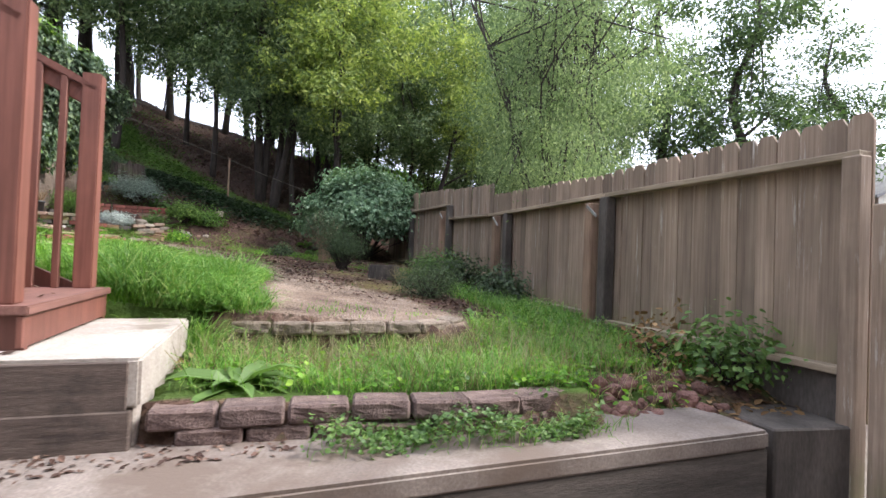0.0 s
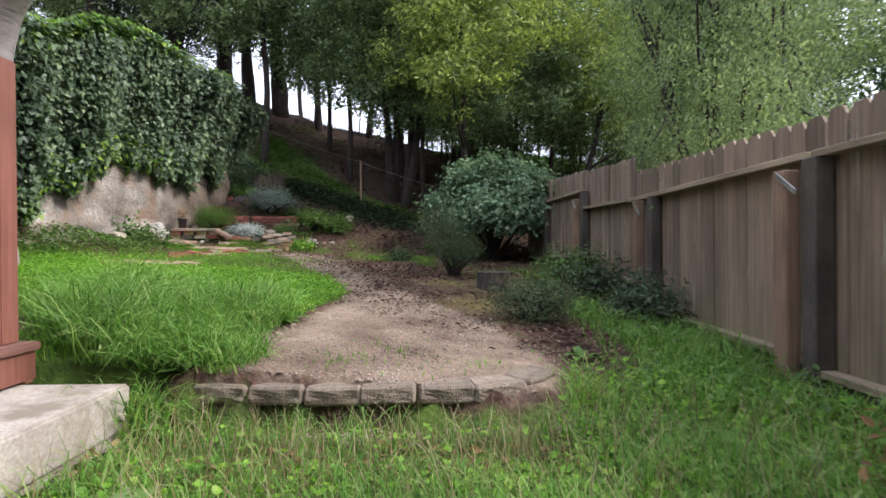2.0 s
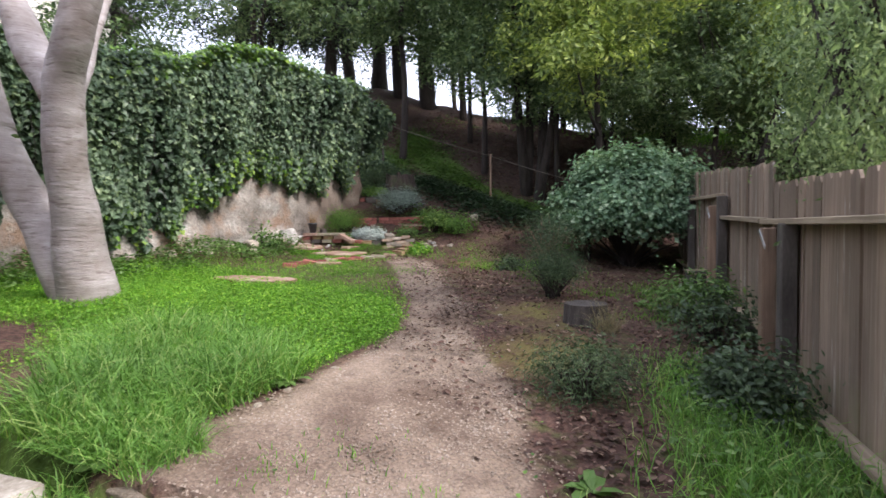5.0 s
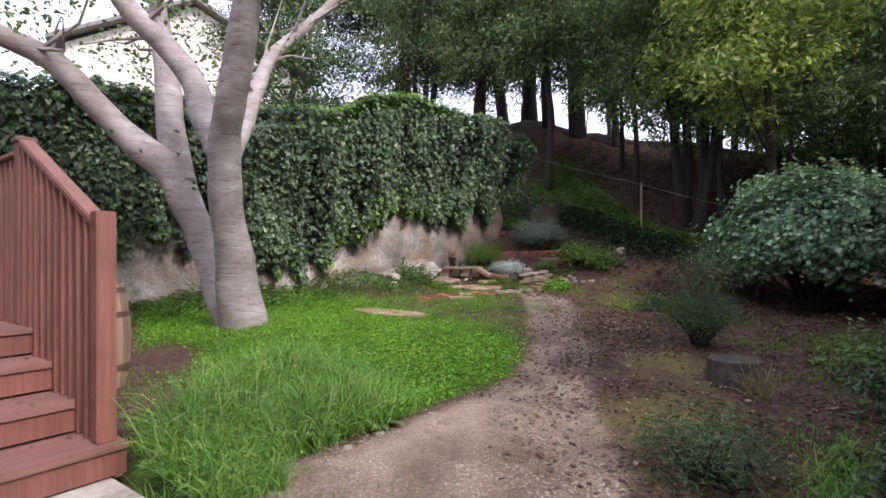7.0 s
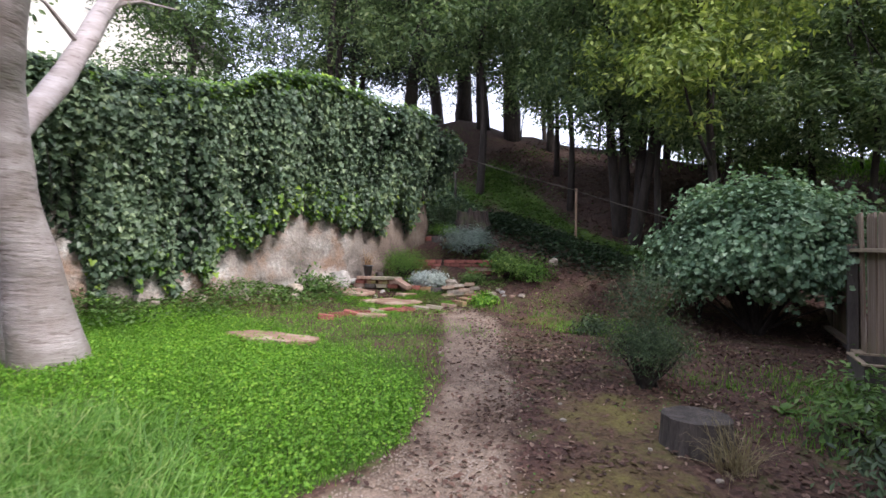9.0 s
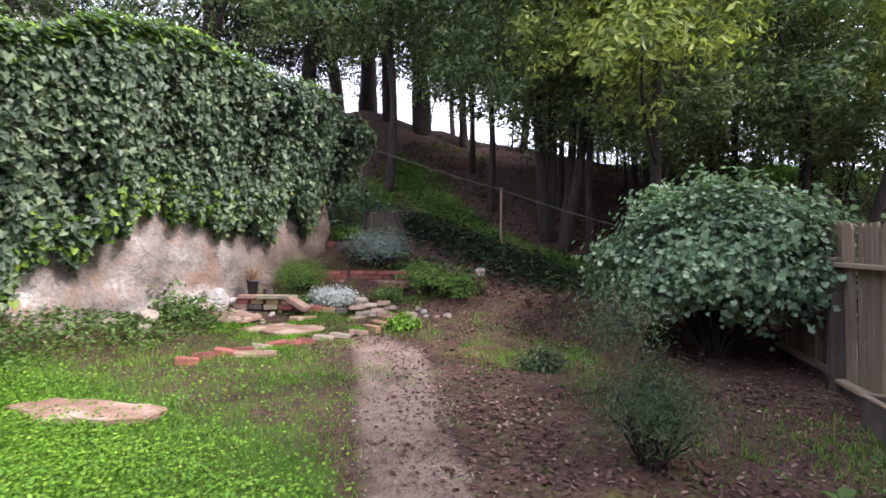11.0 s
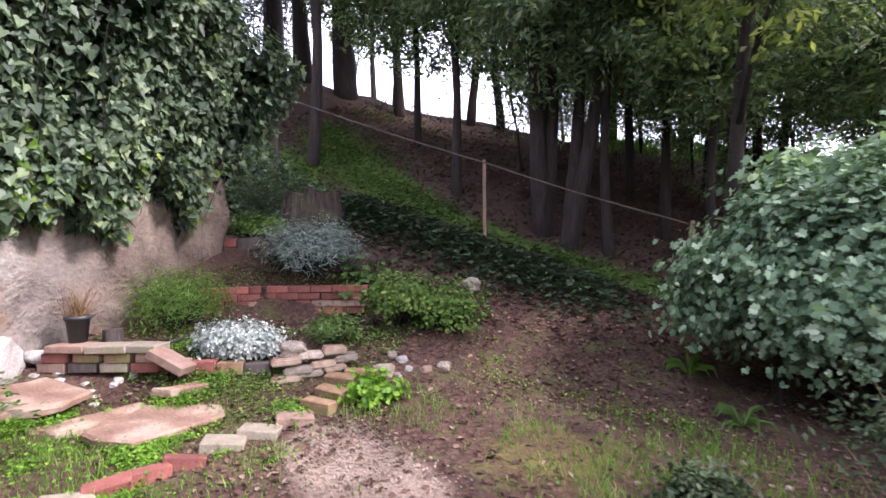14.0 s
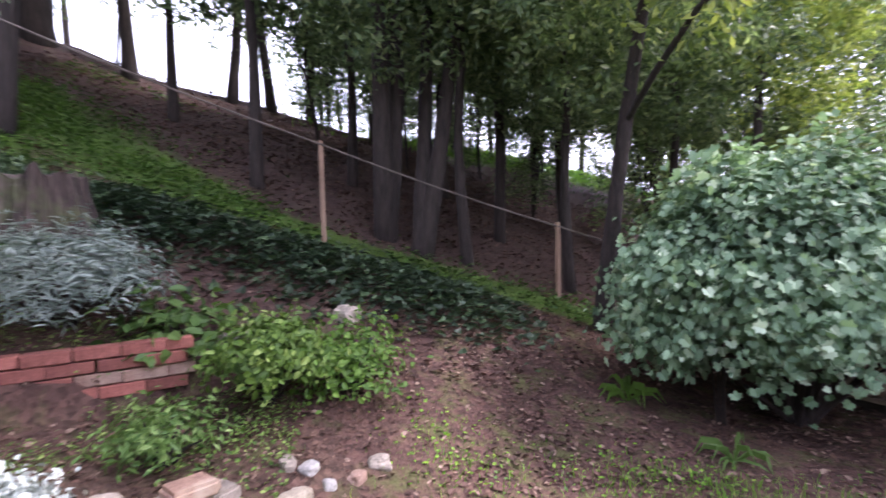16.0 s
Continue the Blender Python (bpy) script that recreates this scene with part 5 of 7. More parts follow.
def patch_noise(x, y, scale, seed):
    return np.array([noise.noise(Vector((a * scale, b * scale, seed))) for a, b in zip(x, y)])


def grass(name, label, n, rect, weight, height, width, mat, seed, template=BLADE, tilt=0.22, category="grass"):
    rng = np.random.default_rng(seed)
    x, y = sprinkle(n, *rect, weight, rng)
    h = height(x, y) * rng.uniform(0.55, 1.25, len(x))
    size = np.column_stack([np.full(len(x), width) * rng.uniform(0.6, 1.3, len(x)), h, h])
    z = ground(x, y) - 0.01
    ob = link_mesh(name, scatter(name, template, np.column_stack([x, y, z]), upright(len(x), rng, tilt), size), mat)
    tagged(ob, label, category, kind="stuff")
    return ob


def clover(name, label, n, rect, weight, lift, size, mat, seed, template=LEAF_CLOVER, category="ground cover"):
    rng = np.random.default_rng(seed)
    x, y = sprinkle(n, *rect, weight, rng)
    z = ground(x, y) + lift(x, y) * rng.uniform(0.35, 1.1, len(x))
    nrm = np.column_stack([rng.normal(0, 0.4, len(x)), rng.normal(0, 0.4, len(x)), np.ones(len(x))])
    ob = link_mesh(name, scatter(name, template, np.column_stack([x, y, z]), frames_from(nrm, rng.uniform(0, 6.28, len(x))), size * rng.uniform(0.6, 1.3, len(x))), mat)
    tagged(ob, label, category, kind="stuff")
    return ob


def long_zone(x, y):
    return smooth(-3.3, -2.7, x) * smooth(5.0, 4.2, y) * smooth(0.0, -0.12, x - path_side(y)) * smooth(3.15, 3.35, y + 0.34 * (x + 1.6)) * np.clip(1 - 0.9 * np.exp(-(((x + 2.75) / 0.3) ** 2 + ((y - 3.6) / 0.35) ** 2)), 0, 1)


grass("long_grass", "tall bent bright green grass beside the stairs and path", 34000, (-3.4, -1.2, 2.9, 5.7), long_zone, lambda x, y: 0.3 + 0.07 * np.sin(x * 5) * np.sin(y * 4), 0.0085, GRASS_LONG, 51, BLADE_BENT, 0.3)
grass("lawn_grass", "short bright green grass of the lawn", 90000, (-7.1, -1.3, 3.2, 9.3), lambda x, y: lawn_mask(x, y) * (1 - 0.7 * long_zone(x, y)), lambda x, y: 0.07 + 0.05 * long_zone(x, y) + 0.035 * smooth(6.5, 4.5, y), 0.006, GRASS_SHORT, 52, BLADE, 0.35)
clover("lawn_clover", "bright green clover leaves mixed through the lawn", 125000, (-7.1, -1.3, 3.4, 9.3), lambda x, y: lawn_mask(x, y) * (1 - long_zone(x, y)) * 0.9 * (1 - 0.8 * smooth(6.0, 7.0, y - 0.15 * (x + 4.5))), lambda x, y: np.full(len(x), 0.065), 0.022, CLOVER, 53)
clover("wall_foot_weeds", "leafy green weeds along the foot of the wall", 17000, (-7.6, -5.9, 0.5, 8.6), lambda x, y: smooth(1.3, 0.5, x - (WALL0[0] + (y - WALL0[1]) * wall_dir[0] / wall_dir[1])), lambda x, y: 0.16 + 0.1 * np.sin(y * 3), 0.05, WEED, 54, LEAF_OVAL)


def terrace_zone(x, y):
    rosette_gap = 1 - 0.97 * np.exp(-(((x + 0.98) / 0.27) ** 2 + ((y - 2.52) / 0.2) ** 2) ** 2)
    return rosette_gap * smooth(0.02, 0.12, y - 2.53 - 0.22 * x) * smooth(0.02, -0.05, np.where(x < 0.25, y - 3.74 - 0.31 * x, -1)) * smooth(-1.75, -1.45, x + 0.34 * (y - 2.06) * 1.0 + 0.0) * smooth(1.75, 1.2, x) * smooth(4.8, 4.0, y) * smooth(0.05, 0.15, (x - SLAB[0]) * V[0] + (y - SLAB[1]) * V[1])


def rock_zone(x, y):
    return smooth(0.75, 0.95, x) * smooth(2.98, 2.82, y - 0.36 * x)


grass("terrace_grass", "thin light green grass between the two block courses", 26000, (-1.8, 1.8, 2.3, 4.8), lambda x, y: terrace_zone(x, y) * 0.85 * (1 - 0.9 * rock_zone(x, y)) * (1 - 0.95 * np.exp(-((y - 3.5 - 0.31 * x) / 0.2) ** 2) * (x < 0.3)), lambda x, y: 0.15 + 0.05 * np.sin(x * 4 + 1) * np.sin(y * 5), 0.0055, GRASS_LONG, 55, BLADE_BENT, 0.3)
grass("slab_side_grass", "grass growing between the slab and the path edging", 3000, (-1.8, -1.2, 3.2, 3.85), lambda x, y: smooth(0.0, 0.05, (x - SLAB[0]) * U[0] + (y - SLAB[1]) * U[1] - 1.33) * smooth(-1.2, -1.32, x), lambda x, y: np.full(len(x), 0.17), 0.007, GRASS_LONG, 69, BLADE_BENT, 0.35)
grass("dry_stalks", "thin dry seed stalks among the terrace grass", 5000, (-1.6, 1.4, 2.5, 4.2), lambda x, y: terrace_zone(x, y) * 0.55, lambda x, y: np.full(len(x), 0.24), 0.004, GRASS_DRY, 56, BLADE, 0.3)
clover("terrace_clover", "low bright clover and weeds on the terrace", 26000, (-1.6, 1.9, 2.4, 4.8), lambda x, y: terrace_zone(x, y) * (0.2 + 0.6 * smooth(0.2, 0.8, x)) * (1 - 0.9 * rock_zone(x, y)) * (1 - 0.9 * np.exp(-((y - 3.5 - 0.31 * x) / 0.18) ** 2) * (x < 0.3)), lambda x, y: np.full(len(x), 0.07), 0.035, CLOVER, 57)
clover("ledge_weeds", "green weeds spilling over the block course onto the ledge", 15000, (-0.7, 1.2, 2.0, 2.8), lambda x, y: smooth(0.2, 0.02, np.abs(y - 2.26 - 0.26 * x)) * smooth(-0.6, -0.2, x) * smooth(0.85, 0.65, x) * np.clip(0.7 + patch_noise(x, y, 3.5, 21), 0, 1), lambda x, y: 0.1 + 0.05 * np.sin(x * 9), 0.024, WEED, 58)
grass("ledge_grass", "thin grass growing through the weeds on the ledge", 1500, (-0.7, 1.0, 2.0, 2.7), lambda x, y: smooth(0.2, 0.02, np.abs(y - 2.25 - 0.26 * x)) * smooth(-0.65, -0.3, x) * 0.8, lambda x, y: np.full(len(x), 0.13), 0.005, GRASS_LONG, 133, BLADE_BENT, 0.4)


def side_zone(x, y):
    gap = fence_point(5.21)[0] - 0.344 * (y - 5.21) - x
    return smooth(0.05, 0.15, gap) * smooth(1.3, 0.6, gap) * smooth(3.2, 3.7, y) * smooth(7.2, 6.2, y)


grass("fence_side_grass", "lush green grass along the foot of the fence", 22000, (-0.2, 2.3, 3.0, 7.4), lambda x, y: side_zone(x, y) * np.clip(0.75 + patch_noise(x, y, 1.7, 3), 0, 1), lambda x, y: np.full(len(x), 0.17), 0.007, GRASS_LONG, 59, BLADE_BENT, 0.3)
clover("fence_side_weeds", "broad green weeds among the grass by the fence", 3500, (-0.2, 2.3, 3.0, 9.0), lambda x, y: np.maximum(side_zone(x, y), 0.0) * 0.7, lambda x, y: np.full(len(x), 0.13), 0.045, WEED, 60, LEAF_OVAL)


def tuft_zone(x, y):
    spots = np.array([(-2.3, 9.75, 0.42), (-1.25, 9.0, 0.3), (-0.6, 9.6, 0.55), (-0.4, 8.3, 0.35), (-4.2, 10.3, 0.3), (-3.5, 9.95, 0.42), (-3.05, 10.35, 0.6), (-4.9, 10.15, 0.25), (-5.2, 10.0, 0.28), (-1.2, 5.9, 0.0), (-4.3, 8.4, 0.35), (-5.2, 8.3, 0.45), (-4.7, 7.8, 0.4), (-6.0, 8.5, 0.5), (-6.6, 8.3, 0.5), (-0.75, 4.15, 0.22), (-0.25, 4.2, 0.18), (-0.9, 3.95, 0.15)])
    w = np.zeros(len(x))
    for a, b, r in spots:
        if r:
            w = np.maximum(w, np.exp(-((x - a) ** 2 + (y - b) ** 2) / r ** 2))
    return w


grass("grass_tufts", "scattered green grass tufts on bare soil", 90000, (-7.0, 0.3, 3.7, 11.0), lambda x, y: tuft_zone(x, y) * np.clip(0.6 + patch_noise(x, y, 4, 5), 0.05, 1), lambda x, y: 0.05 + 0.04 * smooth(8.0, 9.5, y), 0.006, GRASS_SHORT, 61)
clover("path_moss", "low green moss and clover at the path's edges", 60000, (-7.0, 0.4, 3.7, 11.5), lambda x, y: np.clip(np.maximum(tuft_zone(x, y) * 0.5, 0.25 * np.exp(-(path_gap(x, y) / 0.15) ** 2)) + 0.25 * (patch_noise(x, y, 1.1, 8) > 0.25) * smooth(7.0, 8.0, y), 0, 1) * (1 - lawn_mask(x, y)) * 0.5 * (0.12 + 0.88 * smooth(-0.12, 0.1, path_gap(x, y))), lambda x, y: np.full(len(x), 0.02), 0.02, SLOPE_GREEN, 62)


def hill_strip(x, y):
    return green_mask(x, y) * smooth(10.8, 11.6, y) * np.clip(0.75 + patch_noise(x, y, 1.2, 9), 0, 1)


clover("slope_groundcover", "bright green low plants in a strip up the slope", 70000, (-10.5, -1.0, 11.0, 18.0), hill_strip, lambda x, y: np.full(len(x), 0.07), 0.055, SLOPE_GREEN, 63, LEAF_OVAL)
grass("ridge_grass", "sunlit grass on the ridge behind the trees", 40000, (-8, 4, 17.5, 27), lambda x, y: smooth(18.8, 20.8, y - 0.6 * (x + 6)) * smooth(-7.5, -3.5, x), lambda x, y: np.full(len(x), 0.18), 0.02, GRASS_SHORT, 64)


def ivy_band(x, y):
    line = 12.72 + 0.1 * np.maximum(x + 5, 0)
    return np.exp(-((y - line) / (0.44 - 0.1 * np.maximum(x + 5, 0))) ** 2) * smooth(-8.0, -7.3, x) * smooth(-3.4, -4.3, x)


clover("ground_ivy", "dark glossy ivy bank at the foot of the slope", 24000, (-8.2, -3, 11.3, 14), ivy_band, lambda x, y: 0.15 * ivy_band(x, y) + 0.04, 0.07, IVY_DARK, 65, LEAF_IVY, "ivy")
clover("wall_end_ivy", "dark ivy climbing round the wall's end and stump", 9000, (-9.4, -7.0, 11.2, 13.2), lambda x, y: np.exp(-(((x + 8.2) / 0.7) ** 2 + ((y - 12.0) / 0.7) ** 2)), lambda x, y: 0.1 + 0.35 * np.exp(-(((x + 8.3) / 0.5) ** 2 + ((y - 12.2) / 0.5) ** 2)), 0.08, IVY, 66, LEAF_IVY, "ivy")


clover("garden_weeds", "grey-green low weeds between the garden stones", 27000, (-7.5, -5.4, 9.3, 11.6), lambda x, y: np.clip(0.35 + patch_noise(x, y, 1.8, 15), 0, 0.9), lambda x, y: np.full(len(x), 0.055), 0.022, SHRUB_LEAF, 67, LEAF_OVAL)
clover("flag_clover", "bright green clover round the flagstones", 26000, (-6.9, -5.5, 8.2, 9.9), lambda x, y: np.clip(patch_noise(x, y, 2.6, 16) * 2.0, 0, 0.9), lambda x, y: np.full(len(x), 0.035), 0.019, CLOVER, 68)

grass("flag_grass", "fine bright grass between the flagstones", 16000, (-7.0, -5.2, 7.9, 10.2), lambda x, y: np.clip(patch_noise(x, y, 1.9, 31) * 2.2 + 0.25, 0, 0.9), lambda x, y: np.full(len(x), 0.05), 0.004, GRASS_SHORT, 135, BLADE, 0.4)

# leaf litter and gravel
def litter_zone(x, y):
    gap = path_gap(x, y)
    right = smooth(-0.25, 0.35, gap) * (x > path_side(y) + 0.3)
    return np.clip((right + 0.5 * (gap < 0) * smooth(-0.4, 0.25, x - np.interp(y, PATH[:, 1], PATH[:, 0])) + 0.3 * (gap < 0) * smooth(5.2, 6.2, y) * smooth(9.0, 8.0, y)) * smooth(4.4, 5.2, y + 0.4 * x) * (1 - 0.8 * tuft_zone(x, y)) * np.clip(0.75 + patch_noise(x, y, 1.6, 12), 0.15, 1), 0, 1) * (1 - side_zone(x, y)) * (1 - 0.75 * mossy_mask(x, y))


def litter(name, label, n, rect, weight, size, mat, seed):
    rng = np.random.default_rng(seed)
    x, y = sprinkle(n, *rect, weight, rng)
    nrm = np.column_stack([rng.normal(0, 0.35, len(x)), rng.normal(0, 0.35, len(x)), np.ones(len(x))])
    s = size * rng.uniform(0.5, 1.4, len(x))
    ob = link_mesh(name, scatter(name, LEAF_OVAL, np.column_stack([x, y, ground(x, y) + 0.012]), frames_from(nrm, rng.uniform(0, 6.28, len(x))), np.column_stack([s, s, s])), mat)
    tagged(ob, label, "leaf litter", kind="stuff")


litter("leaf_litter", "brown and pinkish fallen leaves on dark soil", 60000, (-6.0, 2.0, 4.4, 13.2), litter_zone, 0.037, LITTER, 71)
litter("slope_litter", "dull brown fallen leaves over the shaded slope", 40000, (-11.0, 1.0, 11.5, 20.0), lambda x, y: np.where(y > 11.5 + 0.4 * np.maximum(x + 5, 0), 0.7, 0.0) * (1 - green_mask(x, y)), 0.055, SLOPE_LITTER, 72)
litter("garden_litter", "dry leaf mulch between the garden stones", 9000, (-7.6, -5.0, 8.6, 11.8), lambda x, y: np.full(len(x), 0.6), 0.035, LITTER, 73)
litter("terrace_litter", "fallen leaves at the foot of the block courses", 6000, (-1.6, 2.3, 2.4, 5.2), lambda x, y: np.clip(np.exp(-((y - 3.45 - 0.31 * x) / 0.15) ** 2) + smooth(1.0, 1.5, x) * smooth(0.0, 0.3, y - 2.75), 0, 1) * 0.8, 0.045, DRY_LEAF, 74)
grass("edging_stalks", "dry reddish stalks standing before the path edging", 900, (-1.3, 0.3, 3.2, 4.0), lambda x, y: np.exp(-((y - 3.5 - 0.31 * x) / 0.12) ** 2) * np.clip(0.4 + patch_noise(x, y, 3.0, 23), 0, 1), lambda x, y: np.full(len(x), 0.24), 0.004, GRASS_DRY, 134, BLADE, 0.35)


def gravel():
    rng = np.random.default_rng(75)
    x, y = sprinkle(90000, -5.4, 0.5, 3.5, 9.8, lambda x, y: smooth(0.22, -0.25, path_gap(x, y) + 0.25 * patch_noise(x, y, 2.4, 77)) * np.clip(0.75 + 0.8 * patch_noise(x, y, 1.4, 78), 0.12, 1) * np.where(y > 3.66 + 0.31 * np.minimum(x, 0.2), 0.9, 0), rng)
    tv = np.array([(-0.5, -0.3, 0), (0.5, -0.4, 0), (0.3, 0.5, 0), (-0.4, 0.4, 0), (0.02, 0.05, 0.5)])
    tf = np.array([(0, 1, 4), (1, 2, 4), (2, 3, 4), (3, 0, 4)])
    s = 0.0115 * rng.uniform(0.4, 1.8, len(x))
    ob = link_mesh("gravel", scatter("gravel", (tv, tf), np.column_stack([x, y, ground(x, y) + 0.002]), upright(len(x), rng, 0.3), s), PEBBLE)
    tagged(ob, "pinkish grey crushed gravel on the path", "gravel", kind="stuff")


gravel()
rng = np.random.default_rng(76)


def crumbs(name, label, n, u0, u1, v0, v1, z, size, origin, turn):
    """Fallen leaves on a flat ledge, tread or slab."""
    c, s = math.cos(radians(turn)), math.sin(radians(turn))
    a, b = rng.uniform(u0, u1, n), rng.uniform(v0, v1, n)
    p = np.column_stack([origin[0] + a * c - b * s, origin[1] + a * s + b * c, np.full(n, z + 0.006)])
    nrm = np.column_stack([rng.normal(0, 0.2, n), rng.normal(0, 0.2, n), np.ones(n)])
    ob = link_mesh(name, scatter(name, LEAF_OVAL, p, frames_from(nrm, rng.uniform(0, 6.28, n)), size * rng.uniform(0.5, 1.4, n)), LITTER)
    tagged(ob, label, "leaf litter", kind="stuff")


crumbs("ledge_leaves", "dry leaves and crumbs swept against the slab on the ledge", 330, 0.3, 2.0, 0.32, 0.6, 0.44, 0.03, (-2.32, 1.03), LEDGE_TURN)
for step in range(3):
    crumbs("tread_leaves", "a few pale fallen leaves on the stair treads", 9, -0.38 - 0.4 * step, -0.06 - 0.4 * step, 0.2, 1.0, 0.8 + RISE * (step + 1), 0.04, S0, TURN)
crumbs("slab_leaves", "a few dry leaves on the slab", 30, -0.65, -0.5, 0.1, 1.1, 0.8, 0.05, SLAB, TURN)


# ---- bushes ----
def bush(name, label, x, y, radius, height, leaves, size, template, leaf, seed, stems=14, lift=0.15, category="bush", up=0.5, spread=0.10, clumps=60, wood=BARK_DARK, droop=0.0, skin=0.5, z=None, stem=None, foot=0.03):
    """Stems from one foot and leaves clustered on a lumpy dome."""
    rng = np.random.default_rng(seed)
    thing = new(name)
    rx, ry = radius if isinstance(radius, tuple) else (radius, radius)
    d = rng.normal(0, 1, (clumps, 3))
    d[:, 2] = np.abs(d[:, 2]) * 1.0 - 0.15
    d /= np.linalg.norm(d, axis=1, keepdims=True)
    r = rng.uniform(skin, 1.0, (clumps, 1)) * (1 + 0.18 * np.array([noise.noise(Vector(q) * 2.5 + Vector((seed, 0, 0))) for q in d])[:, None])
    c = d * r * np.array([rx, ry, height * (1 - lift)]) + np.array([0, 0, height * lift])
    c[:, 2] = np.maximum(c[:, 2], 0.04)
    n = leaves // clumps
    p = (c[:, None, :] + rng.normal(0, spread, (clumps, n, 3))).reshape(-1, 3)
    p[:, 2] = np.maximum(p[:, 2], 0.02)
    nrm = np.repeat(d, n, axis=0) + rng.normal(0, 0.5, p.shape) + np.array([[0, 0, up]])
    spin = rng.uniform(0, 6.28, len(p)) if not droop else np.pi + rng.normal(0, droop, len(p))
    link_mesh("foliage", scatter("foliage", template, p, frames_from(nrm, spin), size * rng.uniform(0.55, 1.3, len(p))), leaf, thing)
    tubes = []
    for k in range(stems):
        e = c[rng.integers(len(c))]
        m = e * np.array([0.45, 0.45, 0.55]) + rng.normal(0, 0.03, 3)
        r = stem or 0.009 + 0.007 * height
        tubes.append(tube([(rng.normal(0, foot), rng.normal(0, foot), -0.03), m, e], [r, r * 0.6, 0.002], 5))
    if stems < 9:
        for t in tubes:
            link_mesh("stem", np_mesh("stem", *t), wood, thing)
    else:
        link_mesh("woody_base", np_mesh("woody_base", *joined(tubes)), wood, thing)
    thing.matrix_basis = pose(x, y, float(ground(x, y)) if z is None else z)
    return tagged(thing, label, category)


bush("mallow_bush", "large bush of broad lobed grey-green mallow leaves", -1.85, 11.9, (1.38, 0.92), 2.05, 27000, 0.06, LEAF_LOBED, MALLOW, 81, stems=40, lift=0.43, spread=0.12, clumps=300, droop=0.8, skin=0.66)
bush("mallow_sprout", "upright mallow shoots with pale young leaves", -2.55, 11.8, 0.2, 2.1, 110, 0.085, LEAF_LOBED, MALLOW, 82, stem=0.008, stems=6, lift=0.8, clumps=9)
bush("mallow_sprout", "upright mallow shoots with pale young leaves", -1.9, 11.85, 0.28, 2.2, 110, 0.085, LEAF_LOBED, MALLOW, 83, stem=0.008, stems=6, lift=0.84, clumps=9)
bush("rosemary_bush", "wispy dark grey-green bush with thin dry stems", -1.65, 8.4, 0.36, 0.66, 7000, 0.045, LEAF_NARROW, ROSEMARY, 84, stems=50, lift=0.5, spread=0.085, clumps=160, skin=0.15)
bush("wispy_shrub", "tall wispy grey-green shrub with thin bare stems", -2.2, 9.5, 0.44, 1.12, 2600, 0.04, LEAF_LENS, ROSEMARY, 102, stems=80, lift=0.5, spread=0.1, clumps=130, wood=BARREL_WOOD, skin=0.15, stem=0.003, foot=0.09)
bush("rosemary_bush", "low dark grey-green shrub beside the path", -0.15, 5.7, 0.34, 0.36, 3800, 0.045, LEAF_NARROW, ROSEMARY, 85, stems=40, lift=0.35, spread=0.07, clumps=80)
bush("rosemary_bush", "low dark spreading shrub at the foot of the fence", 0.72, 6.2, 0.3, 0.3, 2600, 0.04, LEAF_OVAL, ROSEMARY, 86, stems=20, lift=0.35, clumps=70)
bush("sage_bush", "blue-green leafy sage near the fence post", 0.3, 7.6, 0.36, 0.42, 1300, 0.06, LEAF_LENS, ROSEMARY, 87, stems=24, lift=0.45, clumps=50)
bush("sage_bush", "green and blue-grey low bush beneath the far fence", -0.05, 8.5, 0.5, 0.4, 1500, 0.07, LEAF_LENS, WEED, 88, stems=18, lift=0.4, clumps=60)
bush("weed_clump", "small dark green weed clump in the leaf litter", -3.09, 9.85, 0.24, 0.22, 900, 0.04, LEAF_OVAL, ROSEMARY, 89, clumps=30, spread=0.05)
bush("raspberry_plant", "leafy green bramble against the fence", 1.85, 3.3, 0.26, 0.32, 700, 0.05, LEAF_OVAL, WEED, 90, stems=12, lift=0.5, clumps=40)
bush("bramble", "yellowish weedy bramble by the fence", 1.5, 3.6, 0.2, 0.2, 200, 0.05, LEAF_OVAL, DRY_LEAF, 91, stems=10, lift=0.5, clumps=26)
bush("lavender_bush", "rounded grey-blue lavender bush above the brick wall", -6.85, 11.3, 0.55, 0.6, 5200, 0.075, LEAF_NARROW, LAVENDER, 92, stems=40, lift=0.35, clumps=120, spread=0.06, up=1.2)
bush("ferny_bush", "soft bright green ferny bush beside the wall", -7.35, 10.05, 0.42, 0.52, 5200, 0.05, LEAF_NARROW, FERNY_LEAF, 93, stems=24, lift=0.4, clumps=140, spread=0.07)
bush("variegated_shrub", "rounded shrub of glossy yellow-green leaves", -5.62, 11.08, 0.33, 0.44, 2400, 0.045, LEAF_OVAL, SHRUB_LEAF, 94, stems=18, lift=0.5, clumps=80, spread=0.05)
bush("nettle_patch", "low bright green nettle-like patch", -5.2, 11.3, 0.36, 0.34, 1700, 0.042, LEAF_OVAL, FERNY_LEAF, 95, lift=0.3, clumps=60)
bush("silver_plant", "silvery white dusty plant spilling over the stones", -6.45, 9.95, (0.4, 0.26), 0.22, 6000, 0.032, LEAF_OVAL, SILVER, 96, stems=16, lift=0.35, clumps=150, spread=0.045)
bush("salvia_bush", "small grey-green bush between the garden stones", -5.95, 10.55, 0.24, 0.28, 800, 0.05, LEAF_LENS, WEED, 97, lift=0.4, clumps=50, spread=0.05)
bush("wall_weed", "leafy green weed below the bare plaster", -7.3, 8.1, 0.24, 0.26, 500, 0.06, LEAF_OVAL, WEED, 98, clumps=40)
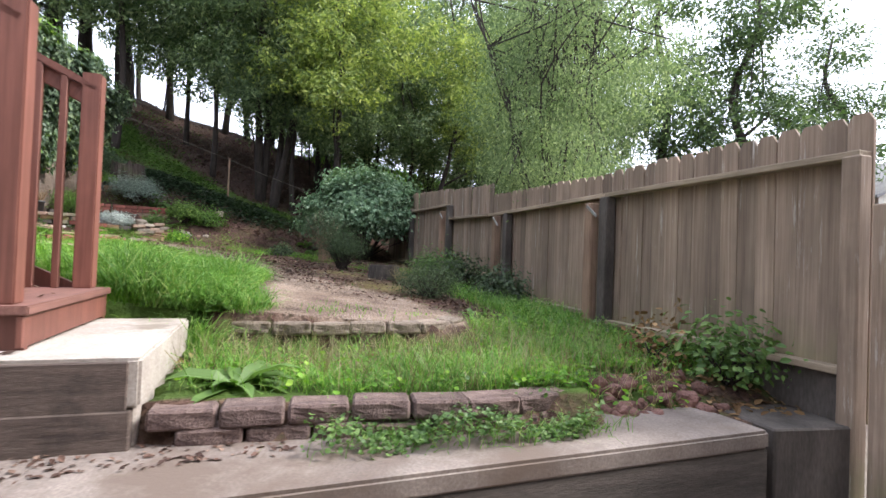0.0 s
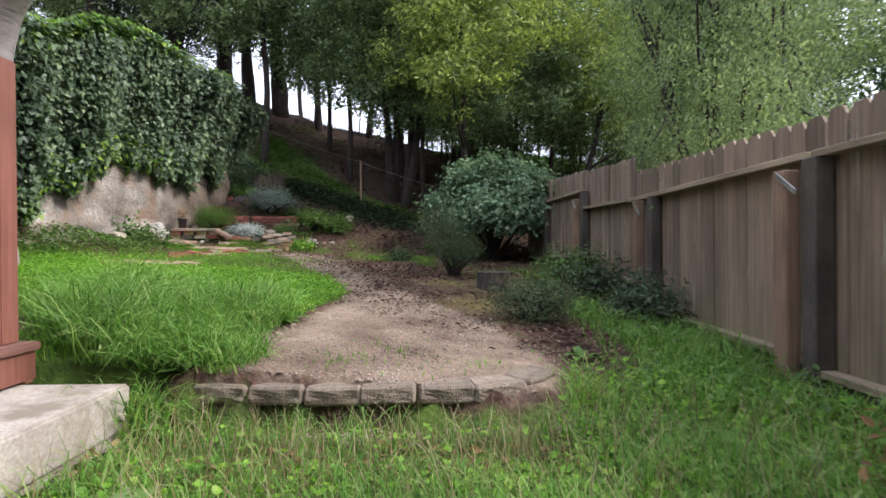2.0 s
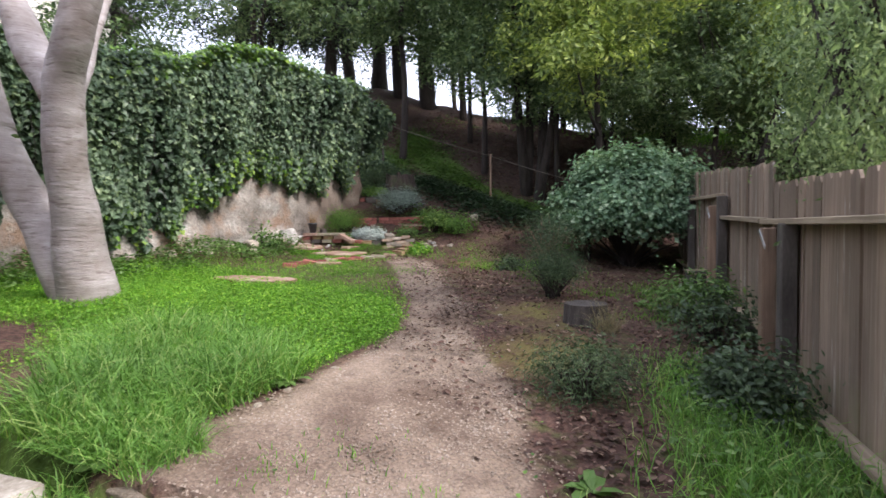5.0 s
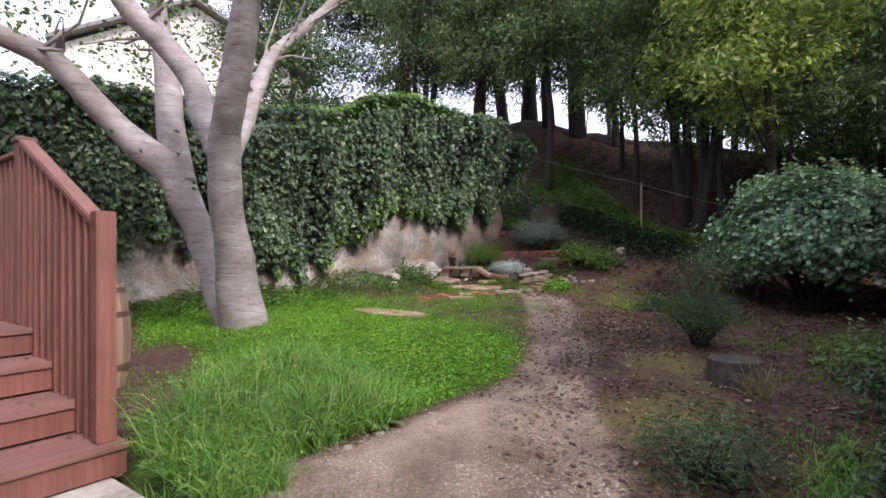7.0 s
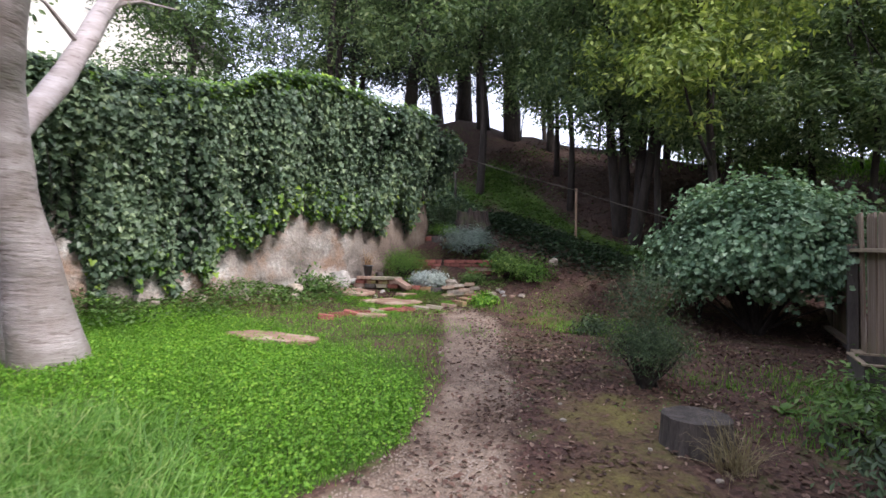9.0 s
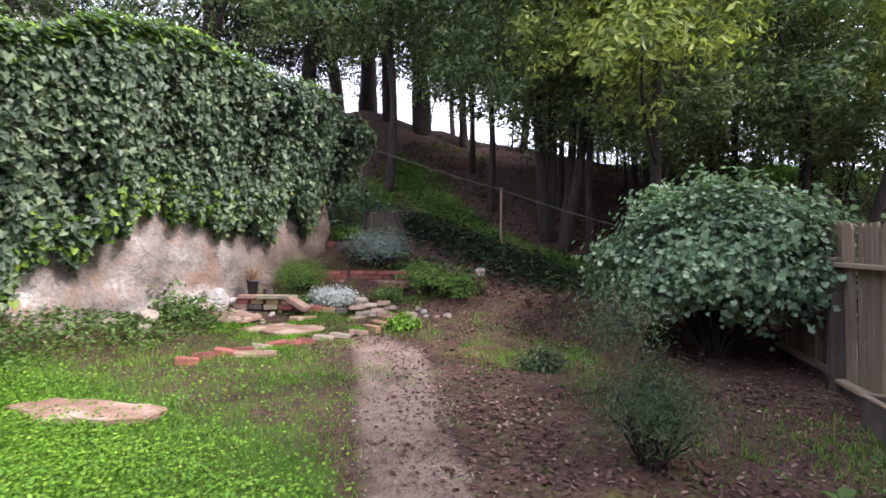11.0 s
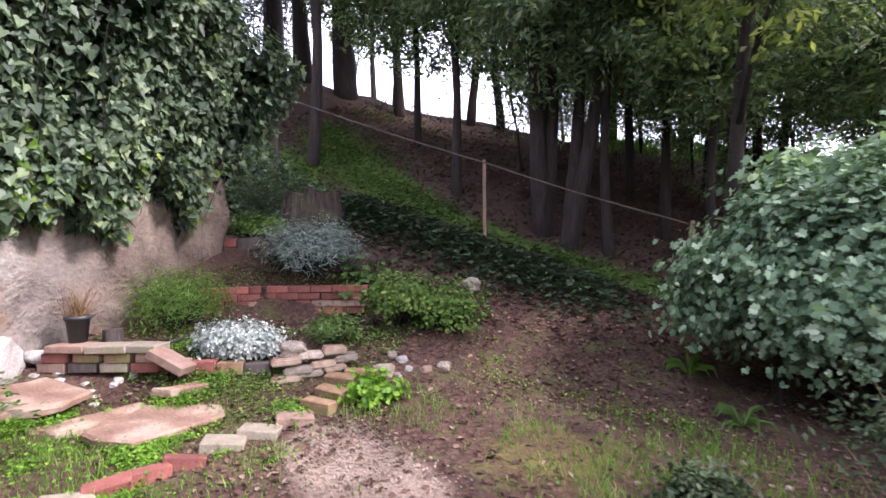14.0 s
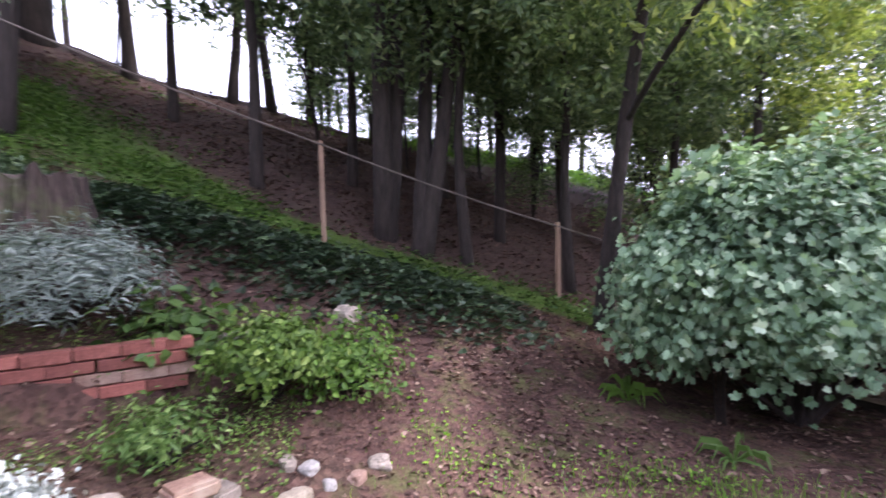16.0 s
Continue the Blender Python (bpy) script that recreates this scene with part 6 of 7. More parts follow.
bush("parsley_clump", "bright green leafy clump among the edging bricks", -5.25, 10.1, 0.22, 0.16, 500, 0.045, LEAF_CLOVER, CLOVER, 99, clumps=40, spread=0.04)
bush("dark_shrub", "dark evergreen shrub beside the stump", -8.0, 11.85, 0.42, 0.5, 4200, 0.05, LEAF_NARROW, ROSEMARY, 100, clumps=110)
bush("evergreen_shrub", "glossy dark green shrub behind the stump", -8.75, 12.4, (0.55, 0.4), 0.55, 2600, 0.065, LEAF_OVAL, IVY, 121, clumps=110)
bush("leafy_plant", "low bright green leafy plant over the bed stones", -7.8, 11.45, (0.42, 0.24), 0.2, 2200, 0.042, LEAF_OVAL, FERNY_LEAF, 122, clumps=90, spread=0.05)
bush("fig_leaves", "broad green leaves beside the lavender", -6.25, 11.45, 0.3, 0.25, 260, 0.1, LEAF_OVAL, WEED, 101, clumps=40)


def rosette(name, label, x, y, leaves, length, width, mat, seed, rise=0.45):
    rng = np.random.default_rng(seed)
    tv = np.array([(0, 0, 0), (0.5, 0.35, 0.28), (0, 0.38, 0.2), (-0.5, 0.35, 0.28), (0.42, 0.75, 0.3), (0, 0.78, 0.22), (-0.42, 0.75, 0.3), (0, 1.05, 0.05)])
    tf = np.array([(0, 1, 2), (0, 2, 3), (1, 4, 5), (1, 5, 2), (2, 5, 6), (2, 6, 3), (4, 7, 5), (5, 7, 6)])
    ang = rng.uniform(0, 360, leaves)
    k = rng.uniform(0.6, 1.15, leaves)
    thing = new(name)
    thing.matrix_basis = pose(x, y, float(ground(x, y)))
    me = np_mesh("leaf", tv, tf)
    me.materials.append(mat)
    for a, s in zip(ang, k):
        leaf = link_mesh("leaf", me, None, thing)
        leaf.matrix_basis = pose(rng.normal(0, 0.01), rng.normal(0, 0.01), 0.008, rng.normal(0, 8), rng.normal(0, 8), a) @ Matrix.Diagonal((width * s, length * s, rise * length * s * rng.uniform(0.4, 1.8), 1))
    return tagged(thing, label, "weed")


rosette("thistle_rosette", "broad-leaved green thistle rosette on the terrace", -0.98, 2.5, 34, 0.3, 0.08, WEED, 111, 0.4)
rosette("thistle_rosette", "broad-leaved weed beside the path edging", 0.3, 4.75, 9, 0.12, 0.055, WEED, 112)
rosette("dock_weed", "large flat dock leaves by the slab corner", -1.5, 3.52, 12, 0.13, 0.08, WEED, 113)
rosette("dock_weed", "young broad-leaved weed in the grass by the fence", 0.7, 4.5, 12, 0.22, 0.07, WEED, 114)
rosette("path_weed", "flat weed rosette at the lawn's edge", -1.72, 4.62, 14, 0.16, 0.05, WEED, 115, 0.3)
rosette("lily_tuft", "strap-leaved green tuft in the leaf litter", -3.2, 11.95, 18, 0.26, 0.03, FERNY_LEAF, 116, 1.4)
rosette("dock_weed", "pale green dock rosette in dark soil", -0.7, 8.7, 9, 0.17, 0.07, WEED, 119)
rosette("lily_tuft", "small strap-leaved tuft in the shade", -2.85, 11.2, 14, 0.22, 0.03, WEED, 117, 1.2)
rng = np.random.default_rng(118)
tuft = link_mesh("dry_tuft", scatter("dry_tuft", BLADE_BENT, np.column_stack([rng.normal(0, 0.05, (150, 2)), np.zeros(150)]), upright(150, rng, 0.5), np.column_stack([np.full(150, 0.004), rng.uniform(0.15, 0.36, 150), rng.uniform(0.15, 0.36, 150)])), GRASS_DRY)
tuft.matrix_basis = pose(-0.58, 7.32, float(ground(-0.58, 7.32)))
tagged(tuft, "arching grey dry grass tuft beside the cut log", "grass", kind="stuff")


# green patches in the leaf litter
def litter_green(x, y):
    return np.clip(np.exp(-(((x + 4.65) / 0.3) ** 2 + ((y - 10.95) / 0.3) ** 2)) + np.exp(-(((x + 3.45) / 0.5) ** 2 + ((y - 10.95) / 0.22) ** 2)), 0, 1)


grass("litter_grass", "thin green grass patches in the leaf litter", 5200, (-5.4, -2.4, 10.2, 11.7), litter_green, lambda x, y: np.full(len(x), 0.055), 0.005, GRASS_SHORT, 131, BLADE, 0.35)
clover("litter_clover", "low green clover in the leaf litter", 2600, (-5.4, -2.4, 10.2, 11.7), litter_green, lambda x, y: np.full(len(x), 0.03), 0.022, CLOVER, 132)


# ---- stones, bricks and garden things ----
def rested(ob, x, y, turn=0.0, sink=0.02, tilt=(0, 0), dz=0.0):
    ob.matrix_basis = pose(x, y, float(ground(x, y)) - sink + dz, tilt[0], tilt[1], turn)
    return ob


def stone(name, label, x, y, size, mat, seed, turn=0.0, sink=0.03, tilt=(0, 0), dz=0.0, group="", category="stone"):
    ob = part(name, rock(size, seed, cuts=3), mat)
    rested(ob, x, y, turn, sink - size[2] * 0.36, tilt, dz)
    return tagged(ob, label, category, group=group)


rng = np.random.default_rng(120)
for i in range(42):
    f = rng.random()
    x = 0.85 + 0.85 * f
    y = 2.5 + 0.36 * x + rng.uniform(-0.12, 0.22)
    s = rng.uniform(0.07, 0.15)
    stone("lava_rock", "rough reddish brown rock in a loose heap above the ledge", x, y, (s, s * rng.uniform(0.7, 1), s * rng.uniform(0.6, 0.9)), ROCK_RED, i, rng.uniform(0, 360), 0.03, (rng.normal(0, 12), rng.normal(0, 12)), group="rock heap")
for i, (x, y, s) in enumerate(((-7.2, 7.75, 0.3), (-7.15, 7.3, 0.26), (-7.3, 8.15, 0.22), (-7.05, 6.9, 0.2), (-7.35, 8.5, 0.26), (-6.9, 7.6, 0.18), (-7.1, 6.3, 0.2), (-7.0, 5.7, 0.18))):
    stone("wall_stone", "pale rounded field stone at the wall's foot", x, y, (s, s * 0.8, s * 0.75), ROCK, 40 + i, i * 47, group="wall foot stones")
for i in range(26):
    s = rng.uniform(0.05, 0.11)
    stone("white_stone", "small white quartz stone among the garden pavers", rng.uniform(-7.45, -6.75), rng.uniform(8.95, 9.35), (s, s * 0.8, s * 0.6), ROCK_WHITE, 60 + i, rng.uniform(0, 360), 0.012, group="white pebbles")
for i, (x, y, s, m) in enumerate(((-5.35, 10.38, 0.2, PAVER), (-5.32, 10.62, 0.12, ROCK_WHITE), (-5.22, 10.55, 0.1, ROCK_WHITE), (-5.25, 10.42, 0.11, ROCK), (-5.1, 10.62, 0.12, BRICK_PALE), (-5.42, 10.62, 0.12, ROCK), (-5.0, 10.75, 0.14, ROCK), (-5.95, 11.55, 0.26, ROCK), (-5.3, 12.05, 0.26, ROCK), (-6.0, 10.85, 0.12, ROCK_RED))):
    stone("garden_stone", "loose pale stone at the edge of the planting", x, y, (s, s * 0.8, s * 0.7), m, 90 + i, i * 61, 0.02, group="loose stones")
for i in range(40):
    x, y = rng.uniform(-3.6, 0.8), rng.uniform(5.0, 11.0)
    if path_gap(np.array([x]), np.array([y]))[0] < 0.05:
        continue
    s = rng.uniform(0.02, 0.05)
    stone("small_stone", "small tan stone lying in the leaf litter", x, y, (s, s, s * 0.7), ROCK, 130 + i, rng.uniform(0, 360), 0.005, group="scattered stones")
for x, y in ((-1.62, 4.55), (-1.85, 4.72), (-1.7, 5.0), (-1.55, 4.3)):
    stone("edge_stone", "small tan stone at the lawn's edge", x, y, (0.08, 0.06, 0.05), ROCK, x * 9, x * 50, group="lawn edge stones")


def flag(label, outline, z_lift, seed):
    """A thin natural slab with a broken outline."""
    c = np.mean(outline, axis=0)
    rng2 = np.random.default_rng(seed)
    ring = []
    n = len(outline)
    for i in range(n):
        a, b = np.array(outline[i]), np.array(outline[(i + 1) % n])
        for t in (0, 0.34, 0.67):
            ring.append((a + (b - a) * t - c) * 1.1 + rng2.normal(0, 0.016, 2))
    bm = bmesh.new()
    rows = []
    for k, (s, z) in enumerate(((1.0, 0.0), (1.01, 0.035), (0.965, 0.05))):
        rows.append([bm.verts.new((p[0] * s, p[1] * s, z + rng2.normal(0, 0.003))) for p in ring])
    m = len(ring)
    for r0, r1 in zip(rows[:-1], rows[1:]):
        for i in range(m):
            j = (i + 1) % m
            bm.faces.new((r0[i], r0[j], r1[j], r1[i]))
    mid = bm.verts.new((0, 0, 0.052))
    for i in range(m):
        bm.faces.new((rows[-1][i], rows[-1][(i + 1) % m], mid))
    bm.faces.new(rows[0][::-1])
    bmesh.ops.recalc_face_normals(bm, faces=bm.faces)
    ob = part("flagstone", bm, FLAGSTONE)
    ob.matrix_basis = pose(c[0], c[1], float(ground(c[0], c[1])) + z_lift, math.degrees(math.atan(0.03)), math.degrees(math.atan(0.08)), 0)
    tagged(ob, label, "flagstone", group="flagstones")


flag("large pinkish sandstone flag with worn edges in the grass", [(-6.32, 8.72), (-6.0, 8.8), (-5.9, 9.3), (-6.03, 9.4), (-6.37, 9.17)], -0.005, 1)
flag("narrow pinkish sandstone flag lying beside a larger one", [(-6.64, 8.6), (-6.46, 8.64), (-6.36, 9.1), (-6.52, 9.16)], -0.005, 2)
flag("broad red sandstone flag near the wall", [(-6.82, 8.45), (-7.25, 8.62), (-7.22, 8.95), (-6.78, 8.97), (-6.68, 8.75)], 0.03, 3)
flag("small broken sandstone piece among the weeds", [(-6.46, 9.24), (-6.34, 9.28), (-6.26, 9.48), (-6.36, 9.5)], 0.0, 4)
flag("long flat stone sunk in the lawn", [(-5.3, 6.1), (-4.95, 6.15), (-4.5, 6.58), (-4.58, 6.76), (-4.95, 6.56), (-5.25, 6.33)], 0.01, 5)
flag("flat stone half hidden at the far edge of the lawn", [(-5.6, 7.9), (-5.35, 8.2), (-5.45, 8.3), (-5.75, 8.05)], -0.015, 6)

brick_cache = {}


def brick_mesh(size, mat, seed):
    key = (size, mat.name, seed % 4)
    if key not in brick_cache:
        me = bpy.data.meshes.new("brick")
        bm = roughen(box(*size, 0.006, (0, 0, size[2] / 2)), 0.004, 9, seed % 4)
        bm.to_mesh(me)
        bm.free()
        me.materials.append(mat)
        brick_cache[key] = me
    return brick_cache[key]


def loose_brick(name, label, x, y, size, mat, turn, seed, tilt=(0, 0), dz=0.0, sink=0.02, group="", z=None):
    ob = link_mesh(name, brick_mesh(size, mat, seed), None)
    ob.matrix_basis = pose(x, y, (float(ground(x, y)) if z is None else z) - sink + dz, tilt[0], tilt[1], turn)
    return tagged(ob, label, "brick" if "brick" in name else "paver", group=group)


for i, (x, y) in enumerate(((-5.6, 8.8), (-5.63, 8.63), (-5.68, 8.47), (-5.7, 8.28), (-5.7, 8.08), (-5.76, 7.9), (-5.77, 7.68), (-5.7, 7.48))):
    loose_brick("edging_brick", "worn red brick set on edge along the bed, half sunk", x, y, (0.21, 0.1, 0.09), BRICK if i != 3 else PAVER, 62 + RNG.normal(0, 10), i, (RNG.normal(0, 6), RNG.normal(8, 5)), 0.0, 0.03, group="brick edging")
for i, (x, y, t) in enumerate(((-5.62, 9.08, 40), (-5.56, 9.3, 30), (-5.5, 9.54, 45))):
    loose_brick("edging_paver", "pale worn paver sunk at the head of the path", x, y, (0.24, 0.17, 0.1), PAVER if i != 2 else BRICK_PALE, t, i, (RNG.normal(0, 4), 6), 0.0, 0.055, group="path pavers")
for i, (x, y, t) in enumerate(((-5.47, 9.75, 5), (-5.5, 9.93, 0), (-5.55, 10.1, 12), (-5.48, 10.24, 30))):
    loose_brick("mossy_brick", "brown mossy brick lying in a row by the weeds", x, y, (0.23, 0.11, 0.085), BRICK_MOSSY, t, i, (RNG.normal(0, 4), 4), 0.0, 0.02, group="mossy bricks")
# stacked pavers under the pot
for i in range(4):
    f = i / 3
    x, y = -7.36 + 0.62 * f, 9.08 + 0.3 * f
    loose_brick("stacked_brick", "old mixed brick in the low stack under the pavers", x, y, (0.2, 0.12, 0.07), (BRICK_PALE, TIMBER, PAVER, BRICK)[i], 26, i, sink=0.0, z=1.6, group="brick stack")
    loose_brick("stacked_brick", "old mixed brick in the low stack under the pavers", x + 0.03, y + 0.01, (0.19, 0.12, 0.07), (BRICK, BRICK_MOSSY, BRICK_MOSSY, BRICK_PALE)[i], 26, i + 1, sink=0.0, z=1.672, group="brick stack")
for x, y, m, t in ((-7.26, 9.14, BRICK_PALE, 24), (-6.98, 9.26, PAVER, 28), (-6.78, 9.37, PAVER, 22)):
    loose_brick("top_paver", "flat concrete paver topping the brick stack", x, y, (0.29, 0.19, 0.055), m, t, int(x * 10), sink=0.0, z=1.745, group="top pavers")
loose_brick("leaning_paver", "pink paver leaning against the end of the stack", -6.54, 9.4, (0.3, 0.17, 0.065), BRICK_PALE, 18, 2, (0, 26), sink=0.0, z=1.66)
stone("white_boulder", "white quartz boulder against the wall's foot", -7.48, 8.72, (0.42, 0.34, 0.4), ROCK_WHITE, 11, 20)
stone("white_stone", "white rounded stone at the end of the paver stack", -7.5, 9.02, (0.2, 0.14, 0.12), ROCK_WHITE, 12, 20, dz=0.06, group="white pebbles")
# short dry-stone stack and the dark bricks under the silver plant
for i in range(3):
    for k in range(3):
        f = (k + 0.5 * (i % 2)) / 3
        ob = part("wall_slab", roughen(box(0.22 - 0.02 * k, 0.15, 0.062, 0.014, (0, 0, 0), 2), 0.014, 7, i * 3 + k), ROCK if (i + k) % 2 else FLAGSTONE)
        ob.matrix_basis = pose(-5.93 + 0.36 * f, 9.93 + 0.4 * f, 1.5 + 0.066 * i + 0.03 * k, RNG.normal(0, 3), RNG.normal(0, 3), 46 + RNG.normal(0, 9))
        tagged(ob, "thin tan stone slab in a short dry-stone stack", "stone", group="dry-stone stack")
stone("cap_stone", "rounded tan boulder on top of the dry-stone stack", -5.9, 9.98, (0.24, 0.17, 0.15), ROCK, 17, 30, sink=0.0, dz=0.14)
for i in range(4):
    loose_brick("bed_brick", "dark brick edging below the silver plant", -6.62 + 0.16 * i, 9.52 + 0.11 * i, (0.19, 0.1, 0.1), (BRICK_PALE, BRICK, BRICK_MOSSY, TIMBER)[i], 34, i, sink=0.02, group="bed bricks")

# stones that hold the bed below the stump
for i, (x, y, s, m) in enumerate(((-7.84, 11.08, 0.15, BRICK), (-7.64, 11.2, 0.22, TIMBER), (-7.38, 11.3, 0.24, BRICK_MOSSY))):
    loose_brick("bed_stone", "squarish brown stone holding the bed below the stump", x, y, (s * 1.2, s * 0.7, s * 0.62), m, 25 + i * 7, 60 + i, (3, -4), 0.0, 0.03, group="bed stones")

# low brick wall that holds the upper bed
brick_wall = new("brick_wall")
tagged(brick_wall, "low dry-laid red brick wall holding the planting bed, lower courses faded", "brick wall")


def brick_run(p0, p1, top, courses, seed):
    a, b = np.array(p0), np.array(p1)
    length = float(np.hypot(*(b - a)))
    turn = math.degrees(math.atan2(*(b - a)[::-1]))
    d = (b - a) / length
    for c in range(courses):
        z = top - 0.072 * (c + 1)
        s = -0.11 * (c % 2)
        k = 0
        while s < length - 0.05:
            mat = BRICK if c < 2 or RNG.random() < 0.3 else BRICK_PALE
            q = a + d * (max(s, 0) + (min(s + 0.212, length) - max(s, 0)) / 2)
            wide = min(s + 0.212, length) - max(s, 0)
            ob = link_mesh("brick", brick_mesh((0.212, 0.1, 0.066), mat, seed + c + k), None, brick_wall)
            ob.matrix_basis = pose(q[0] + RNG.normal(0, 0.004), q[1] + RNG.normal(0, 0.004), z, 0, 0, turn + RNG.normal(0, 0.8)) @ Matrix.Diagonal((max(wide, 0.05) / 0.212, 1, 1, 1))
            s += 0.219
            k += 1


brick_run((-7.42, 10.36), (-7.03, 10.74), 2.115, 4, 1)
brick_run((-7.0, 10.8), (-6.1, 11.28), 2.115, 4, 2)

# cut log, large stump
def stump(name, label, x, y, r0, r1, h, seed, sides=26, ragged=0.0):
    bm = bmesh.new()
    rows = []
    for z in (-0.08, 0.03, h * 0.25, h * 0.5, h * 0.75, h * 0.92, h):
        row = []
        for k in range(sides):
            a = 2 * math.pi * k / sides
            f = max(0, 1 - (z + 0.08) / (h + 0.08))
            r = r1 + (r0 - r1) * f ** 1.6
            r *= 1 + 0.13 * noise.noise(Vector((math.cos(a) * 2.4, math.sin(a) * 2.4, seed + z * 0.6))) + (0.07 * math.sin(a * 7 + seed) * (0.5 + f) - 0.16 * max(0.0, noise.noise(Vector((math.cos(a) * 6, math.sin(a) * 6, seed + 9 + z * 0.4)))) + 0.04 * math.sin(a * 19 + 2 * z)) * (1.0 if ragged else 0.5)
            zz = z + (ragged * noise.noise(Vector((math.cos(a) * 3, math.sin(a) * 3, seed))) if z >= h * 0.92 else 0)
            row.append(bm.verts.new((r * math.cos(a), r * math.sin(a), zz)))
        rows.append(row)
    for a, b in zip(rows[:-1], rows[1:]):
        for i in range(sides):
            j = (i + 1) % sides
            bm.faces.new((a[i], a[j], b[j], b[i]))
    inner = [bm.verts.new((v.co.x * 0.6, v.co.y * 0.6, h * 0.97 + ragged * 0.4 * noise.noise(v.co * 4))) for v in rows[-1]]
    mid = bm.verts.new((0, 0, h * 0.96))
    for i in range(sides):
        j = (i + 1) % sides
        bm.faces.new((rows[-1][i], rows[-1][j], inner[j], inner[i]))
        bm.faces.new((inner[i], inner[j], mid))
    ob = part(name, bm, LOG_WOOD if h < 0.3 else STUMP_WOOD)
    ob.matrix_basis = pose(x, y, float(ground(x, y)))
    return tagged(ob, label, "stump")


stump("tree_stump", "large weathered grey-brown tree stump above the planting", -7.55, 12.1, 0.44, 0.34, 0.37, 3.0, sides=88, ragged=0.16)
stump("cut_log", "short dark cut log sitting in the leaf litter", -0.86, 7.5, 0.24, 0.21, 0.2, 7.0)

# rope fence up the slope
posts = []
for x, y, h in ((-5.65, 13.29, 1.05), (-3.2, 13.7, 0.85), (-8.36, 12.35, 1.35), (-1.0, 13.6, 0.9)):
    z = float(ground(x, y))
    p = part("wire_post", roughen(box(0.045, 0.045, h + 0.1, 0.006, (0, 0, h / 2 - 0.05)), 0.004, 6, x), TIMBER if x < -8 else POST_WOOD)
    p.matrix_basis = pose(x, y, z, RNG.normal(0, 2), RNG.normal(0, 2), 20)
    tagged(p, "thin grey wooden stake carrying a slack cable on the slope", "stake", group="cable stakes")
    posts.append((x, y, z + h - 0.04))
posts.sort()
posts[0] = (-8.3, 12.3, 4.6)
line = []
for a, b in zip(posts[:-1], posts[1:]):
    for t in np.linspace(0, 1, 9)[:-1]:
        line.append(tuple(np.array(a) + (np.array(b) - np.array(a)) * t - np.array((0, 0, 0.12 * t * (1 - t)))))
line.append(posts[-1])
cable = link_mesh("slope_cable", np_mesh("slope_cable", *tube(line, [0.009] * len(line), 6)), ROPE)
tagged(cable, "pale slack cable strung between stakes on the slope", "cable")

# wine barrel behind the stairs
barrel = new("barrel")
barrel.matrix_basis = pose(-3.42, 3.06, float(ground(-3.42, 3.2)) - 0.02) @ Matrix.Diagonal((0.75, 0.75, 0.95, 1))
tagged(barrel, "old oak barrel with rusty hoops standing beside the stairs", "barrel")
for k in range(22):
    a0, a1 = 2 * math.pi * k / 22, 2 * math.pi * (k + 0.94) / 22
    bm = bmesh.new()
    zs = np.linspace(0, 0.9, 7)
    rows = []
    for z in zs:
        r = 0.25 + 0.07 * math.sin(math.pi * z / 0.9)
        rows.append([bm.verts.new((rr * math.cos(a), rr * math.sin(a), z)) for a, rr in ((a0, r), (a1, r), (a1, r - 0.025), (a0, r - 0.025))])
    for r0, r1 in zip(rows[:-1], rows[1:]):
        for i in range(4):
            j = (i + 1) % 4
            bm.faces.new((r0[i], r0[j], r1[j], r1[i]))
    bm.faces.new(rows[0])
    bm.faces.new(rows[-1])
    bmesh.ops.recalc_face_normals(bm, faces=bm.faces)
    part("stave", bm, BARREL_WOOD, barrel)
for z in (0.05, 0.24, 0.66, 0.85):
    r = 0.255 + 0.07 * math.sin(math.pi * z / 0.9)
    bm = bmesh.new()
    bmesh.ops.create_cone(bm, segments=32, radius1=r, radius2=r, depth=0.045, cap_ends=False)
    bmesh.ops.solidify(bm, geom=list(bm.faces), thickness=0.004)
    hoop = part("hoop", bm, RUST, barrel, "rusty iron hoop")
    hoop.location = (0, 0, z)
lid = bmesh.new()
bmesh.ops.create_cone(lid, segments=32, radius1=0.23, radius2=0.23, depth=0.03, cap_ends=True)
part("barrel_head", lid, BARREL_WOOD, barrel).location = (0, 0, 0.86)

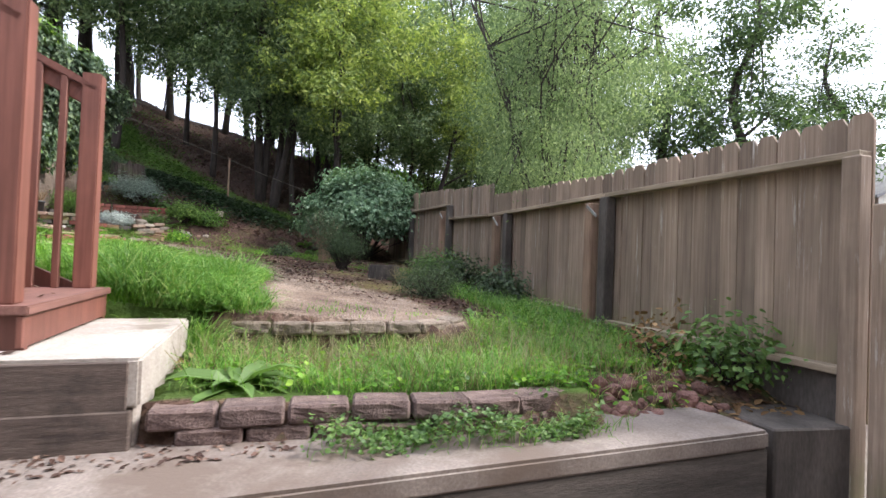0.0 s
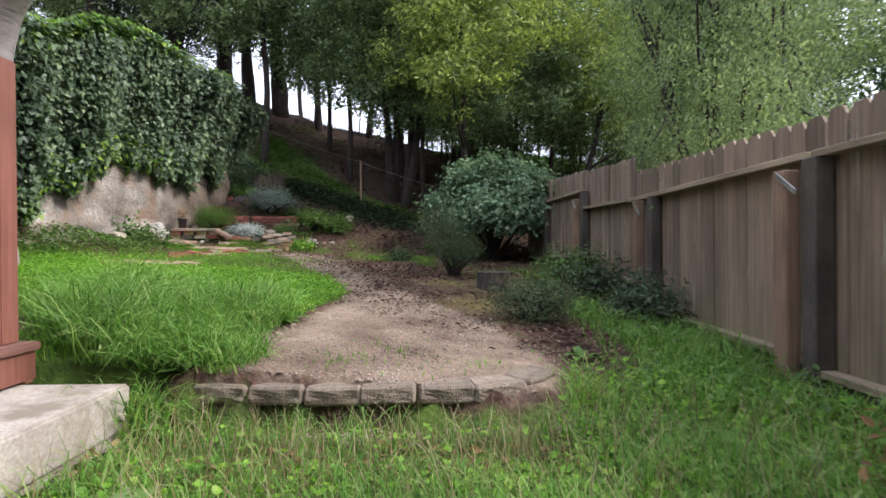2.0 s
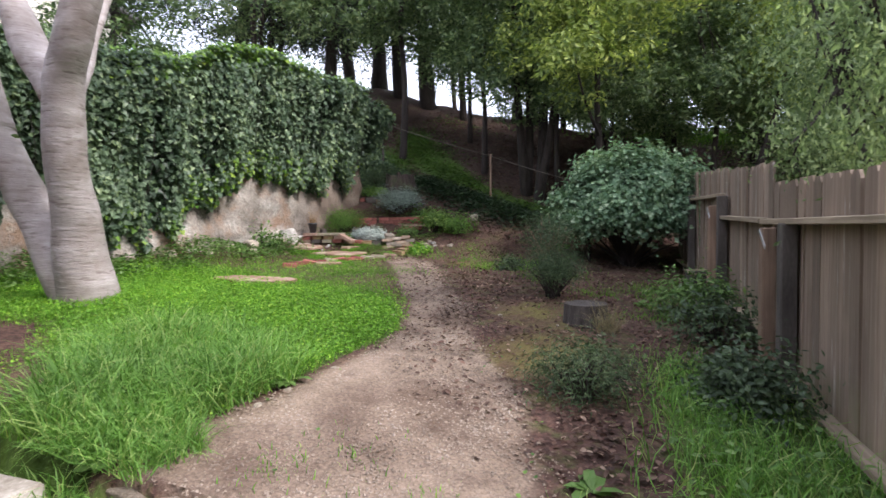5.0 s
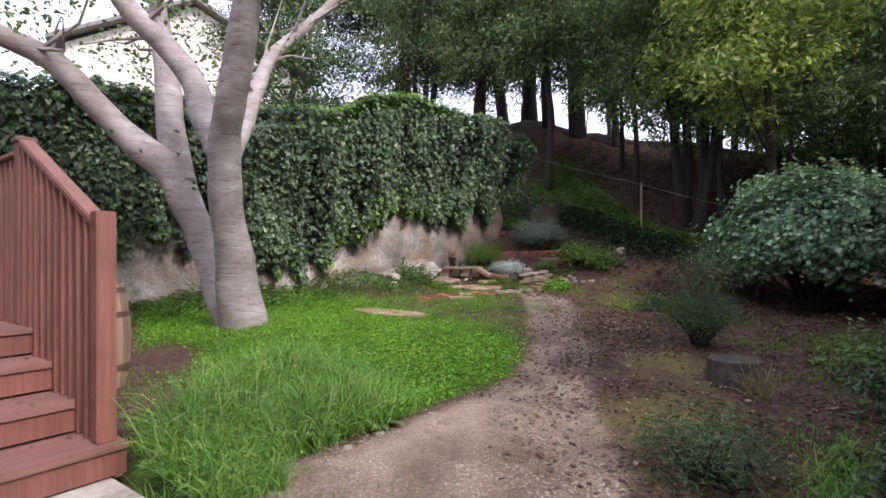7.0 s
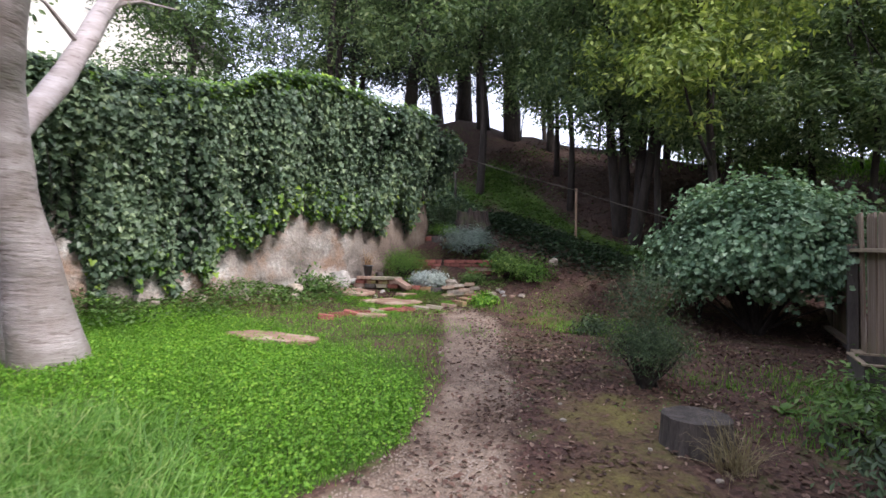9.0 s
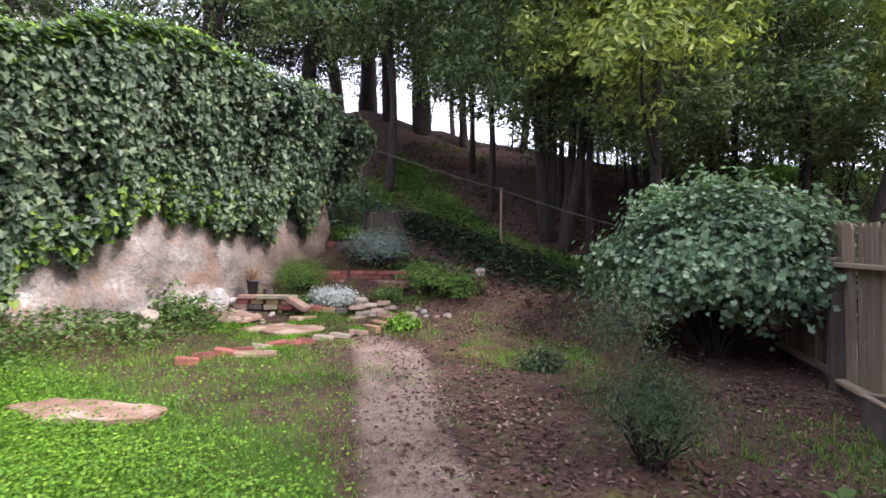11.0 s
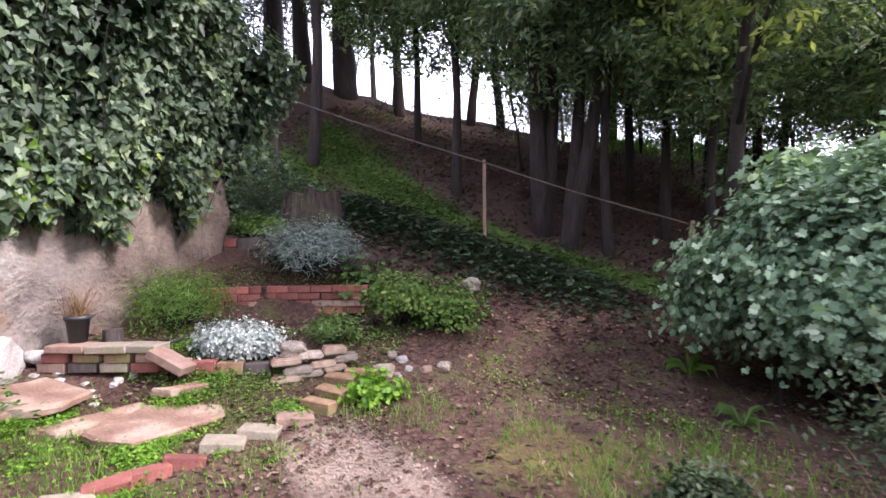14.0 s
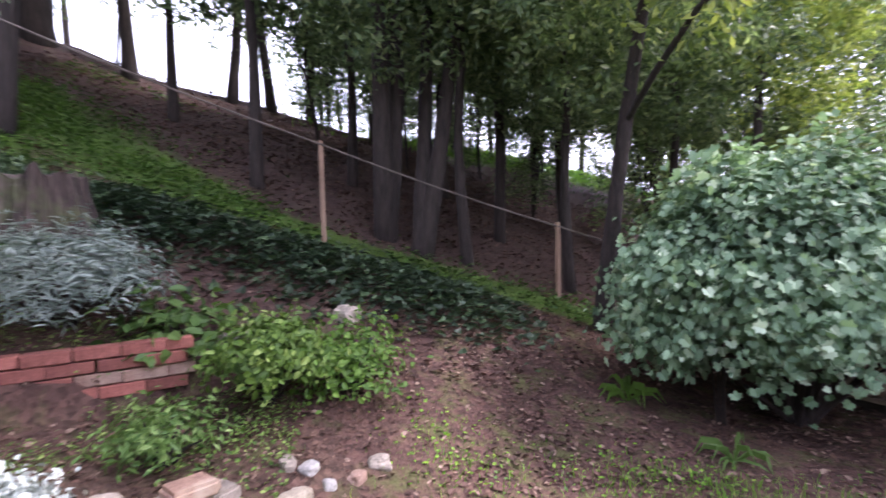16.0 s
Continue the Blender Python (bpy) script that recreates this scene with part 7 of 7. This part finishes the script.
# plant pot with a dead plant
def pot(x, y, z, h, r0, r1):
    thing = new("plant_pot")
    thing.matrix_basis = pose(x, y, z)
    tagged(thing, "dark plastic nursery pot with a dry brown plant, on the pavers", "plant pot")
    bm = bmesh.new()
    prof = [(0.0, 0.005), (r0, 0.0), (r1, h * 0.86), (r1 + 0.012, h * 0.86), (r1 + 0.014, h), (r1 - 0.004, h), (r1 - 0.012, h * 0.85), (0.0, h * 0.82)]
    rows = [[bm.verts.new((r * math.cos(2 * math.pi * k / 28), r * math.sin(2 * math.pi * k / 28), zz)) for k in range(28)] for r, zz in prof[1:-1]]
    for a, b in zip(rows[:-1], rows[1:]):
        for i in range(28):
            j = (i + 1) % 28
            bm.faces.new((a[i], a[j], b[j], b[i]))
    bm.faces.new(rows[0][::-1])
    part("container", bm, PLASTIC, thing, smooth=True)
    soil = bmesh.new()
    bmesh.ops.create_circle(soil, cap_ends=True, segments=24, radius=r1 - 0.008)
    part("soil", soil, BARK_DARK, thing).location = (0, 0, h * 0.8)
    rng2 = np.random.default_rng(5)
    n = 130
    d = np.column_stack([rng2.normal(0, 0.35, n), rng2.normal(0, 0.35, n), np.ones(n)])
    size = np.column_stack([np.full(n, 0.004), np.full(n, 0.2), rng2.uniform(0.14, 0.38, n)])
    link_mesh("dry_plant", scatter("dry_plant", BLADE, np.column_stack([rng2.normal(0, 0.03, (n, 2)), np.full(n, h * 0.8)]), frames_from(d, rng2.uniform(0, 6.28, n)), size), DRY_LEAF, thing, "dry brown twiggy plant")


pot(-7.3, 9.2, 1.8, 0.2, 0.06, 0.078)

# the house whose porch the stairs serve, behind the start
home = part("wall_house", box(13.0, 0.3, 6.2, 0.02, (0, 0, 3.0)), HOUSE_WALL)
home.matrix_basis = pose(-0.9, -2.3, 0.0, 0, 0, LEDGE_TURN)
tagged(home, "plain stuccoed back wall of the house", "wall", kind="structure")

# pale houses beyond
def house(label, x, y, turn, wide, deep, wall_h, roof_h, base):
    thing = new("house")
    thing.matrix_basis = pose(x, y, base, 0, 0, turn)
    tagged(thing, label, "house")
    part("wall", box(wide, deep, wall_h, 0.0, (0, 0, wall_h / 2)), SIDING, thing)
    w, d, e = wide / 2 + 0.4, deep / 2 + 0.4, 0.12
    bm = bmesh.new()
    prof = [(-w, wall_h - 0.1), (0, wall_h + roof_h), (w, wall_h - 0.1), (w, wall_h - 0.1 + e), (0, wall_h + roof_h + e), (-w, wall_h - 0.1 + e)]
    rows = [[bm.verts.new((px, s, pz)) for px, pz in prof] for s in (-d, d)]
    for i in range(6):
        j = (i + 1) % 6
        bm.faces.new((rows[0][i], rows[0][j], rows[1][j], rows[1][i]))
    for row in rows:
        bm.faces.new((row[0], row[1], row[4], row[5]))
        bm.faces.new((row[1], row[2], row[3], row[4]))
    bmesh.ops.recalc_face_normals(bm, faces=bm.faces)
    part("roof", bm, ROOFING, thing)
    for s in (-deep / 2, deep / 2):
        gable = bmesh.new()
        gable.faces.new([gable.verts.new(q) for q in ((-wide / 2, s, wall_h - 0.02), (wide / 2, s, wall_h - 0.02), (0, s, wall_h + roof_h - 0.05))])
        part("gable", gable, SIDING, thing)


house("cream house with a grey gabled roof beyond the gate", 21.0, 25.0, 0, 8.0, 10.0, 4.3, 2.2, 0.0)
house("white gabled house showing above the ivy wall", -21.0, 6.3, 84, 7.0, 8.0, 7.0, 1.9, 1.5)

# low open crate by the far fence
crate = new("wooden_crate")
crate.matrix_basis = pose(-0.3, 10.0, float(ground(-0.3, 10.0)) - 0.01, 0, 0, TURN)
tagged(crate, "low dark weathered wooden crate standing beside the fence", "crate")
for name, sx, sy, cx, cy in (("side_board", 0.02, 0.66, -0.15, 0), ("side_board", 0.02, 0.66, 0.15, 0), ("end_board", 0.28, 0.02, 0, -0.32), ("end_board", 0.28, 0.02, 0, 0.32)):
    part(name, roughen(box(sx, sy, 0.3, 0.004, (cx, cy, 0.15)), 0.003, 5, cx + cy), TIMBER, crate)
for cx in (-0.15, 0.15):
    part("rim", box(0.05, 0.7, 0.018, 0.003, (cx, 0, 0.31)), RAIL_WOOD, crate, "pale weathered rim")
for cy in (-0.33, 0.33):
    part("rim", box(0.25, 0.04, 0.018, 0.003, (0, cy, 0.31)), RAIL_WOOD, crate, "pale weathered rim")
part("crate_floor", box(0.28, 0.62, 0.02, 0, (0, 0, 0.02)), TIMBER, crate)

# garden hose, short log and dead vine
hose_pts = [(-7.6, 9.2, 0), (-7.42, 9.42, 0), (-7.25, 9.48, 0), (-7.05, 9.62, 0), (-6.98, 9.8, 0), (-7.1, 9.95, 0)]
hose_path = curve_through([(x, y, float(ground(x, y)) + 0.018, 1) for x, y, _ in hose_pts], 0.05)[:, :3]
hose = link_mesh("garden_hose", np_mesh("garden_hose", *tube(hose_path, [0.013] * len(hose_path), 8), smooth=True), PLASTIC)
tagged(hose, "dark garden hose lying on the soil behind the pot", "hose")
stump("short_log", "short weathered piece of log beside the pot", -7.24, 9.42, 0.075, 0.07, 0.17, 9.0, sides=16)
vine = new("dead_vine")
vine.matrix_basis = pose(1.72, 3.85, float(ground(1.72, 3.85)))
tagged(vine, "thin dead vine with curled brown leaves leaning on the fence", "vine")
link_mesh("stem", np_mesh("stem", *tube([(0, 0, -0.02), (0.02, 0.02, 0.18), (0.07, 0.03, 0.33), (0.1, 0.02, 0.46)], [0.005, 0.004, 0.003, 0.002], 5)), BARREL_WOOD, vine)
dead = np_mesh("leaf", LEAF_OVAL[0], LEAF_OVAL[1])
dead.materials.append(DRY_LEAF)
for z, a in ((0.3, 20), (0.38, 200), (0.42, 90), (0.45, 300)):
    l = link_mesh("leaf", dead, None, vine)
    l.matrix_basis = pose(0.06 + 0.1 * (z - 0.3), 0.025, z, -50, 20, a) @ Matrix.Scale(0.06, 4)
